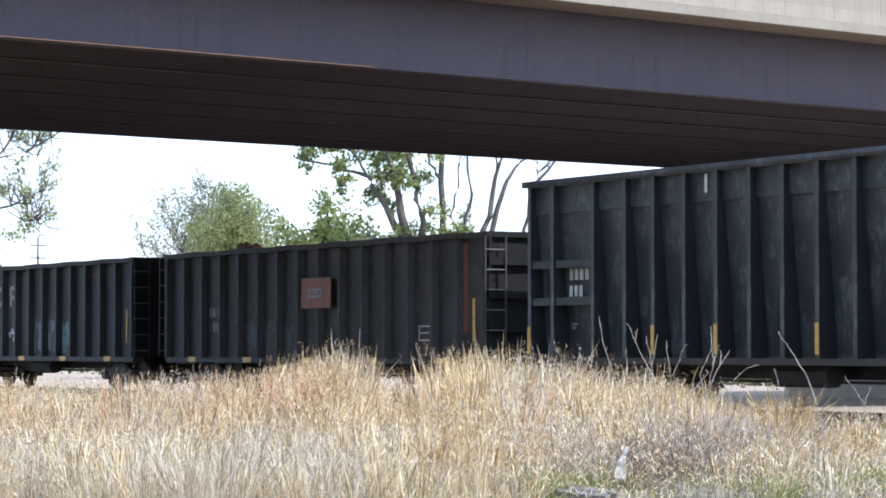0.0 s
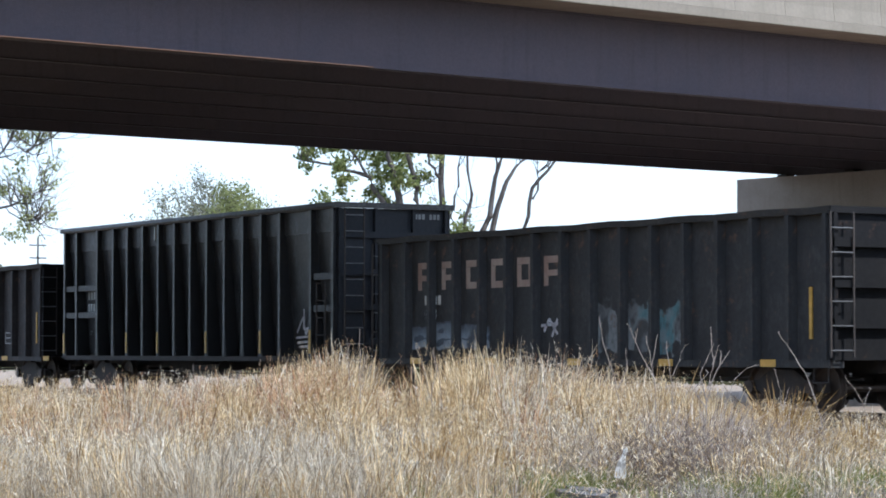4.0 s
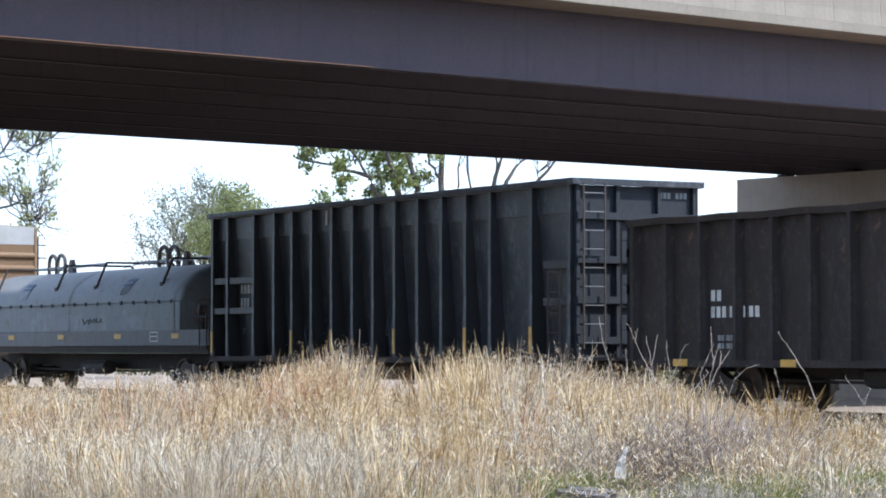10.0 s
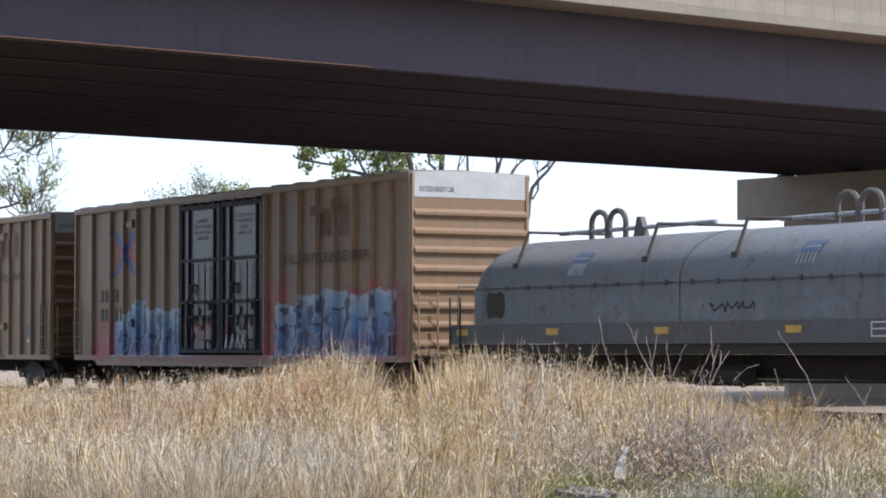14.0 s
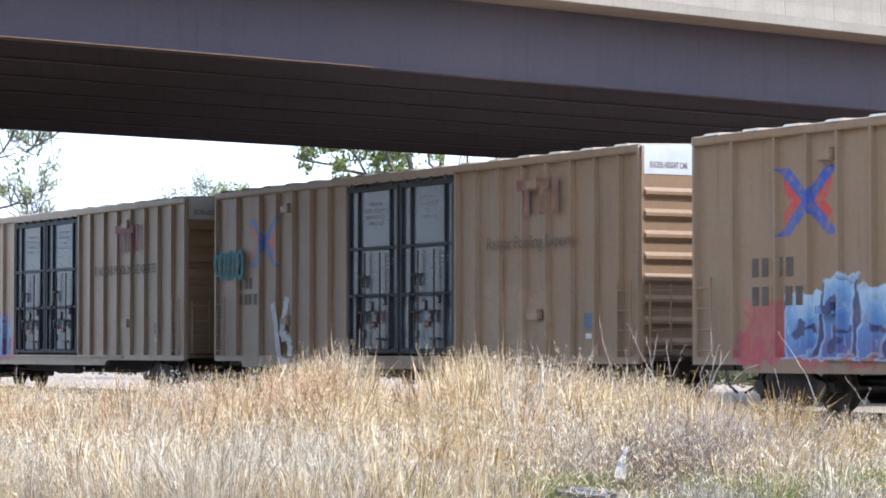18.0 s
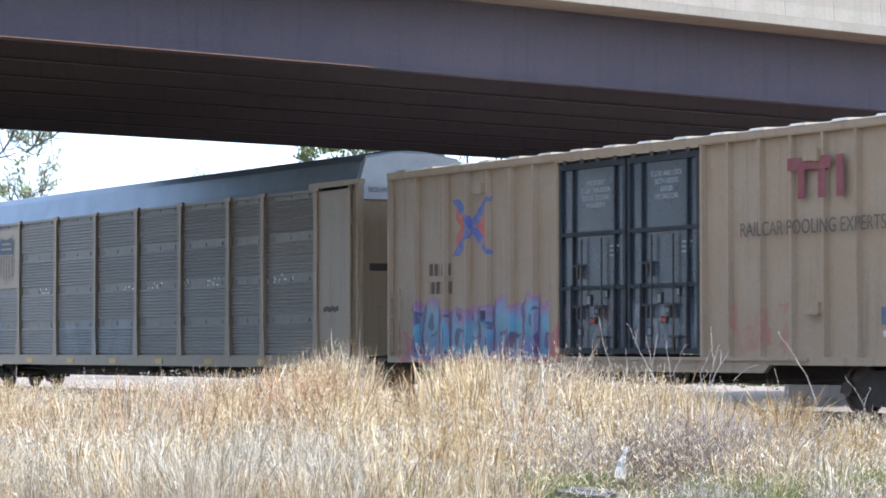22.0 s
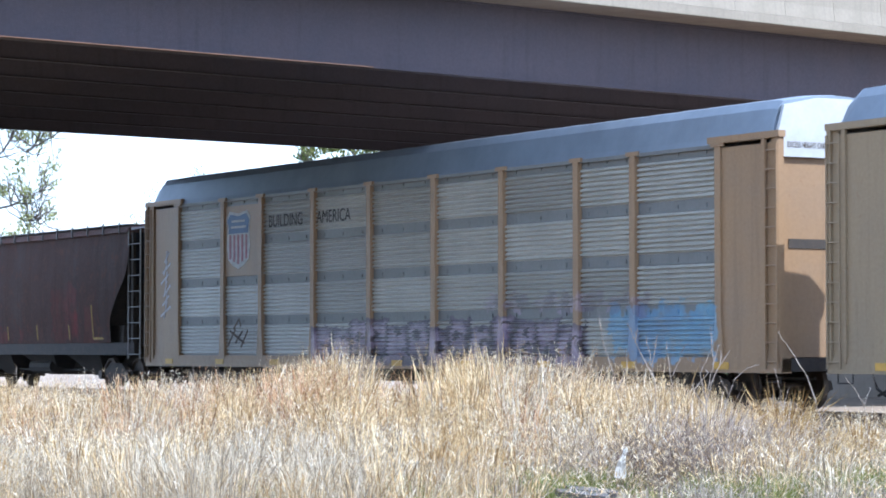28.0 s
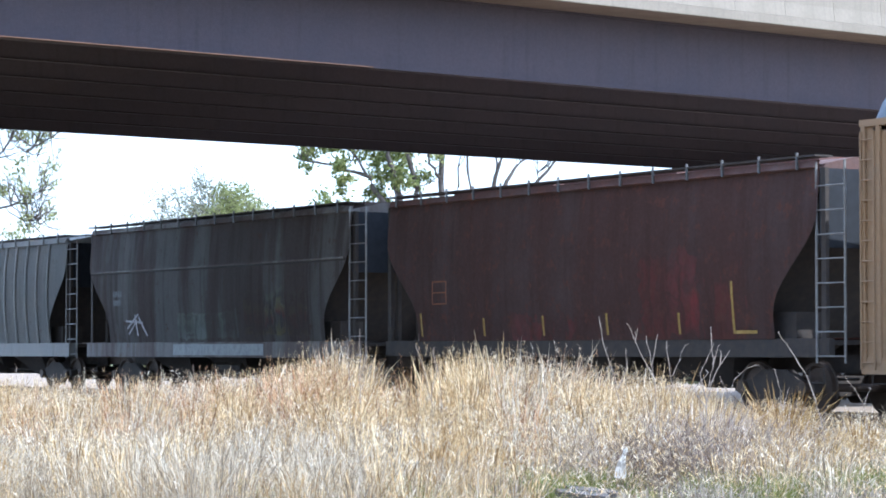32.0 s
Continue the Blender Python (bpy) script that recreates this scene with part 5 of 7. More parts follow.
def low_gondola(front, rear, tone, dusty, label, bays=14, tags=(), brown=(0.12, 0.06, 0.035)):
    car, L = railcar("gondola", front, rear, label, "gondola car", "low gondolas of the train")
    body = paint("gondola_paint", tuple(0.6 * v for v in tone), tuple(0.65 * v for v in dusty), brown, 0.68, 0, 0.7, 0.4, 0.5, 0.25, tags, 0.012, None, None, 0.0, (0.35, (0.075, 0.07, 0.068)))
    endm = paint("gondola_end_paint", (0.012, 0.012, 0.013), (0.022, 0.020, 0.019), brown, 0.75, 0, 0.6, 0.2, 0.4, 0.2)
    zb, zt = 0.95, 3.50
    x0, x1 = -L / 2, L / 2
    for sg in (-1, 1):
        bm = bmesh.new()
        box(bm, x0 + 0.02, x1 - 0.02, min(sg * 1.38, sg * 1.36), max(sg * 1.38, sg * 1.36), zb, zt)
        part("side_sheet", bm, body, car)
        bm = bmesh.new()
        # battered top chord, a little wavy
        k = 24
        for i in range(k):
            xa, xb = x0 - 0.08 + (L + 0.16) * i / k, x0 - 0.08 + (L + 0.16) * (i + 1) / k
            za, zc = (0.012 * math.sin(i * 1.7 + front), 0.012 * math.sin((i + 1) * 1.7 + front))
            v = [] if i == 0 else v[4:]
            for xx, dz in ((xa, za), (xb, zc))[min(i, 1):]:
                for yy, zz in ((1.54, zt - 0.02), (1.57, zt + 0.1), (1.36, zt + 0.1), (1.36, zt - 0.02)):
                    v.append(bm.verts.new((xx, sg * yy, zz + dz)))
            for j in range(4):
                bm.faces.new((v[j], v[(j + 1) % 4], v[4 + (j + 1) % 4], v[4 + j]))
        part("top_chord", bm, body, car)
        bm = bmesh.new()
        box(bm, x0, x1, min(sg * 1.5, sg * 1.2), max(sg * 1.5, sg * 1.2), 0.82, zb)
        part("side_sill", bm, body, car)
    bm = bmesh.new()
    prism(bm, [(-0.085, -1.382), (-0.05, -1.55), (0.05, -1.55), (0.085, -1.382)], zb, zt - 0.02, "z")
    rib = mesh_of("rib", bm, body)
    for i in range(bays + 1):
        o = 0.1 + (L - 0.2) * i / bays
        piece("rib", rib, car, x0 + o)
        piece("rib", rib, car, x0 + o, 0, 0, 180)
        if i % 3 == 1:
            piece("reflector", S["reflector_flat"], car, x0 + o + 0.45, -1.502, 0.83)
    for sg in (-1, 1):
        xe = sg * L / 2
        bm = bmesh.new()
        box(bm, xe - 0.02, xe + 0.02, -1.38, 1.38, zb, zt)
        part("end_sheet", bm, endm, car)
        bm = bmesh.new()
        for z in (1.5, 2.2, 2.9):
            box(bm, min(xe, xe + sg * 0.14), max(xe, xe + sg * 0.14), -1.5, 1.5, z, z + 0.16)
        box(bm, min(xe, xe + sg * 0.1), max(xe, xe + sg * 0.1), -1.55, 1.55, zt - 0.02, zt + 0.1)
        for yy in (-1.5, 1.42):
            box(bm, min(xe, xe + sg * 0.12), max(xe, xe + sg * 0.12), yy, yy + 0.08, zb, zt)
        part("end_rib", bm, endm, car)
        ladder(car, xe + sg * 0.16, -1.36, 1.0, 3.5, 0.5, "y", 0.42)
    bm = bmesh.new()
    box(bm, x0 + 0.02, x1 - 0.02, -1.36, 1.36, zb, zb + 0.06)
    part("floor", bm, M_UNDER, car)
    brake_wheel(car, x1 + 0.25, 0.7, 2.6)
    bm = bmesh.new()
    box(bm, x1 - 0.70, x1 - 0.62, -1.405, -1.382, 1.32, 2.22)
    part("yellow_strip", bm, M_YELLOW, car)
    return car, L


# ---------- box cars ----------
def boxcar(front, rear, tone, dusty, label, door_tone, tags=(), door_tags=(), cross=None):
    car, L = railcar("boxcar", front, rear, label, "boxcar", "boxcars of the train", 2.4, 0.5)
    body = paint("boxcar_paint", tone, dusty, (0.20, 0.10, 0.05), 0.55, 0, 0.75, 0.16, 0.45, 0.1, tags, 0.03, cross)
    doorm = paint("plug_door_paint", door_tone, tuple(1.8 * v for v in door_tone), (0.12, 0.075, 0.045), 0.36, 0, 0.7, 0.15, 0.4, 0.1, door_tags, 0.015)
    stilem = paint("door_stile_paint", (0.013, 0.017, 0.021), (0.032, 0.036, 0.040), (0.08, 0.05, 0.03), 0.66, 0, 0.6, 0.12, 0.3, 0.1)
    endm = paint("boxcar_end_paint", tuple(0.8 * v for v in tone), (0.25, 0.15, 0.08), (0.18, 0.09, 0.045), 0.5, 0, 0.6, 0.12, 0.3, 0.1)
    zb, zt = 0.92, 4.88
    x0, x1 = -L / 2, L / 2
    d0, d1 = x0 + 6.95, x0 + 11.75          # door opening
    for sg in (-1, 1):
        for xa, xb in ((x0, d0), (d1, x1)):
            bm = bmesh.new()
            box(bm, xa, xb, min(sg * 1.45, sg * 1.41), max(sg * 1.45, sg * 1.41), zb + 0.06, zt)
            part("side_sheet", bm, body, car)
        bm = bmesh.new()
        prism(bm, [(sg * 1.55, zt), (sg * 1.56, zt + 0.03), (sg * 1.56, zt + 0.15), (sg * 1.50, zt + 0.17), (sg * 1.40, zt + 0.17), (sg * 1.40, zt)], x0, x1)
        part("eave_rail", bm, body, car)
        bm = bmesh.new()
        prism(bm, [(x0, 0.86), (x0 + 1.5, 0.86), (x0 + 1.6, 0.72), (d1 + 1.9, 0.72), (d1 + 2.1, 0.86), (x1, 0.86), (x1, 1.0), (x0, 1.0)], sg * 1.45, sg * 1.54, "y")
        part("side_sill", bm, body, car)
    # posts
    left = [0.04, 1.2, 2.45, 3.35, 4.2, 5.1, 6.0, 6.9]
    right = [d1 - x0 + 0.05, 12.6, 13.55, 14.45, 15.35, 16.25, 17.1, 17.95, L - 0.04]
    for o in left + right:
        for sg in (-1, 1):
            bm = bmesh.new()
            prism(bm, [(x0 + o - 0.06, sg * 1.448), (x0 + o - 0.035, sg * 1.55), (x0 + o + 0.035, sg * 1.55), (x0 + o + 0.06, sg * 1.448)], 1.0, zt + 0.002, "z")
            part("post", bm, body, car)
    # doors on both sides: two plug doors each
    w = (d1 - d0) / 2
    for sg in (-1, 1):
        for k in range(2):
            xa, xb = d0 + k * w + 0.03, d0 + (k + 1) * w - 0.03
            yo = 1.47
            bm = bmesh.new()
            box(bm, xa, xb, min(sg * yo, sg * (yo - 0.06)), max(sg * yo, sg * (yo - 0.06)), 1.06, zt - 0.08)
            door = part("door", bm, doorm, car, "dark grey plug door with lock rods")
            for z, h in ((1.06, 0.11), (2.30, 0.08), (3.36, 0.08), (zt - 0.2, 0.12)):
                bm = bmesh.new()
                box(bm, xa, xb, min(sg * yo, sg * (yo + 0.065)), max(sg * yo, sg * (yo + 0.065)), z, z + h)
                part("door_rail", bm, stilem, door)
            for o in (0.0, 0.2, 0.84, 1.0):
                bm = bmesh.new()
                ww = 0.09 if o in (0.0, 1.0) else 0.045
                xx = xa + o * (xb - xa - ww)
                box(bm, xx, xx + ww, min(sg * yo, sg * (yo + 0.055)), max(sg * yo, sg * (yo + 0.055)), 1.06, zt - 0.08)
                part("door_stile", bm, stilem, door)
            if sg < 0:
                for o in (0.2, 0.36, 0.66, 0.84):
                    bm = bmesh.new()
                    xx = xa + o * (xb - xa)
                    tube(bm, [(xx, -1.55, 1.12), (xx, -1.55, 3.3 if o in (0.36, 0.66) else 2.4)], 0.02, 5)
                    part("lock_rod", bm, M_UNDER, door)
                for o, z in ((0.3, 1.95), (0.62, 1.95), (0.3, 2.75), (0.66, 1.35)):
                    bm = bmesh.new()
                    xx = xa + o * (xb - xa)
                    box(bm, xx - 0.16, xx + 0.16, -1.56, -1.52, z, z + 0.05)
                    box(bm, xx - 0.03, xx + 0.03, -1.57, -1.52, z - 0.22, z + 0.04)
                    part("door_lever", bm, M_UNDER, door)
                for o in (0.12, 0.38, 0.62, 0.88):
                    bm = bmesh.new()
                    xx = xa + o * (xb - xa)
                    box(bm, xx - 0.06, xx + 0.06, -1.58, -1.48, zt - 0.1, zt - 0.01)
                    part("door_roller", bm, M_UNDER, door)
                words = ("IMPORTANT", "CLOSE THIS DOOR", "BEFORE CLOSING", "MAIN DOOR") if k == 0 else ("CLOSE AND LOCK", "BOTH DOORS", "BEFORE", "MOVING CAR")
                for i, w_ in enumerate(words):
                    ln = text(car, w_, 0.14, (xa + xb) / 2 + 0.06, -1.472, 4.34 + 0.06 * k - 0.145 * i, 0, M_WORNWHITE, 0.85)
                    ln.data.align_x = "CENTER"
                # lock plates with pale labels and a red dot
                for j, (o, z, w_, h_) in enumerate(((0.44, 2.02, 0.07, 0.16), (0.50, 1.66, 0.10, 0.07), (0.30, 1.42, 0.06, 0.12), (0.70, 2.16, 0.05, 0.11), (0.56, 1.84, 0.08, 0.08))):
                    bm = bmesh.new()
                    xx = xa + o * (xb - xa)
                    box(bm, xx - w_, xx + w_, -1.50, -1.47, z - 0.03, z + h_ + 0.03)
                    lock = part("lock_plate", bm, M_UNDER, door)
                    bm = bmesh.new()
                    box(bm, xx - 0.8 * w_, xx + 0.5 * w_, -1.506, -1.50, z, z + h_)
                    part("lock_label", bm, M_RED if j == 1 else M_FADED, door)
                bm = bmesh.new()
                for i in range(3):
                    box(bm, xb - 0.62, xb - 0.28 - 0.06 * i, -1.478, -1.471, 3.12 - 0.09 * i, 3.16 - 0.09 * i)
                part("notice_bar", bm, M_FADED, door)
    bm = bmesh.new()
    box(bm, d0, d1, -1.57, -1.47, zt - 0.03, zt + 0.02)
    box(bm, d0 - 3.0, d1 + 3.2, -1.60, -1.52, 0.94, 0.985)
    part("door_track", bm, body, car)
    # roof: low ridge with a raised seam at each panel
    bm = bmesh.new()
    prism(bm, [(-1.56, zt + 0.10), (-1.50, zt + 0.165), (0, zt + 0.21), (1.50, zt + 0.165), (1.56, zt + 0.10), (1.40, zt + 0.06), (-1.40, zt + 0.06)], x0 - 0.01, x1 + 0.01)
    roofm = plain("galvanised_roof", (0.45, 0.42, 0.36), 0.5, 0.2, (0.36, 0.30, 0.22), 2)
    roof = part("roof", bm, roofm, car, "pale galvanised roof with raised seams")
    bm = bmesh.new()
    prism(bm, [(-1.58, zt + 0.15), (-1.52, zt + 0.20), (0, zt + 0.25), (1.52, zt + 0.20), (1.58, zt + 0.15), (1.5, zt + 0.16), (0, zt + 0.205), (-1.5, zt + 0.16)], -0.22, 0.22)
    seam = mesh_of("roof_seam", bm, roofm)
    for i in range(16):
        piece("roof_seam", seam, roof, x0 + 0.6 + (L - 1.2) * i / 15)
    # ends with horizontal corrugations
    white = plain("white_end_band", (0.47, 0.48, 0.48), 0.5, 0, (0.40, 0.40, 0.39), 3)
    for sg in (-1, 1):
        xe = sg * L / 2
        bm = bmesh.new()
        box(bm, xe - 0.02, xe + 0.02, -1.47, 1.47, zb, 4.48)
        endp = part("end_wall", bm, endm, car)
        bm = bmesh.new()
        prism(bm, [(-1.5, 4.48), (1.5, 4.48), (1.5, zt + 0.14), (0, zt + 0.19), (-1.5, zt + 0.14)], xe - 0.02, xe + sg * 0.03)
        part("end_band", bm, white, car, "white reflective band across the car end")
        bm = bmesh.new()
        prism(bm, [(xe + sg * 0.018, -0.11), (xe + sg * 0.10, -0.03), (xe + sg * 0.10, 0.03), (xe + sg * 0.018, 0.11)], -1.44, 1.44, "y")
        cor = mesh_of("corrugation", bm, endm)
        for i in range(8):
            piece("corrugation", cor, endp, 0, 0, 1.25 + 0.41 * i)
        for yy in (-1.5, 1.44):
            bm = bmesh.new()
            box(bm, min(xe - 0.03, xe + sg * 0.05), max(xe - 0.03, xe + sg * 0.05), yy, yy + 0.06, 0.9, zt + 0.13)
            part("corner_post", bm, body, car)
        ladder(car, xe + sg * 0.16, -1.15, 1.0, 2.4, 0.48, "y", 0.38, body)
        ladder(car, xe - sg * 0.42, -1.6, 1.0, 2.45, 0.44, "x", 0.38, body, "side_ladder")
        bm = bmesh.new()
        box(bm, min(xe, xe + sg * 0.35), max(xe, xe + sg * 0.35), -1.4, 1.4, 1.0, 1.04)
        part("end_platform", bm, M_UNDER, car)
        text(car, "EXCESS HEIGHT CAR", 0.17, xe + sg * 0.034, -1.3 if sg > 0 else 1.3, 4.60, 90 if sg > 0 else -90, M_DARKPRINT, 0.55)
        brake_wheel(car, xe + sg * 0.3, 0.5, 2.0)
    # small brackets on the side
    for xx, z in ((x0 + 3.9, 4.4), (x0 + 3.9, 1.75), (x1 - 3.7, 4.4), (x1 - 3.7, 1.75)):
        bm = bmesh.new()
        box(bm, xx - 0.22, xx + 0.22, -1.60, -1.5, z, z + 0.14)
        box(bm, xx + 0.08, xx + 0.2, -1.62, -1.5, z - 0.02, z + 0.2)
        part("jack_bracket", bm, body, car)
    bm = bmesh.new()
    box(bm, x1 - 1.95, x1 - 1.65, -1.497, -1.49, 1.55, 1.85)
    part("data_plate", bm, plain("blue_plate", (0.09, 0.13, 0.20), 0.5), car)
    bm = bmesh.new()
    box(bm, x1 - 1.9, x1 - 1.7, -1.497, -1.49, 1.35, 1.45)
    part("data_plate", bm, M_WHITE, car)
    return car, L


def text(parent, words, size, x, y, z, rz, material, stretch=1.0):
    """Lettering with the built-in font, standing upright; rz 0 faces the camera's side of the track."""
    cu = bpy.data.curves.new("lettering", "FONT")
    cu.body, cu.size, cu.extrude = words, size, 0.002
    cu.materials.append(material)
    ob = new("lettering", cu)
    ob.parent = parent
    ob.matrix_local = pose(x, y, z, 90, 0, rz) @ Matrix.Diagonal((stretch, 1, 1, 1))
    return ob


def slash(bm, xa, za, xb, zb, w, y):
    d = Vector((xb - xa, 0, zb - za)).normalized()
    s = Vector((-d.z, 0, d.x)) * w / 2
    a, b = Vector((xa, y, za)), Vector((xb, y, zb))
    lo = [bm.verts.new(p) for p in (a - s, b - s, b + s, a + s)]
    hi = [bm.verts.new(p + Vector((0, -0.006, 0))) for p in (a - s, b - s, b + s, a + s)]
    bm.faces.new(lo)
    bm.faces.new(hi[::-1])
    for i in range(4):
        bm.faces.new((lo[i], lo[(i + 1) % 4], hi[(i + 1) % 4], hi[i]))


M_MAROON = plain("maroon_print", (0.18, 0.04, 0.05), 0.7, 0, (0.22, 0.085, 0.07), 3)
M_OLDMAROON = plain("worn_maroon_print", (0.165, 0.062, 0.055), 0.7, 0, (0.255, 0.16, 0.092), 3)
M_OLDPRINT = plain("faded_print", (0.12, 0.085, 0.06), 0.8, 0, (0.20, 0.135, 0.085), 5)
M_TEAL = plain("teal_spray", (0.04, 0.22, 0.26), 0.7)
M_SPRAY = plain("white_spray", (0.60, 0.58, 0.60), 0.7)


def owner_mark(car, xc, z, ink):
    """The owner's mark as plain maroon shapes: blocks under one beam."""
    y = -1.553
    bm = bmesh.new()
    box(bm, xc - 0.9, xc + 0.3, y - 0.006, y, z + 0.5, z + 0.72)
    for xx in (xc - 0.62, xc - 0.05, xc + 0.45):
        box(bm, xx, xx + 0.2, y - 0.006, y, z, z + (0.495 if xx < xc + 0.4 else 0.72))
    part("owner_mark", bm, ink, car, "faded maroon owner's mark")


# ---------- coil car ----------
M_HOIST = plain("grey_hoist_steel", (0.12, 0.115, 0.11), 0.7, 0, (0.10, 0.065, 0.045), 3)


def coil_car(front, rear, label):
    car, L = railcar("coil_car", front, rear, label, "coil car", "", 2.1)
    hoodm = paint("grey_hood_paint", (0.125, 0.140, 0.150), (0.15, 0.15, 0.147), (0.10, 0.062, 0.042), 0.6, 0.0, 0.8, 0.6, 0.6, 0.1, ((-3.3, 4.5, 1.62, 2.0, [(0.14, 0.14, 0.14), (0.19, 0.23, 0.26), (0.11, 0.14, 0.15), (0.22, 0.25, 0.28)], 3.0, 0.4),), 0.02)
    sillm = paint("coil_sill_paint", (0.10, 0.105, 0.106), (0.085, 0.075, 0.068), (0.12, 0.062, 0.035), 0.65, 0, 0.7, 0.7, 0.6)
    x0, x1 = -L / 2, L / 2
    h0, h1 = x0 + 1.05, x1 - 1.85
    bm = bmesh.new()
    for sg in (-1, 1):
        prism(bm, [(sg * 1.52, 1.12), (sg * 1.52, 1.52), (sg * 1.40, 1.52), (sg * 1.40, 1.2), (sg * 1.2, 1.12)], x0, x1)
    part("side_sill", bm, sillm, car)
    bm = bmesh.new()
    for sg in (-1, 1):
        prism(bm, [(sg * 1.42, 0.92), (sg * 1.46, 1.115), (sg * 1.0, 1.115), (sg * 1.0, 0.92)], x0 + 0.2, x1 - 0.2)
    part("lower_sill", bm, M_UNDER, car)
    bm = bmesh.new()
    box(bm, x0, x1, -1.39, 1.39, 1.2, 1.4)
    part("deck", bm, M_UNDER, car)
    # hood: upright skirt, then an arch, one piece of a barrel with sloping ends
    prof = [(1.5, 1.525), (1.5, 2.25)] + [(1.5 * math.cos(a), 2.25 + 1.02 * math.sin(a)) for a in np.linspace(0.12, math.pi - 0.12, 17)] + [(-1.5, 2.25), (-1.5, 1.525)]
    bm = bmesh.new()
    rows = []
    ring = [(0.0, 0.0), (0.04, 0.45), (0.14, 0.72), (0.3, 0.9), (0.55, 1.0)]
    ends = [(h0 - 0.2 + o, k) for o, k in ring] + [((h0 + h1) / 2, 1.0)] + [(h1 + 0.2 - 0.6 * o, 0.25 + 0.75 * k) for o, k in ring[::-1]]
    for xx, k in ends:
        rows.append([bm.verts.new((xx if z > 2.26 else min(max(xx, h0 - 0.1), h1 + 0.1), y * (1.0 if z <= 2.26 else 0.88 + 0.12 * k), z if z <= 2.26 else 2.25 + (z - 2.25) * (0.5 + 0.5 * k))) for y, z in prof])
    for a, b in zip(rows, rows[1:]):
        for i in range(len(prof) - 1):
            bm.faces.new((a[i], a[i + 1], b[i + 1], b[i]))
    bm.faces.new(rows[0])
    bm.faces.new(rows[-1][::-1])
    bmesh.ops.remove_doubles(bm, verts=bm.verts, dist=0.001)
    hood = part("hood", bm, hoodm, car, "long grey arched hood with scuffed paint", True)
    # flange line, seams, middle joint
    bm = bmesh.new()
    box(bm, h0, h1, -1.52, -1.5, 2.245, 2.275)
    box(bm, h0, h1, 1.5, 1.53, 2.23, 2.28)
    for i in range(18):
        xx = h0 + 0.4 + (h1 - h0 - 0.8) * i / 17
        box(bm, xx - 0.035, xx + 0.035, -1.55, -1.5, 2.215, 2.305)
    part("hood_flange", bm, plain("flange_grey", (0.085, 0.09, 0.093), 0.7), hood)
    for xx in (h0 + 0.25, (h0 + h1) / 2 - 0.05, h1 - 0.3):
        bm = bmesh.new()
        pts = [(y * 1.012, 2.25 + (z - 2.25) * 1.012 if z > 2.25 else z) for y, z in prof]
        for i in range(len(pts) - 1):
            v = [bm.verts.new((xx + s, *p)) for s, p in ((-0.05, pts[i]), (0.05, pts[i]), (0.05, pts[i + 1]), (-0.05, pts[i + 1]))]
            bm.faces.new(v)
        part("hood_band", bm, hoodm, hood)
    # lifting frames: legs that clasp the hood and a bar along the ridge
    for xx in (h0 + 1.3, h0 + 5.95, h0 + 8.8, h0 + 13.2):
        bm = bmesh.new()
        tube(bm, [(xx, -1.32, 2.72), (xx - 0.08, -0.98, 3.42)], 0.035, 5)
        tube(bm, [(xx + 0.02, 0.98, 3.42), (xx + 0.1, 1.32, 2.72)], 0.035, 5)
        tube(bm, [(xx - 0.08, -0.98, 3.42), (xx + 0.02, 0.98, 3.42)], 0.03, 5)
        box(bm, xx - 0.09, xx + 0.09, -1.36, -1.24, 2.58, 2.78)
        part("lifting_leg", bm, M_UNDER, hood)
    bm = bmesh.new()
    for a, b in ((h0 + 0.9, h0 + 6.4), (h0 + 8.4, h0 + 13.9)):
        tube(bm, [(a, 0, 3.42), (b, 0, 3.46)], 0.045, 6)
    part("ridge_bar", bm, plain("pale_bar", (0.38, 0.40, 0.41), 0.6), hood)
    for xx in (h0 + 2.7, h0 + 10.7):
        for o in (-0.33, 0.33):
            bm = bmesh.new()
            pts = [(xx + o - 0.29, 0, 3.2), (xx + o - 0.29, 0, 3.58)] + [(xx + o - 0.29 * math.cos(a), 0, 3.58 + 0.24 * math.sin(a)) for a in np.linspace(0.3, 2.8, 7)] + [(xx + o + 0.29, 0, 3.58), (xx + o + 0.29, 0, 3.2)]
            tube(bm, pts, 0.06, 6)
            part("lifting_hoop", bm, M_HOIST, hood)
        bm = bmesh.new()
        prism(bm, [(xx + 0.95, 3.2), (xx + 1.4, 3.2), (xx + 1.22, 3.66), (xx + 1.1, 3.66)], -0.06, 0.06, "y")
        part("lifting_lug", bm, M_HOIST, hood)
    # faded emblems painted on the arch: blue field over pale stripes
    def on_arch(bm, xa, xb, a0, a1):
        rows_ = []
        for k in range(5):
            a = a0 + (a1 - a0) * k / 4
            y, z = -1.5 * math.cos(a) * 1.006, 2.25 + 1.02 * math.sin(a) * 1.006
            rows_.append([bm.verts.new((xx, y - dy, z + dz)) for dy, dz in ((0, 0), (0.006, 0.006)) for xx in (xa, xb)])
        for p, q in zip(rows_, rows_[1:]):
            bm.faces.new((p[2], p[3], q[3], q[2]))
            bm.faces.new((p[0], p[1], q[1], q[0]))
            bm.faces.new((p[0], p[2], q[2], q[0]))
            bm.faces.new((p[1], p[3], q[3], q[1]))
        bm.faces.new(rows_[0])
        bm.faces.new(rows_[-1])

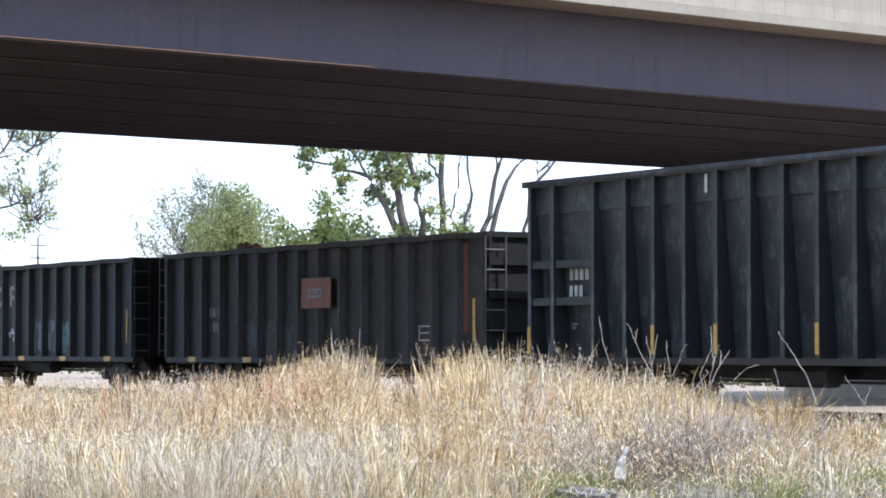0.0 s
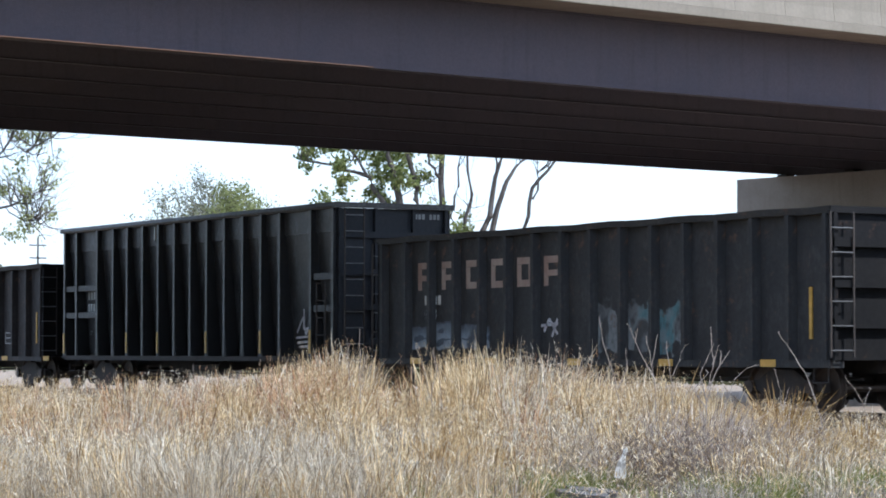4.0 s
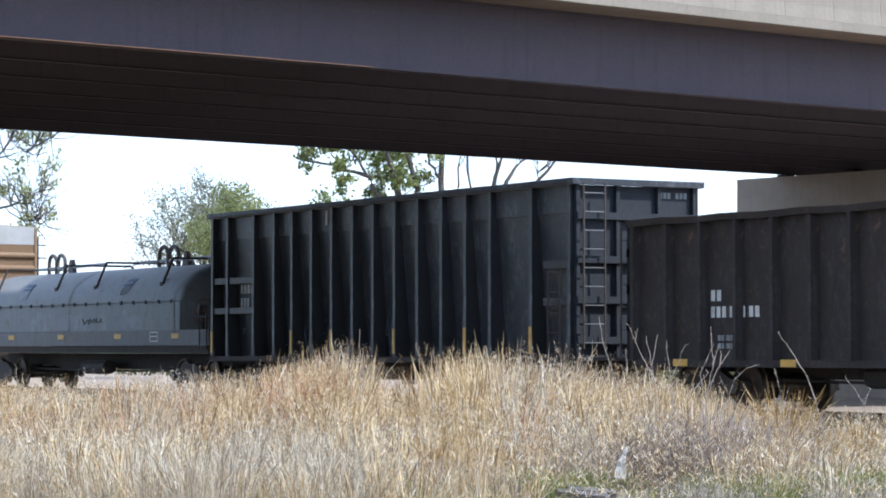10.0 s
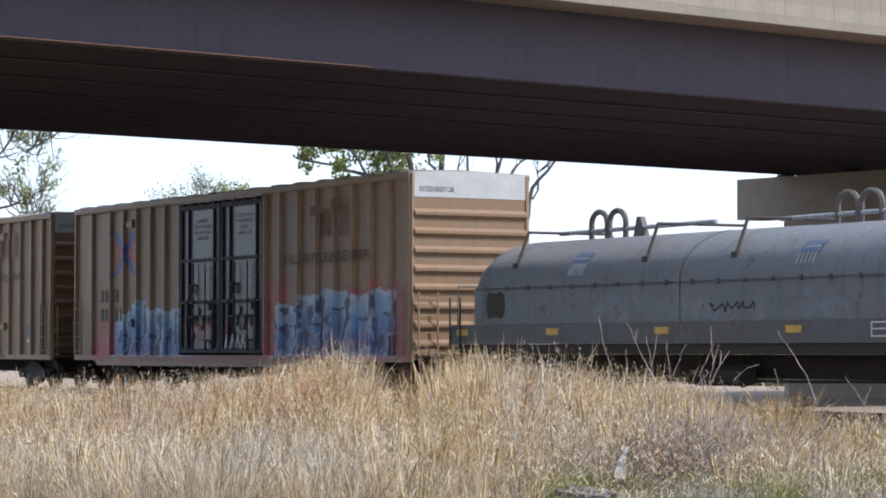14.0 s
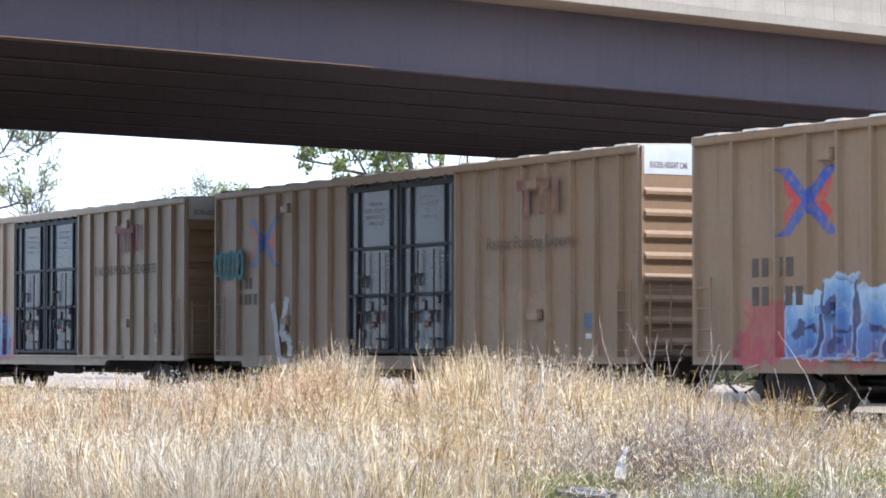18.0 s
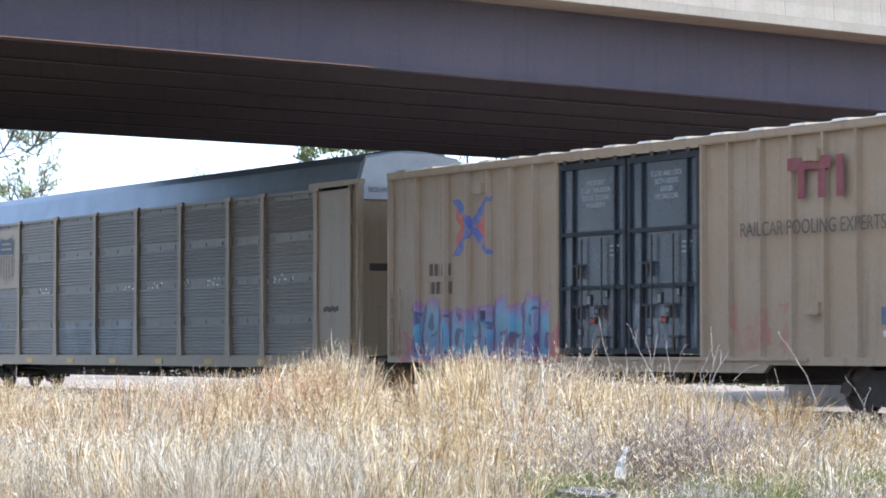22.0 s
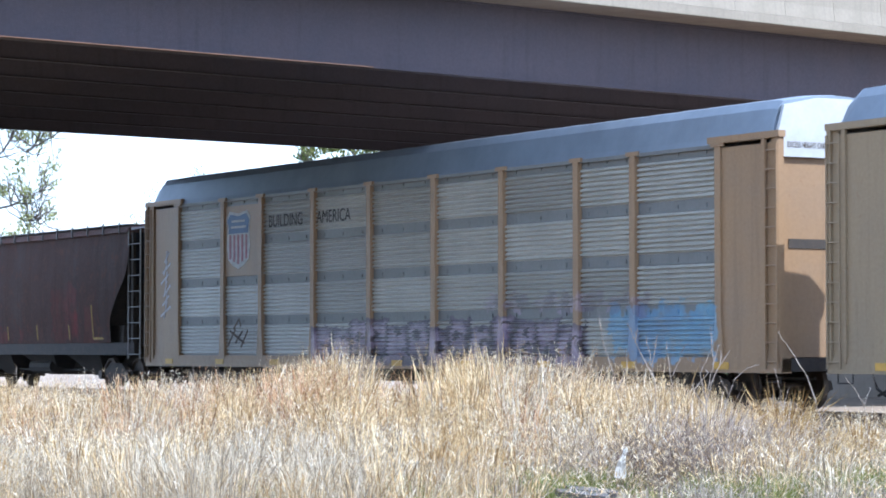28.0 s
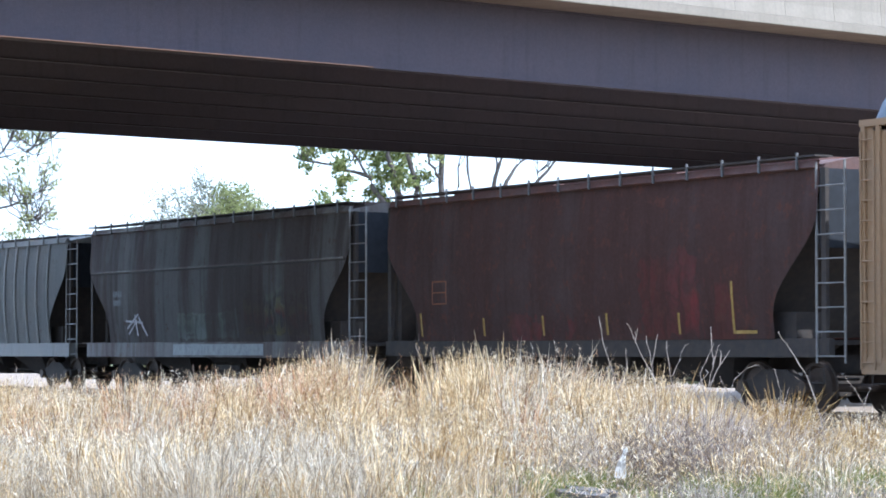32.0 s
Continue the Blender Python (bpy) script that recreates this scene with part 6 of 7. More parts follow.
    pale_m, blue_m = plain("pale_emblem", (0.27, 0.27, 0.285), 0.8, 0, (0.17, 0.175, 0.18), 5), plain("faded_blue", (0.07, 0.11, 0.20), 0.8, 0, (0.13, 0.15, 0.18), 5)
    for xx, fresh in ((h0 + 3.7, False), (h0 + 11.0, True)):
        bm = bmesh.new()
        for i in range(5 if fresh else 1):
            on_arch(bm, xx - 0.27 + 0.11 * i, xx - (0.21 if fresh else -0.27) + 0.11 * i, 0.24 if fresh else 0.20, 0.46)
        on_arch(bm, xx - 0.22, xx + 0.22, 0.55, 0.59)
        part("faded_emblem", bm, pale_m, hood)
        bm = bmesh.new()
        on_arch(bm, xx - 0.29, xx + 0.29, 0.47, 0.545)
        on_arch(bm, xx - 0.29, xx + 0.29, 0.595, 0.70)
        part("faded_emblem", bm, blue_m, hood)
    bm = bmesh.new()
    pts = [(h0 + 0.75 + 0.27 * math.cos(a), 1.92 + 0.25 * math.sin(a) + 0.06 * math.sin(3 * a)) for a in np.linspace(0, 2 * math.pi, 15)[:-1]]
    prism(bm, [(h0 + 0.75 + 1.35 * (a - h0 - 0.75), 1.92 + 1.25 * (b - 1.92)) for a, b in pts], -1.508, -1.502, "y")
    part("paint_patch", bm, M_UNDER, hood, "black overpainted patch")
    for xx in (x0 + 0.5, x0 + 4.0, x0 + 7.8, x0 + 11.8, x1 - 2.0):
        piece("reflector", S["reflector_flat"], car, xx, -1.522, 1.3)
    plate_box(car, x1 - 3.6, 1.22, 0.5, 0.26, -1.522, M_WHITE)
    for sg in (-1, 1):
        xe = sg * L / 2
        ladder(car, xe - sg * 0.25, -1.56, 1.0, 2.1, 0.42, "x", 0.36)
        bm = bmesh.new()
        tube(bm, [(xe - sg * 0.1, -1.4, 1.5), (xe - sg * 0.1, -1.4, 2.35), (xe - sg * 0.1, 1.4, 2.35), (xe - sg * 0.1, 1.4, 1.5)], 0.02, 5)
        part("end_rail", bm, M_RUNG, car)
    bm = bmesh.new()
    tube(bm, [(x1 - 0.7, -1.36, 1.5), (x1 - 0.7, -1.36, 2.05)], 0.06, 6)
    box(bm, x1 - 0.82, x1 - 0.64, -1.46, -1.26, 1.9, 2.14)
    part("brake_stand", bm, M_UNDER, car)
    brake_wheel(car, x1 - 0.6, -1.36, 2.02, M_RUSTWHEEL)
    return car, L


# ---------- autoracks ----------
def autorack(front, rear, posts, tone, dusty, panel_tone, panel_dusty, label, ridges, strip_tone, tags=(), glossy=0.45, relief=0.065, metal=0.35):
    car, L = railcar("autorack", front, rear, label, "autorack", "autoracks of the train", 3.0, 0.42)
    mid = (front + rear) / 2
    frame_m = paint("autorack_frame_paint", tone, dusty, (0.2, 0.09, 0.035), 0.55, 0, 0.6, 0.2, 0.35, 0.15, tags)
    panel_m = paint("galvanised_panel", panel_tone, panel_dusty, (0.2, 0.15, 0.1), glossy, metal, 0.6, 0.06, 0.3, 0.03, tags, 0.0, None, None, 0.55)
    strip_m = paint("flat_strip", strip_tone, tuple(0.8 * v for v in strip_tone), (0.2, 0.14, 0.09), 0.6, 0.1, 0.6, 0.08, 0.3, 0.1, tags)
    roof_m = plain("autorack_roof", (0.21, 0.25, 0.30), 0.42, 0.3, (0.16, 0.19, 0.23), 0.8)
    x0, x1 = -L / 2, L / 2
    zb, zt = 1.0, 4.80
    px = [p - mid for p in posts]
    rows = ((1.03, 1.75), (1.97, 2.72), (2.94, 3.70), (3.92, 4.68))
    strips = ((1.75, 1.97), (2.72, 2.94), (3.70, 3.92), (4.68, 4.80))
    # inner wall behind the panels on both sides
    for sg in (-1, 1):
        bm = bmesh.new()
        box(bm, x0 + 0.6, x1 - 0.6, min(sg * 1.40, sg * 1.36), max(sg * 1.40, sg * 1.36), zb, zt)
        part("inner_wall", bm, strip_m, car)
        bm = bmesh.new()
        box(bm, x0, x1, min(sg * 1.53, sg * 1.3), max(sg * 1.53, sg * 1.3), 0.72, 1.0)
        part("side_sill", bm, frame_m if sg < 0 else M_UNDER, car)
        bm = bmesh.new()
        box(bm, x0 + 0.3, x1 - 0.3, min(sg * 1.5, sg * 1.38), max(sg * 1.5, sg * 1.38), zt, zt + 0.07)
        part("roof_rail", bm, strip_m, car)

    def panel(xa, xb, z0, z1):
        bm = bmesh.new()
        pts = []
        b = (z1 - z0) / ridges
        for i in range(ridges):
            a = z0 + b * i
            pts += [(-1.48 + relief, a), (-1.48 + relief, a + 0.2 * b), (-1.485, a + 0.38 * b), (-1.475, a + 0.74 * b)]
        pts += [(-1.48 + relief, z1), (-1.405, z1), (-1.405, z0)]
        prism(bm, pts, xa, xb)
        part("panel", bm, panel_m, car)

    for i in range(len(px) - 1):
        w = px[i + 1] - px[i]
        for j, (za, zc) in enumerate(rows):
            if i == 1 and j >= 2:
                continue
            panel(px[i], px[i + 1], za, zc)
        for za, zc in strips:
            bm = bmesh.new()
            box(bm, px[i], px[i + 1], -1.44, -1.405, za + 0.004, zc - 0.004)
            for k in range(3):
                xx = px[i] + w * (k + 0.5) / 3
                box(bm, xx - 0.02, xx + 0.02, -1.46, -1.44, za + 0.05, za + 0.13)
            part("strip", bm, strip_m, car)
    # emblem board in the second bay
    bm = bmesh.new()
    box(bm, px[1], px[2], -1.49, -1.405, 2.95, 4.68)
    part("emblem_board", bm, frame_m, car)
    # posts, flared at the foot
    for p in px:
        for sg in (-1, 1):
            bm = bmesh.new()
            prism(bm, [(p + a, z) for a, z in ((-0.16, 0.92), (-0.15, 1.1), (-0.09, 1.75), (-0.09, zt + 0.02), (0.09, zt + 0.02), (0.09, 1.75), (0.15, 1.1), (0.16, 0.92))], min(sg * 1.54, sg * 1.40), max(sg * 1.54, sg * 1.40), "y")
            box(bm, p - 0.2, p + 0.2, min(sg * 1.55, sg * 1.40), max(sg * 1.55, sg * 1.40), zt + 0.02, zt + 0.10)
            part("post", bm, frame_m, car)
    # end frames with their ladders and end doors
    for sg, edge in ((-1, px[0]), (1, px[-1])):
        xe = sg * L / 2
        bm = bmesh.new()
        a, b = sorted((edge, xe - sg * 0.06))
        box(bm, a + 0.02, b, -1.50, -1.40, zb, zt + 0.08)
        part("end_panel", bm, frame_m, car, "painted sheet steel end panel")
        bm = bmesh.new()
        for xx in (xe - sg * 0.42, xe - sg * 0.03):
            box(bm, min(xx, xx - sg * 0.1), max(xx, xx - sg * 0.1), -1.55, -1.42, 0.9, zt + 0.1)
        a, b = sorted((edge + sg * 0.02 - sg * 0.3, xe))
        box(bm, a, b, -1.56, -1.40, zt + 0.082, zt + 0.2)
        part("end_frame", bm, frame_m, car)
        ladder(car, xe - sg * 0.22, -1.57, 0.8, zt, 0.34, "x", 0.34, frame_m)
        bm = bmesh.new()
        box(bm, min(xe - sg * 0.3, xe - sg * 0.36), max(xe - sg * 0.3, xe - sg * 0.36), -1.39, 1.39, zb, 4.55)
        door = part("end_door", bm, frame_m, car)
        bm = bmesh.new()
        for yy in (-1.3, -0.05, 0.05, 1.3):
            box(bm, min(xe - sg * 0.3, xe - sg * 0.28), max(xe - sg * 0.3, xe - sg * 0.28), yy - 0.03, yy + 0.03, zb, 4.55)
        part("door_rib", bm, frame_m, door)
        bm = bmesh.new()
        box(bm, min(xe - sg * 0.3, xe - sg * 0.285), max(xe - sg * 0.3, xe - sg * 0.285), -1.12, -0.14, 2.93, 3.1)
        part("door_slot", bm, M_UNDER, door, "dark slot across the end door")
        bm = bmesh.new()
        crown = 1.0 if sg > 0 else 0.3
        prism(bm, [(-1.40, 4.555), (1.40, 4.555)] + [(yy, 4.80 + crown * (z - 4.80)) for yy, z in ((1.40, 4.98), (1.25, 5.48), (0.5, 5.63), (-0.5, 5.63), (-1.25, 5.48), (-1.40, 4.98))], min(xe - sg * 0.22, xe - sg * 0.3), max(xe - sg * 0.22, xe - sg * 0.3))
        part("end_band", bm, plain("white_end_band", (0.46, 0.48, 0.50), 0.5, 0, (0.40, 0.41, 0.42), 3), car, "white band across the upper end")
        bm = bmesh.new()
        box(bm, min(xe - sg * 0.5, xe), max(xe - sg * 0.5, xe), -1.5, 1.5, 0.75, 0.98)
        part("end_sill", bm, M_UNDER, car)
        text(car, "EXCESS HEIGHT CAR", 0.15, xe - sg * 0.215, -1.2 if sg > 0 else 1.2, 4.72, 90 if sg > 0 else -90, M_DARKPRINT, 0.6)
    # roof with hipped ends and cross corrugations
    prof = [(-1.50, zt + 0.07), (-1.46, zt + 0.17), (-1.32, 5.42), (-1.20, 5.58), (-0.5, 5.70), (0, 5.73), (0.5, 5.70), (1.20, 5.58), (1.32, 5.42), (1.46, zt + 0.17), (1.50, zt + 0.07)]
    bm = bmesh.new()
    rowsv = []
    xs = [(x0 + 0.22, 0.35), (x0 + 0.32, 0.75), (x0 + 0.6, 1.0)] + [(x0 + 0.6 + (L - 1.2) * i / 52, 1.0) for i in range(1, 52)] + [(x1 - 0.6, 1.0), (x1 - 0.45, 0.98), (x1 - 0.32, 0.96)]
    for k, (xx, sc) in enumerate(xs):
        wob = 0.006 * (k % 2)
        rowsv.append([bm.verts.new((xx, y * (0.97 + 0.03 * sc), zt + 0.07 + (z - zt - 0.07) * sc + wob * (z > zt + 0.1))) for y, z in prof])
    for a, b in zip(rowsv, rowsv[1:]):
        for i in range(len(prof) - 1):
            bm.faces.new((a[i], a[i + 1], b[i + 1], b[i]))
    bm.faces.new(rowsv[0])
    bm.faces.new(rowsv[-1][::-1])
    part("roof", bm, roof_m, car, "curved blue-grey galvanised roof")
    for i in range(9):
        piece("reflector", S["reflector_flat"], car, x0 + 1.5 + 3.0 * i, -1.532, 0.78)
    return car, L


def shield(car, x0, x1, z0, z1, y, faded=False):
    """A striped shield emblem in plain shapes: blue top, red and white stripes, pale rim."""
    xc, w, h = (x0 + x1) / 2, x1 - x0, z1 - z0

    def outline(s):
        pts = [(-0.5, 0.86), (-0.36, 0.98), (0, 0.93), (0.36, 0.98), (0.5, 0.86), (0.44, 0.70), (0.48, 0.40), (0.42, 0.16), (0.22, 0.06), (0, 0.0), (-0.22, 0.06), (-0.42, 0.16), (-0.48, 0.40), (-0.44, 0.70)]
        return [(xc + a * w * s, z0 + h * (0.5 + (b - 0.5) * s)) for a, b in pts]
    mw = plain("shield_white", (0.56, 0.56, 0.56) if not faded else (0.30, 0.25, 0.175), 0.6)
    mb = plain("shield_blue", (0.09, 0.16, 0.32) if not faded else (0.05, 0.06, 0.09), 0.6)
    mr = plain("shield_red", (0.34, 0.13, 0.17) if not faded else (0.21, 0.125, 0.09), 0.6)
    bm = bmesh.new()
    prism(bm, outline(1.0), y - 0.006, y, "y")
    sh = part("shield_emblem", bm, mw, car, "striped shield emblem")
    bm = bmesh.new()
    top = outline(0.9)[:6] + [(xc + 0.41 * w, z0 + 0.6 * h), (xc - 0.41 * w, z0 + 0.6 * h)] + [outline(0.9)[13]]
    prism(bm, top, y - 0.011, y - 0.006, "y")
    part("blue_field", bm, mb, sh)
    for i, ww in ((0, 0.54), (1, 0.62)):
        bm = bmesh.new()
        z = z0 + h * (0.79 - 0.10 * i)
        box(bm, xc - ww * w / 2, xc + ww * w / 2, y - 0.013, y - 0.011, z, z + 0.035 * h)
        part("letter_bar", bm, mw, sh)
    for i in range(5):
        xx = xc + (i - 2) * 0.165 * w
        lo = z0 + h * (0.08 + 0.045 * abs(i - 2))
        bm = bmesh.new()
        box(bm, xx - 0.042 * w, xx + 0.042 * w, y - 0.011, y - 0.006, lo, z0 + 0.58 * h)
        part("stripe", bm, mr, sh)


# ---------- covered hoppers ----------
def covered_hopper(front, rear, tone, dusty, rust, label, rusty=0.4, tags=(), seam=False, ribs=0, zt=4.28, runs=None, dark_sill=False):
    car, L = railcar("covered_hopper", front, rear, label, "hopper car", "covered hoppers of the train", 2.0)
    body = paint("hopper_paint", tone, dusty, rust, 0.7, 0, 0.7, rusty, 0.55, 0.2, tags, 0.02, None, runs)
    x0, x1 = -L / 2, L / 2
    # sides bulge a little between sill and roof, and step in at both ends over the slope sheets
    zs = [1.32, 1.5, 1.75, 1.95, 2.15, 2.35, 2.55, 2.75, 2.95, 3.15, 3.35, 3.55, 3.8, 4.0, zt]
    def inset(z):
        k = min(1.0, max(0.0, (z - 1.75) / 1.75))
        return 1.5 - 1.28 * k * k * (3 - 2 * k)
    def bulge(z):
        return 1.42 + 0.12 * math.sin(math.pi * min(1, max(0, (z - 1.2) / 3.2)))
    for sg in (-1, 1):
        bm = bmesh.new()
        cols = 22
        grid = []
        for z in zs:
            row = []
            for i in range(cols + 1):
                xx = x0 + inset(z) + (L - 2 * inset(z)) * i / cols
                row.append(bm.verts.new((xx, sg * bulge(z), z)))
            grid.append(row)
        for a, b in zip(grid, grid[1:]):
            for i in range(cols):
                bm.faces.new((a[i], a[i + 1], b[i + 1], b[i]))
        bmesh.ops.solidify(bm, geom=bm.faces[:], thickness=0.03)
        part("side_sheet", bm, body, car, "" if sg > 0 else "streaked side sheet")
        bm = bmesh.new()
        ys = 1.42 if dark_sill else 1.5
        box(bm, x0, x1, min(sg * ys, sg * 1.3), max(sg * ys, sg * 1.3), 0.95 if not dark_sill else 1.0, 1.33)
        part("side_sill", bm, M_UNDER if dark_sill else body, car)
        bm = bmesh.new()
        prism(bm, [(sg * 1.44, zt - 0.02), (sg * 1.52, zt + 0.01), (sg * 1.46, zt + 0.13), (sg * 1.36, zt + 0.13)], x0 + 0.3, x1 - 0.3)
        part("roof_rail", bm, body, car)
    if seam:
        bm = bmesh.new()
        box(bm, x0 + 0.4, x1 - 0.4, -1.575, -1.52, 3.22, 3.26)
        part("seam", bm, body, car)
        bm = bmesh.new()
        box(bm, x0 + 0.4, x1 - 0.4, -1.552, -1.52, 3.17, 3.215)
        part("seam_lap", bm, M_UNDER, car)
    for i in range(ribs):
        bm = bmesh.new()
        xx = x0 + 1.5 + (L - 3.0) * i / (ribs - 1)
        tube(bm, [(xx, -bulge(z) - 0.02, z) for z in zs], 0.05, 5)
        part("rib", bm, body, car)
    bm = bmesh.new()
    prism(bm, [(-1.44, zt + 0.04), (-0.6, zt + 0.22), (0.6, zt + 0.22), (1.44, zt + 0.04), (1.4, zt), (-1.4, zt)], x0 + 0.32, x1 - 0.32)
    roof = part("roof", bm, body, car)
    for i in range(3):
        bm = bmesh.new()
        box(bm, x0 + 1.2 + i * (L - 2.4) / 3, x0 + 0.8 + (i + 1) * (L - 2.4) / 3, -0.35, 0.35, zt + 0.221, zt + 0.32)
        part("hatch", bm, body, roof)
    # roof walk on small pale brackets
    for yy in (-1.36, 1.36):
        bm = bmesh.new()
        box(bm, x0 + 0.2, x1 - 0.2, yy - 0.2, yy + 0.2, zt + 0.19, zt + 0.225)
        part("running_board", bm, M_UNDER, roof)
    bm = bmesh.new()
    box(bm, -0.02, 0.02, -1.58, -1.54, -0.14, 0.16)
    br = mesh_of("bracket", bm, M_RUNG)
    for i in range(14):
        piece("bracket", br, roof, x0 + 0.7 + (L - 1.4) * i / 13, 0, zt + 0.12)
    # slope sheets, end posts, ladders, bins below
    for sg in (-1, 1):
        xe = sg * L / 2
        # slope sheet coloured dark to carry the shade of the end recess
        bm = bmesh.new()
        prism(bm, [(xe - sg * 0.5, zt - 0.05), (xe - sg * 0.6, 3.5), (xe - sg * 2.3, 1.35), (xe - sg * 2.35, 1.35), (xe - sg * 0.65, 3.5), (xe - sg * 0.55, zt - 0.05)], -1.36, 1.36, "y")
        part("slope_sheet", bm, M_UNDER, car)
        # added blue-black sheet that stands for the shade behind the end posts
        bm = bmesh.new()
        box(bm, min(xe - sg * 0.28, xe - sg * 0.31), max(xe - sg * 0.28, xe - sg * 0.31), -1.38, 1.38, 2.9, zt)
        part("end_sheet", bm, plain("end_recess_shade", (0.018, 0.023, 0.032), 0.85), car)
        bm = bmesh.new()
        for yy in (-1.42, -0.3, 0.22, 1.34):
            box(bm, xe - 0.06 - sg * 0.15, xe + 0.06 - sg * 0.15, yy, yy + 0.08, 1.28, zt)
        box(bm, min(xe - sg * 0.05, xe - sg * 0.6), max(xe - sg * 0.05, xe - sg * 0.6), -1.42, 1.42, 1.22, 1.30)
        part("end_post", bm, M_UNDER, car)
        if sg > 0:
            ladder(car, xe + 0.10, -1.46, 0.9, zt + 0.1, 0.78, "x", 0.42, M_PALERUNG)
        bm = bmesh.new()
        box(bm, min(xe - sg * 1.2, xe - sg * 2.2), max(xe - sg * 1.2, xe - sg * 2.2), -1.2, -0.6, 1.32, 1.8)
        part("brake_cylinder", bm, M_UNDER, car)
        brake_wheel(car, xe - sg * 0.02, 0.6, 2.6)
    for i in range(3):
        xc = (i - 1) * (L - 5.5) / 3
        bm = bmesh.new()
        v = [bm.verts.new(p) for p in [(xc - 1.6, -1.3, 1.3), (xc + 1.6, -1.3, 1.3), (xc + 1.6, 1.3, 1.3), (xc - 1.6, 1.3, 1.3), (xc - 0.4, -0.5, 0.42), (xc + 0.4, -0.5, 0.42), (xc + 0.4, 0.5, 0.42), (xc - 0.4, 0.5, 0.42)]]
        for f in ((0, 1, 5, 4), (1, 2, 6, 5), (2, 3, 7, 6), (3, 0, 4, 7), (4, 5, 6, 7), (3, 2, 1, 0)):
            bm.faces.new([v[k] for k in f])
        part("discharge_bin", bm, M_UNDER, car)
    return car, L


# ================= the train =================
def spray(bm, car, material, label="sprayed tag in quick strokes"):
    tagged(part("sprayed_tag", bm, material, car, label), kind="stuff")


def train():
    # tall gondola that leads
    f, r = -29.7, -45.97
    tall_gondola(f, r, (0.022, 0.026, 0.031), (0.046, 0.049, 0.052), "tall black steel gondola car with deep side ribs")
    # low gondola with a red plate
    f, r = -47.7, -63.7
    car, L = low_gondola(f, r, (0.032, 0.029, 0.029), (0.060, 0.050, 0.043), "low dark brown gondola car with a red sign plate", 15,
                         ((-4.0, -1.0, 1.1, 1.8, [(0.2, 0.22, 0.22), (0.05, 0.05, 0.05), (0.12, 0.13, 0.13)], 2.0, 0.4),))
    m = (f + r) / 2
    bm = bmesh.new()
    box(bm, -55.92 - m, -54.47 - m, -1.575, -1.552, 2.10, 2.80)
    sign = part("sign_plate", bm, plain("faded_red_sign", (0.26, 0.085, 0.055), 0.7, 0, (0.16, 0.07, 0.05), 3), car, "faded red sign plate with a pale emblem")
    bm = bmesh.new()
    for a in ((-0.35, 0.30, 0.30, 0.36), (-0.35, 0.30, 0.14, 0.20), (-0.35, -0.28, 0.2, 0.3), (0.24, 0.30, 0.2, 0.3), (-0.1, 0.1, 0.22, 0.28)):
        box(bm, -55.2 - m + a[0], -55.2 - m + a[1], -1.582, -1.575, 2.2 + a[2], 2.2 + a[3])
    part("sign_emblem", bm, M_FADED, sign)
    stencil(car, -61.3 - m, 1.95, 0.24, -1.385, [(0.5, 0.5, 0, 0.5, 0.5), (0, 0, 0, 0.5, 0.5)], M_FADED)
    plate_box(car, -50.7 - m, 1.33, 0.6, 0.33, -1.385, M_WHITE)
    bm = bmesh.new()
    rub = np.random.default_rng(9)
    for i in range(26):
        q = rub.random()
        cx, cy, cz, w = -60.55 + 1.3 * q - m, -1.18 + 0.5 * rub.random(), 3.46 + (0.32 - 0.22 * q) * rub.random(), 0.07 + 0.10 * rub.random()
        ring = [bm.verts.new((cx + w * math.cos(k * 1.26) * (0.6 + 0.6 * rub.random()), cy + w * math.sin(k * 1.26), cz + 0.06 * rub.normal())) for k in range(5)]
        tip, foot = bm.verts.new((cx, cy, cz + w)), bm.verts.new((cx, cy, cz - 0.2))
        for k in range(5):
            bm.faces.new((ring[k], ring[(k + 1) % 5], tip))
            bm.faces.new((ring[(k + 1) % 5], ring[k], foot))
    part("scrap_load", bm, plain("rusty_scrap", (0.16, 0.08, 0.05), 0.9), car)
    bm = bmesh.new()
    box(bm, -49.0 - m, -48.6 - m, -1.4, -1.36, 1.5, 3.4)
    part("rust_patch", bm, plain("bare_rust", (0.15, 0.058, 0.032), 0.9, 0, (0.09, 0.042, 0.03), 2), car, "vertical rust-red patch")
    # low gondola with big pale letters
    f, r = -65.8, -81.7
    m = (f + r) / 2
    car, L = low_gondola(f, r, (0.028, 0.028, 0.029), (0.052, 0.048, 0.044), "low black gondola car with big pale letter blocks and tags", 15,
                         ((-80.6 - m, -77.2 - m, 1.15, 1.75, [(0.07, 0.09, 0.12), (0.42, 0.46, 0.50), (0.30, 0.36, 0.42), (0.10, 0.12, 0.15)], 1.6, 0.75),
                          (-73.4 - m, -70.2 - m, 1.1, 2.0, [(0.25, 0.30, 0.30), (0.12, 0.28, 0.30), (0.30, 0.32, 0.32), (0.06, 0.06, 0.06)], 1.5, 0.6)))
    x = -80.2 - m
    worn = plain("worn_letter_paint", (0.34, 0.27, 0.22), 0.8, 0, (0.24, 0.14, 0.10), 2)
    for i in range(6):
        bm = bmesh.new()
        xa = x + i * 1.02
        box(bm, xa, xa + 0.6, -1.388, -1.382, 2.88, 3.02)
        box(bm, xa, xa + 0.16, -1.388, -1.382, 2.42, 2.875)
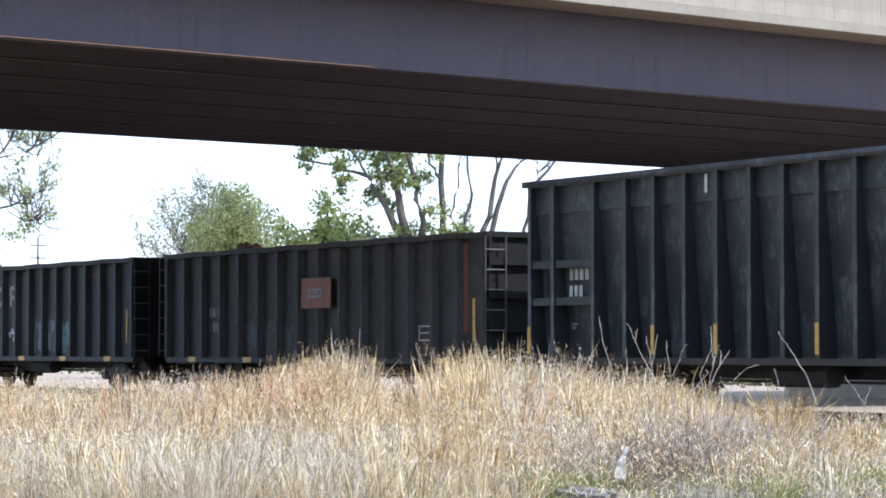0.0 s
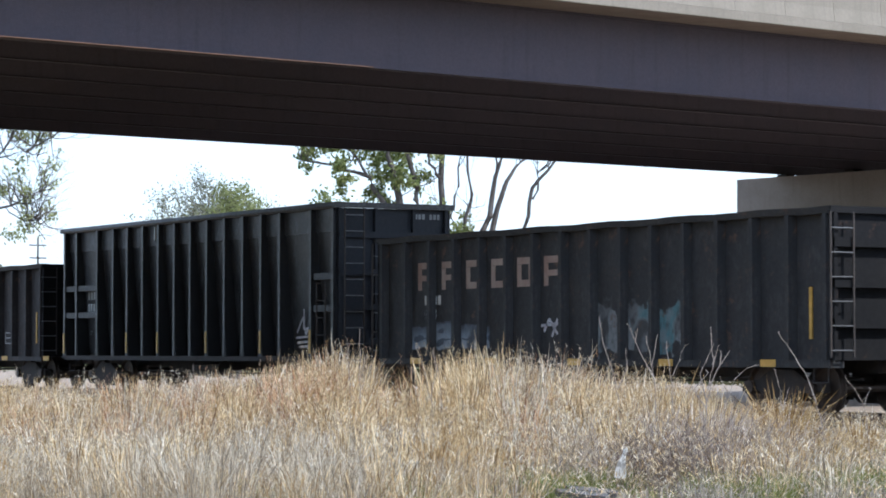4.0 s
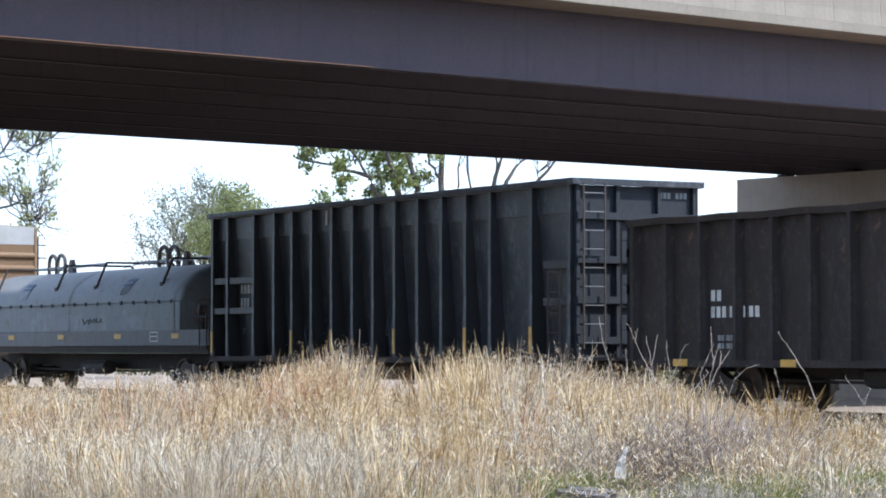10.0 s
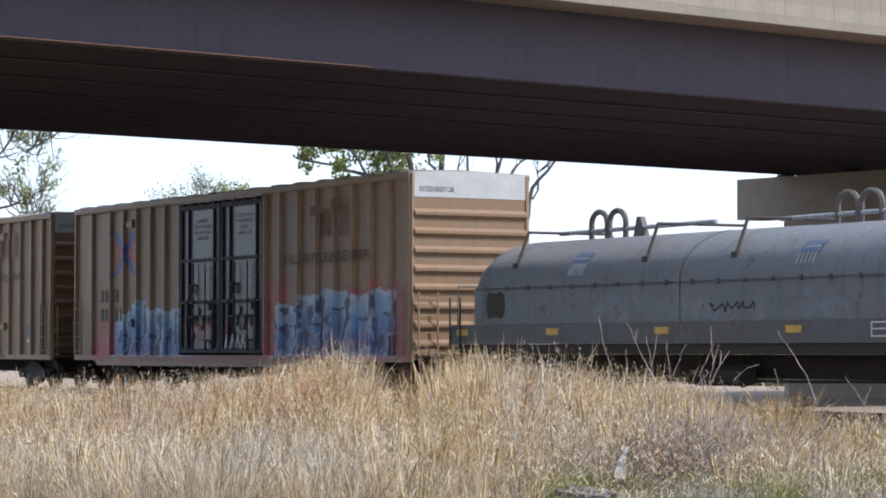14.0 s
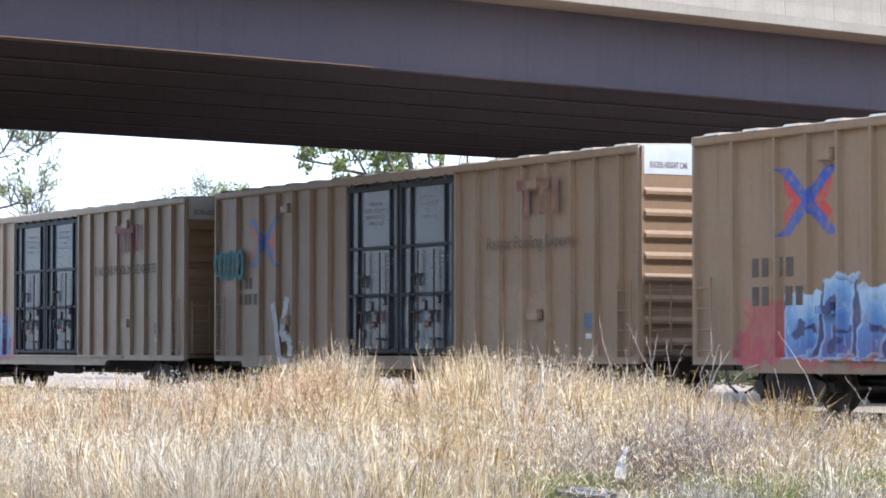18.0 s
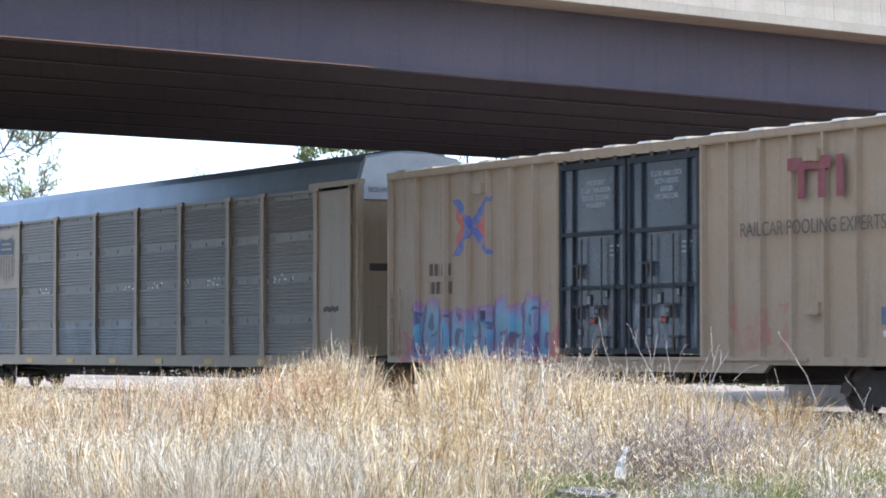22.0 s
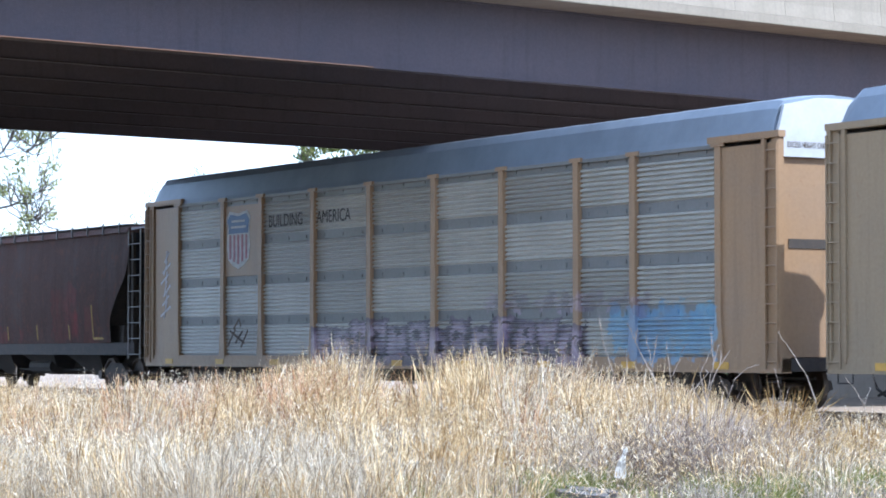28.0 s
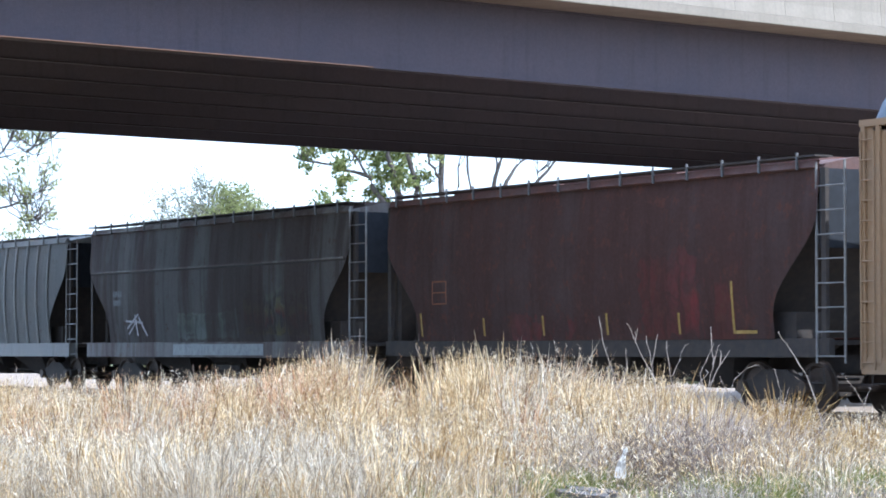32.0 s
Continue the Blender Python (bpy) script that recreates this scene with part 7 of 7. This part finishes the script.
        if i in (2, 3, 4):
            box(bm, xa + 0.165, xa + 0.6, -1.388, -1.382, 2.42, 2.56)
        else:
            box(bm, xa + 0.165, xa + 0.5, -1.388, -1.382, 2.62, 2.74)
        if i in (2, 4):
            box(bm, xa + 0.44, xa + 0.6, -1.388, -1.382, 2.565, 2.875)
        part("letter_block", bm, worn, car)
    stencil(car, -79.9 - m, 2.1, 0.2, -1.385, [(0.5, 0.5, 0, 0.6, 0.6), (0, 0, 0, 0.6, 0.6)], M_WHITE)
    bm = bmesh.new()
    for a, b, c_, d in ((-75.1, 1.5, -74.9, 1.75), (-74.9, 1.75, -74.6, 1.45), (-75.2, 1.62, -74.5, 1.66), (-74.8, 1.4, -74.6, 1.75)):
        slash(bm, a - m, b, c_ - m, d, 0.06, -1.384)
    spray(bm, car, M_SPRAY)
    # tall gondola with a white tag
    f, r = -83.85, -100.0
    m = (f + r) / 2
    car, L = tall_gondola(f, r, (0.036, 0.036, 0.037), (0.068, 0.062, 0.055), "tall black gondola car with dusty sides and a white tag")
    bm = bmesh.new()
    for a, b, c_, d in ((-86.2, 1.55, -85.9, 1.9), (-85.9, 1.9, -85.75, 1.5), (-85.75, 1.5, -85.4, 1.85), (-86.25, 1.42, -85.3, 1.46), (-86.2, 1.3, -85.4, 1.34), (-85.8, 1.6, -85.3, 1.75), (-85.6, 1.8, -85.3, 1.5), (-86.1, 1.2, -85.45, 1.23), (-85.85, 1.6, -85.85, 2.1)):
        slash(bm, a - m, b, c_ - m, d, 0.055, -1.26)
    spray(bm, car, M_SPRAY, "white sprayed tag")
    # low brown gondola
    f, r = -101.75, -116.05
    m = (f + r) / 2
    car, L = low_gondola(f, r, (0.026, 0.017, 0.014), (0.040, 0.028, 0.024), "low dark brown gondola car with small white stencils", 13)
    stencil(car, -113.6 - m, 2.02, 0.2, -1.385, [(0.6, 0.6), (0.55, 0.55, 0.55, 0, 0.6, 0.55, 0.55, 0, 0.6, 0.6)], M_WHITE)
    stencil(car, -113.4 - m, 1.3, 0.1, -1.385, [(0.9, 0.6, 0, 0, 0.9, 0.6), (0.9, 0.6, 0, 0, 0.9, 0.6)], M_FADED)
    plate_box(car, -104.92 - m, 1.32, 0.48, 0.33, -1.385, M_WHITE)
    # tall black gondola
    f, r = -118.1, -134.55
    m = (f + r) / 2
    car, L = tall_gondola(f, r, (0.025, 0.030, 0.039), (0.052, 0.055, 0.060), "tall blue-black gondola car with yellow reflectors and chalky letters")
    bm = bmesh.new()
    for k, strokes in enumerate((((0.3, 0.55, 0.05, 0.45), (0.05, 0.45, 0.05, 0.12), (0.05, 0.12, 0.3, 0.02)), ((0.0, 0.0, 0.15, 0.6), (0.15, 0.6, 0.32, 0.0), (0.06, 0.25, 0.26, 0.25)), ((0.05, 0.0, 0.05, 0.6), (0.05, 0.6, 0.3, 0.6), (0.05, 0.3, 0.25, 0.3), (0.05, 0.0, 0.3, 0.0)), ((0.05, 0.65, 0.05, 0.0), (0.05, 0.0, 0.3, 0.08)), ((0.05, 0.65, 0.05, 0.0), (0.05, 0.0, 0.3, 0.08)), ((0.0, 0.0, 0.17, 0.6), (0.17, 0.6, 0.34, 0.0), (0.06, 0.25, 0.28, 0.25)))):
        for xa, za, xb, zc in strokes:
            slash(bm, -131.35 + 1.02 * k + xa - m, 1.22 + za, -131.35 + 1.02 * k + xb - m, 1.22 + zc, 0.035, -1.21)
    spray(bm, car, plain("pale_blue_chalk", (0.16, 0.20, 0.27), 0.9), "pale blue chalk strokes between the ribs")
    # coil car
    low = ("truck", "coupler", "stirrup_step", "center_sill", "air_reservoir", "brake_pipe", "air_hose")
    coil, L = coil_car(-134.75, -152.25, "grey coil steel car with a long arched hood and lifting frames")
    bm = bmesh.new()
    rng = np.random.default_rng(6)
    pts = [(0.6 + 0.08 * i + 0.06 * rng.normal(), 1.80 + 0.09 * math.sin(2.2 * i) * (0.4 + rng.random())) for i in range(17)]
    for p, q in zip(pts, pts[1:]):
        slash(bm, p[0], p[1], q[0], q[1], 0.035, -1.502)
    spray(bm, coil, M_UNDER, "black scrawled tag")
    for ob in coil.children:           # its body rides high over the trucks
        if ob.name.split(".")[0] not in low:
            ob.location.z += 0.13
    # boxcars
    tan, tan_d = (0.275, 0.176, 0.095), (0.285, 0.203, 0.128)
    blues = [(0.025, 0.03, 0.11), (0.09, 0.12, 0.30), (0.10, 0.21, 0.45), (0.19, 0.36, 0.58), (0.44, 0.56, 0.66)]
    f, r = -154.0, -172.9
    m = (f + r) / 2
    reds = [(0.30, 0.04, 0.05), (0.45, 0.06, 0.06), (0.36, 0.05, 0.10), (0.50, 0.12, 0.10)]
    tags = ((-171.6 - m, -154.6 - m, 0.85, 1.35, reds, 1.2, 0.6), (-171.4 - m, -169.6 - m, 0.9, 2.0, reds, 1.0, 0.6), (-161.2 - m, -160.0 - m, 1.0, 2.8, reds, 1.0, 0.6), (-157.5 - m, -154.2 - m, 0.9, 2.6, reds, 1.0, 0.55),
            (-170.3 - m, -164.9 - m, 0.95, 2.45, blues, 1.5, 0.95), (-160.7 - m, -154.7 - m, 0.95, 2.5, blues, 1.25, 0.95))
    dk = (0.022, 0.027, 0.036)
    car, L = boxcar(f, r, tan, tan_d, "tan double plug door boxcar with big blue graffiti", dk, tags,
                    ((-166.0 - m, -163.0 - m, 1.0, 1.9, [(0.3, 0.1, 0.12), (0.10, 0.22, 0.48), (0.03, 0.03, 0.04), (0.36, 0.06, 0.06)], 1.6, 0.7),), (-169.6 - m, 3.72, 0.95))
    owner_mark(car, -157.75 - m, 3.75, M_OLDMAROON)
    text(car, "RAILCAR POOLING EXPERTS", 0.36, -160.0 - m, -1.556, 3.15, 0, M_OLDPRINT, 0.92)
    stencil(car, -171.2 - m, 2.42, 0.34, -1.454, [(0.55, 0.55, 0, 0.6, 0.6), (0.55, 0.55, 0.55, 0, 0.55, 0.55)], M_DARKPRINT)
    bm = bmesh.new()
    for i in range(4):
        slash(bm, -163.3 + 0.3 * i - m, 1.1, -163.15 + 0.3 * i - m, 1.5, 0.09, -1.52)
        slash(bm, -163.15 + 0.3 * i - m, 1.5, -163.0 + 0.3 * i - m, 1.1, 0.07, -1.521)
    spray(bm, car, M_SPRAY)
    f, r = -174.65, -193.3
    m = (f + r) / 2
    car, L = boxcar(f, r, (0.245, 0.155, 0.082), (0.26, 0.182, 0.112), "tan double plug door boxcar with teal and white tags", dk,
                    ((-180.8 - m, -177.8 - m, 1.3, 2.4, [(0.22, 0.16, 0.12), (0.33, 0.22, 0.12), (0.36, 0.24, 0.13), (0.30, 0.2, 0.12)], 0.9, 0.5),),
                    ((-186.2 - m, -181.6 - m, 1.1, 2.1, [(0.10, 0.1, 0.12), (0.05, 0.06, 0.07), (0.03, 0.03, 0.04), (0.25, 0.08, 0.06), (0.2, 0.25, 0.27)], 2.4, 0.6),), (-190.7 - m, 3.72, 0.95))
    owner_mark(car, -178.1 - m, 3.85, M_OLDMAROON)
    text(car, "Railcar Pooling Experts", 0.36, -180.2 - m, -1.556, 3.2, 0, M_OLDPRINT, 1.0)
    stencil(car, -192.3 - m, 2.62, 0.26, -1.454, [(0.55, 0.55, 0, 0.6, 0.6), (0.55, 0.55, 0, 0.55, 0.55, 0, 0.55, 0.55)], M_DARKPRINT)
    bm = bmesh.new()
    rng = np.random.default_rng(2)
    for i in range(6):
        x = -193.1 - m + 0.25 * i
        a = [(x + 0.16 * math.cos(t) + 0.02 * rng.normal(), 3.22 + 0.32 * math.sin(t) * (0.8 + 0.3 * (i % 2))) for t in np.linspace(0, 6.28, 8)]
        for p, q in zip(a, a[1:]):
            slash(bm, p[0], p[1], q[0], q[1], 0.12, -1.553 - 0.0005 * i)
    spray(bm, car, M_TEAL, "teal sprayed tag")
    bm = bmesh.new()
    for i in range(6):
        x = -193.1 - m + 0.25 * i
        slash(bm, x - 0.05, 3.06, x + 0.03, 3.42, 0.05, -1.5575)
        slash(bm, x - 0.1, 3.02 + 0.2 * (i % 2), x + 0.1, 3.1 + 0.2 * (i % 2), 0.045, -1.558)
    spray(bm, car, M_DARKPRINT, "dark strokes inside the teal tag")
    bm = bmesh.new()
    x = -189.75 - m
    path = [(-0.30, 2.25), (-0.12, 1.6), (0.02, 0.95), (0.30, 0.78), (0.56, 0.92), (0.62, 1.25), (0.44, 1.48), (0.14, 1.42)]
    for p, q in zip(path, path[1:]):
        slash(bm, x + p[0], p[1], x + q[0] + 0.02, q[1], 0.23, -1.554 - 0.0004 * p[0])
    slash(bm, x + 0.46, 2.38, x + 0.14, 1.45, 0.23, -1.5545)
    spray(bm, car, M_SPRAY, "white sprayed tag")
    f, r = -195.1, -213.9
    m = (f + r) / 2
    teal = [(0.03, 0.03, 0.12), (0.04, 0.14, 0.34), (0.05, 0.28, 0.40), (0.12, 0.34, 0.52), (0.30, 0.12, 0.28)]
    car, L = boxcar(f, r, (0.31, 0.22, 0.135), (0.34, 0.262, 0.18), "tan double plug door boxcar with teal graffiti at one end", dk,
                    ((-213.3 - m, -206.9 - m, 0.85, 1.5, reds, 1.2, 0.6), (-201.3 - m, -199.7 - m, 1.15, 1.9, [(0.30, 0.21, 0.13), (0.32, 0.07, 0.06), (0.31, 0.22, 0.135), (0.36, 0.10, 0.08), (0.31, 0.22, 0.135)], 3.5, 0.55), (-213.0 - m, -207.4 - m, 0.9, 2.25, teal, 2.6, 0.82)),
                    ((-206.9 - m, -202.2 - m, 1.1, 2.0, [(0.10, 0.1, 0.12), (0.05, 0.06, 0.07), (0.03, 0.03, 0.04), (0.2, 0.08, 0.06), (0.2, 0.22, 0.24)], 2.4, 0.5),), (-210.4 - m, 3.72, 0.9))
    owner_mark(car, -198.6 - m, 3.75, M_MAROON)
    text(car, "RAILCAR POOLING EXPERTS", 0.36, -200.9 - m, -1.556, 3.15, 0, M_DARKPRINT, 0.88)
    stencil(car, -212.2 - m, 2.72, 0.26, -1.454, [(0.55, 0.55, 0, 0.6, 0.6), (0, 0.55, 0.55, 0, 0.55, 0.55)], M_DARKPRINT)
    # autoracks
    f, r = -215.2, -242.65
    m = (f + r) / 2
    posts = (-240.78, -238.19, -236.13, -233.3, -230.46, -227.67, -224.9, -222.07, -220.15, -217.38)
    dark = [(0.10, 0.12, 0.14), (0.16, 0.18, 0.19), (0.22, 0.24, 0.25), (0.12, 0.14, 0.17)]
    car, L = autorack(f, r, posts, (0.30, 0.222, 0.132), (0.26, 0.195, 0.125), (0.225, 0.198, 0.162), (0.255, 0.222, 0.18), "dusty grey autorack car with tan posts", 9, (0.20, 0.177, 0.146),
                      ((-240.6 - m, -237.5 - m, 1.05, 1.9, dark, 1.4, 0.6), (-233.2 - m, -227.8 - m, 1.0, 1.9, dark, 1.2, 0.55)), 0.62, 0.035, 0.05)
    # white squares stand for daylight that shines through small perforations in the middle strip
    rng = np.random.default_rng(21)
    bm = bmesh.new()
    for xc, half, count in ((-234.4, 0.35, 5), (-228.3, 0.5, 8), (-226.6, 0.45, 7), (-225.0, 0.5, 12), (-223.2, 0.7, 10), (-220.3, 0.3, 6), (-219.2, 0.5, 11)):
        for _ in range(count):
            xx, zz = xc + half * (2 * rng.random() - 1) - m, 2.745 + 0.055 * int(3.4 * rng.random())
            box(bm, xx, xx + 0.04 + 0.05 * rng.random(), -1.447, -1.436, zz, zz + 0.032)
    tagged(part("daylight_speck", bm, plain("daylight_white", (0.88, 0.88, 0.88), 0.4), car, "white specks standing for daylight through small perforations"), kind="stuff")
    shield(car, -237.85 - m, -236.5 - m, 3.05, 4.55, -1.491, True)
    bm = bmesh.new()
    for i in range(5):
        slash(bm, -217.0 + 0.13 * i - m, 2.05 + 0.06 * (i % 2), -216.8 + 0.13 * i - m, 2.09 - 0.05 * (i % 2), 0.11, -1.502 - 0.0004 * i)
    spray(bm, car, M_DARKPRINT)
    f, r = -243.95, -271.2
    m = (f + r) / 2
    posts = (-269.25, -266.57, -264.46, -261.74, -259.01, -256.13, -253.34, -250.52, -248.55, -245.8)
    purple = [(0.014, 0.012, 0.02), (0.07, 0.058, 0.09), (0.26, 0.20, 0.28), (0.44, 0.36, 0.44), (0.09, 0.07, 0.11)]
    car, L = autorack(f, r, posts, (0.31, 0.195, 0.10), (0.26, 0.18, 0.115), (0.49, 0.475, 0.425), (0.36, 0.345, 0.305), "silver autorack car with orange-tan posts and purple graffiti", 8, (0.185, 0.188, 0.185),
                      ((-261.8 - m, -250.2 - m, 0.80, 1.82, purple, 1.7, 0.9), (-249.4 - m, -245.9 - m, 1.02, 1.95, [(0.10, 0.30, 0.52), (0.14, 0.38, 0.60), (0.10, 0.28, 0.50), (0.2, 0.44, 0.62)], 0.9, 0.6),
                       (-254.0 - m, -248.0 - m, 1.9, 2.2, purple, 3.0, 0.45)), 0.5, 0.055, 0.2)
    shield(car, -266.40 - m, -265.05 - m, 3.12, 4.58, -1.491)
    bl = plain("black_lettering", (0.04, 0.04, 0.045), 0.7)
    text(car, "BUILDING", 0.42, -264.1 - m, -1.487, 4.08, 0, bl, 0.95)
    text(car, "AMERICA", 0.42, -261.6 - m, -1.487, 4.08, 0, bl, 0.95)
    bm = bmesh.new()
    for a, b, c_, d in ((-266.3, 1.25, -265.9, 1.65), (-265.9, 1.3, -265.5, 1.6), (-266.2, 1.6, -265.4, 1.3), (-265.6, 1.2, -265.2, 1.62), (-266.0, 1.65, -265.7, 1.9), (-265.7, 1.9, -265.6, 1.7)):
        slash(bm, a - m, b, c_ - m, d, 0.06, -1.48)
    spray(bm, car, M_DARKPRINT)
    bm = bmesh.new()
    for i in range(6):
        slash(bm, -270.3 + 0.12 * (i % 3) - m, 2.0 + 0.28 * i, -269.7 - 0.1 * (i % 2) - m, 2.25 + 0.28 * i, 0.06, -1.503)
        slash(bm, -270.1 + 0.1 * (i % 2) - m, 1.95 + 0.28 * i, -269.9 - m, 2.4 + 0.26 * i, 0.05, -1.504)
    spray(bm, car, M_SPRAY)
    # covered hoppers
    f, r = -272.2, -287.85
    m = (f + r) / 2
    redtag = [(0.14, 0.05, 0.04), (0.42, 0.05, 0.05), (0.13, 0.06, 0.05), (0.36, 0.07, 0.07)]
    car, L = covered_hopper(f, r, (0.118, 0.066, 0.056), (0.155, 0.102, 0.092), (0.19, 0.075, 0.05), "rust-brown covered hopper car with red tags", 0.75,
                            ((-277.8 - m, -274.3 - m, 1.3, 2.9, redtag, 1.6, 0.6), (-283.0 - m, -279.5 - m, 1.2, 1.8, redtag, 1.4, 0.4)), False, 0, 4.28, (0.6, (0.12, 0.052, 0.04)), True)
    bm = bmesh.new()
    ochre = plain("dull_ochre", (0.40, 0.25, 0.06), 0.7)
    for x, h in ((-274.9, 0.95), (-279.0, 0.42), (-276.6, 0.4), (-281.3, 0.4), (-283.6, 0.38), (-286.2, 0.5)):
        bm = bmesh.new()
        zz = [1.42 + h * i / 4 for i in range(5)]
        yy = [-1.43 - 0.12 * math.sin(math.pi * (z - 1.2) / 3.2) for z in zz]
        prism(bm, [(y, z) for y, z in zip(yy, zz)] + [(y + 0.012, z) for y, z in zip(yy[::-1], zz[::-1])], x - m, x + 0.06 - m)
        part("yellow_strip", bm, ochre, car)
    bm = bmesh.new()
    box(bm, -274.83 - m, -274.2 - m, -1.458, -1.43, 1.42, 1.48)
    part("yellow_strip", bm, ochre, car)
    plate_box(car, -285.6 - m, 2.1, 0.6, 0.5, -1.545, plain("orange_stencil", (0.36, 0.14, 0.07), 0.8))
    f, r = -289.2, -304.7
    m = (f + r) / 2
    yel = [(0.09, 0.08, 0.075), (0.30, 0.25, 0.09), (0.12, 0.115, 0.11), (0.22, 0.07, 0.06), (0.26, 0.24, 0.12), (0.13, 0.12, 0.115), (0.24, 0.25, 0.20)]
    pale = [(0.2, 0.22, 0.2), (0.36, 0.40, 0.38), (0.26, 0.3, 0.26), (0.32, 0.36, 0.30)]
    car, L = covered_hopper(f, r, (0.20, 0.19, 0.18), (0.25, 0.235, 0.22), (0.12, 0.06, 0.042), "grey covered hopper car with rust stains and pale tags", 0.45,
                            ((-294.9 - m, -291.4 - m, 1.45, 2.75, yel, 2.6, 0.95), (-298.8 - m, -295.2 - m, 1.4, 2.2, pale, 1.3, 0.9)), True, 0, 4.28, (0.8, (0.095, 0.058, 0.046)))
    bm = bmesh.new()
    box(bm, -299.0 - m, -293.8 - m, -1.508, -1.502, 1.0, 1.28)
    part("pale_band", bm, plain("pale_grey_band", (0.40, 0.42, 0.42), 0.7), car, "pale grey band along the sill")
    stencil(car, -302.8 - m, 2.55, 0.16, -1.535, [(0.5, 0.5, 0, 0.6, 0.6), (0.5, 0.5, 0.5, 0.5)], M_FADED)
    bm = bmesh.new()
    for a, b, c_, d in ((-302.4, 1.7, -301.5, 2.2), (-302.0, 2.25, -301.7, 1.5), (-302.5, 1.9, -301.4, 1.85), (-301.7, 2.0, -301.1, 1.5), (-302.3, 1.55, -301.8, 1.9)):
        slash(bm, a + 0.5 - m, b, c_ + 0.5 - m, d, 0.05, -1.505)
    spray(bm, car, M_SPRAY)
    f, r = -306.0, -321.5
    covered_hopper(f, r, (0.26, 0.26, 0.25), (0.32, 0.30, 0.27), (0.15, 0.08, 0.05), "pale grey ribbed covered hopper car", 0.3, (), False, 16, 4.15)


def motions():
    for car, mid in CARS:
        walk(car, [(t, pose(mid + SPEED * t, TRACK_Y, 0)) for t in (0, 8, 16, 24, 32)])
    turn = math.degrees(SPEED / 0.457)
    for ws, ax in WHEELS:
        walk(ws, [(k / 15, pose(ax, 0, 0.457, 0, turn * k / 15, 0)) for k in range(481)])


terrain()
track()
overpass()
woods()
meadow()
weeds()
litter()
train()
motions()
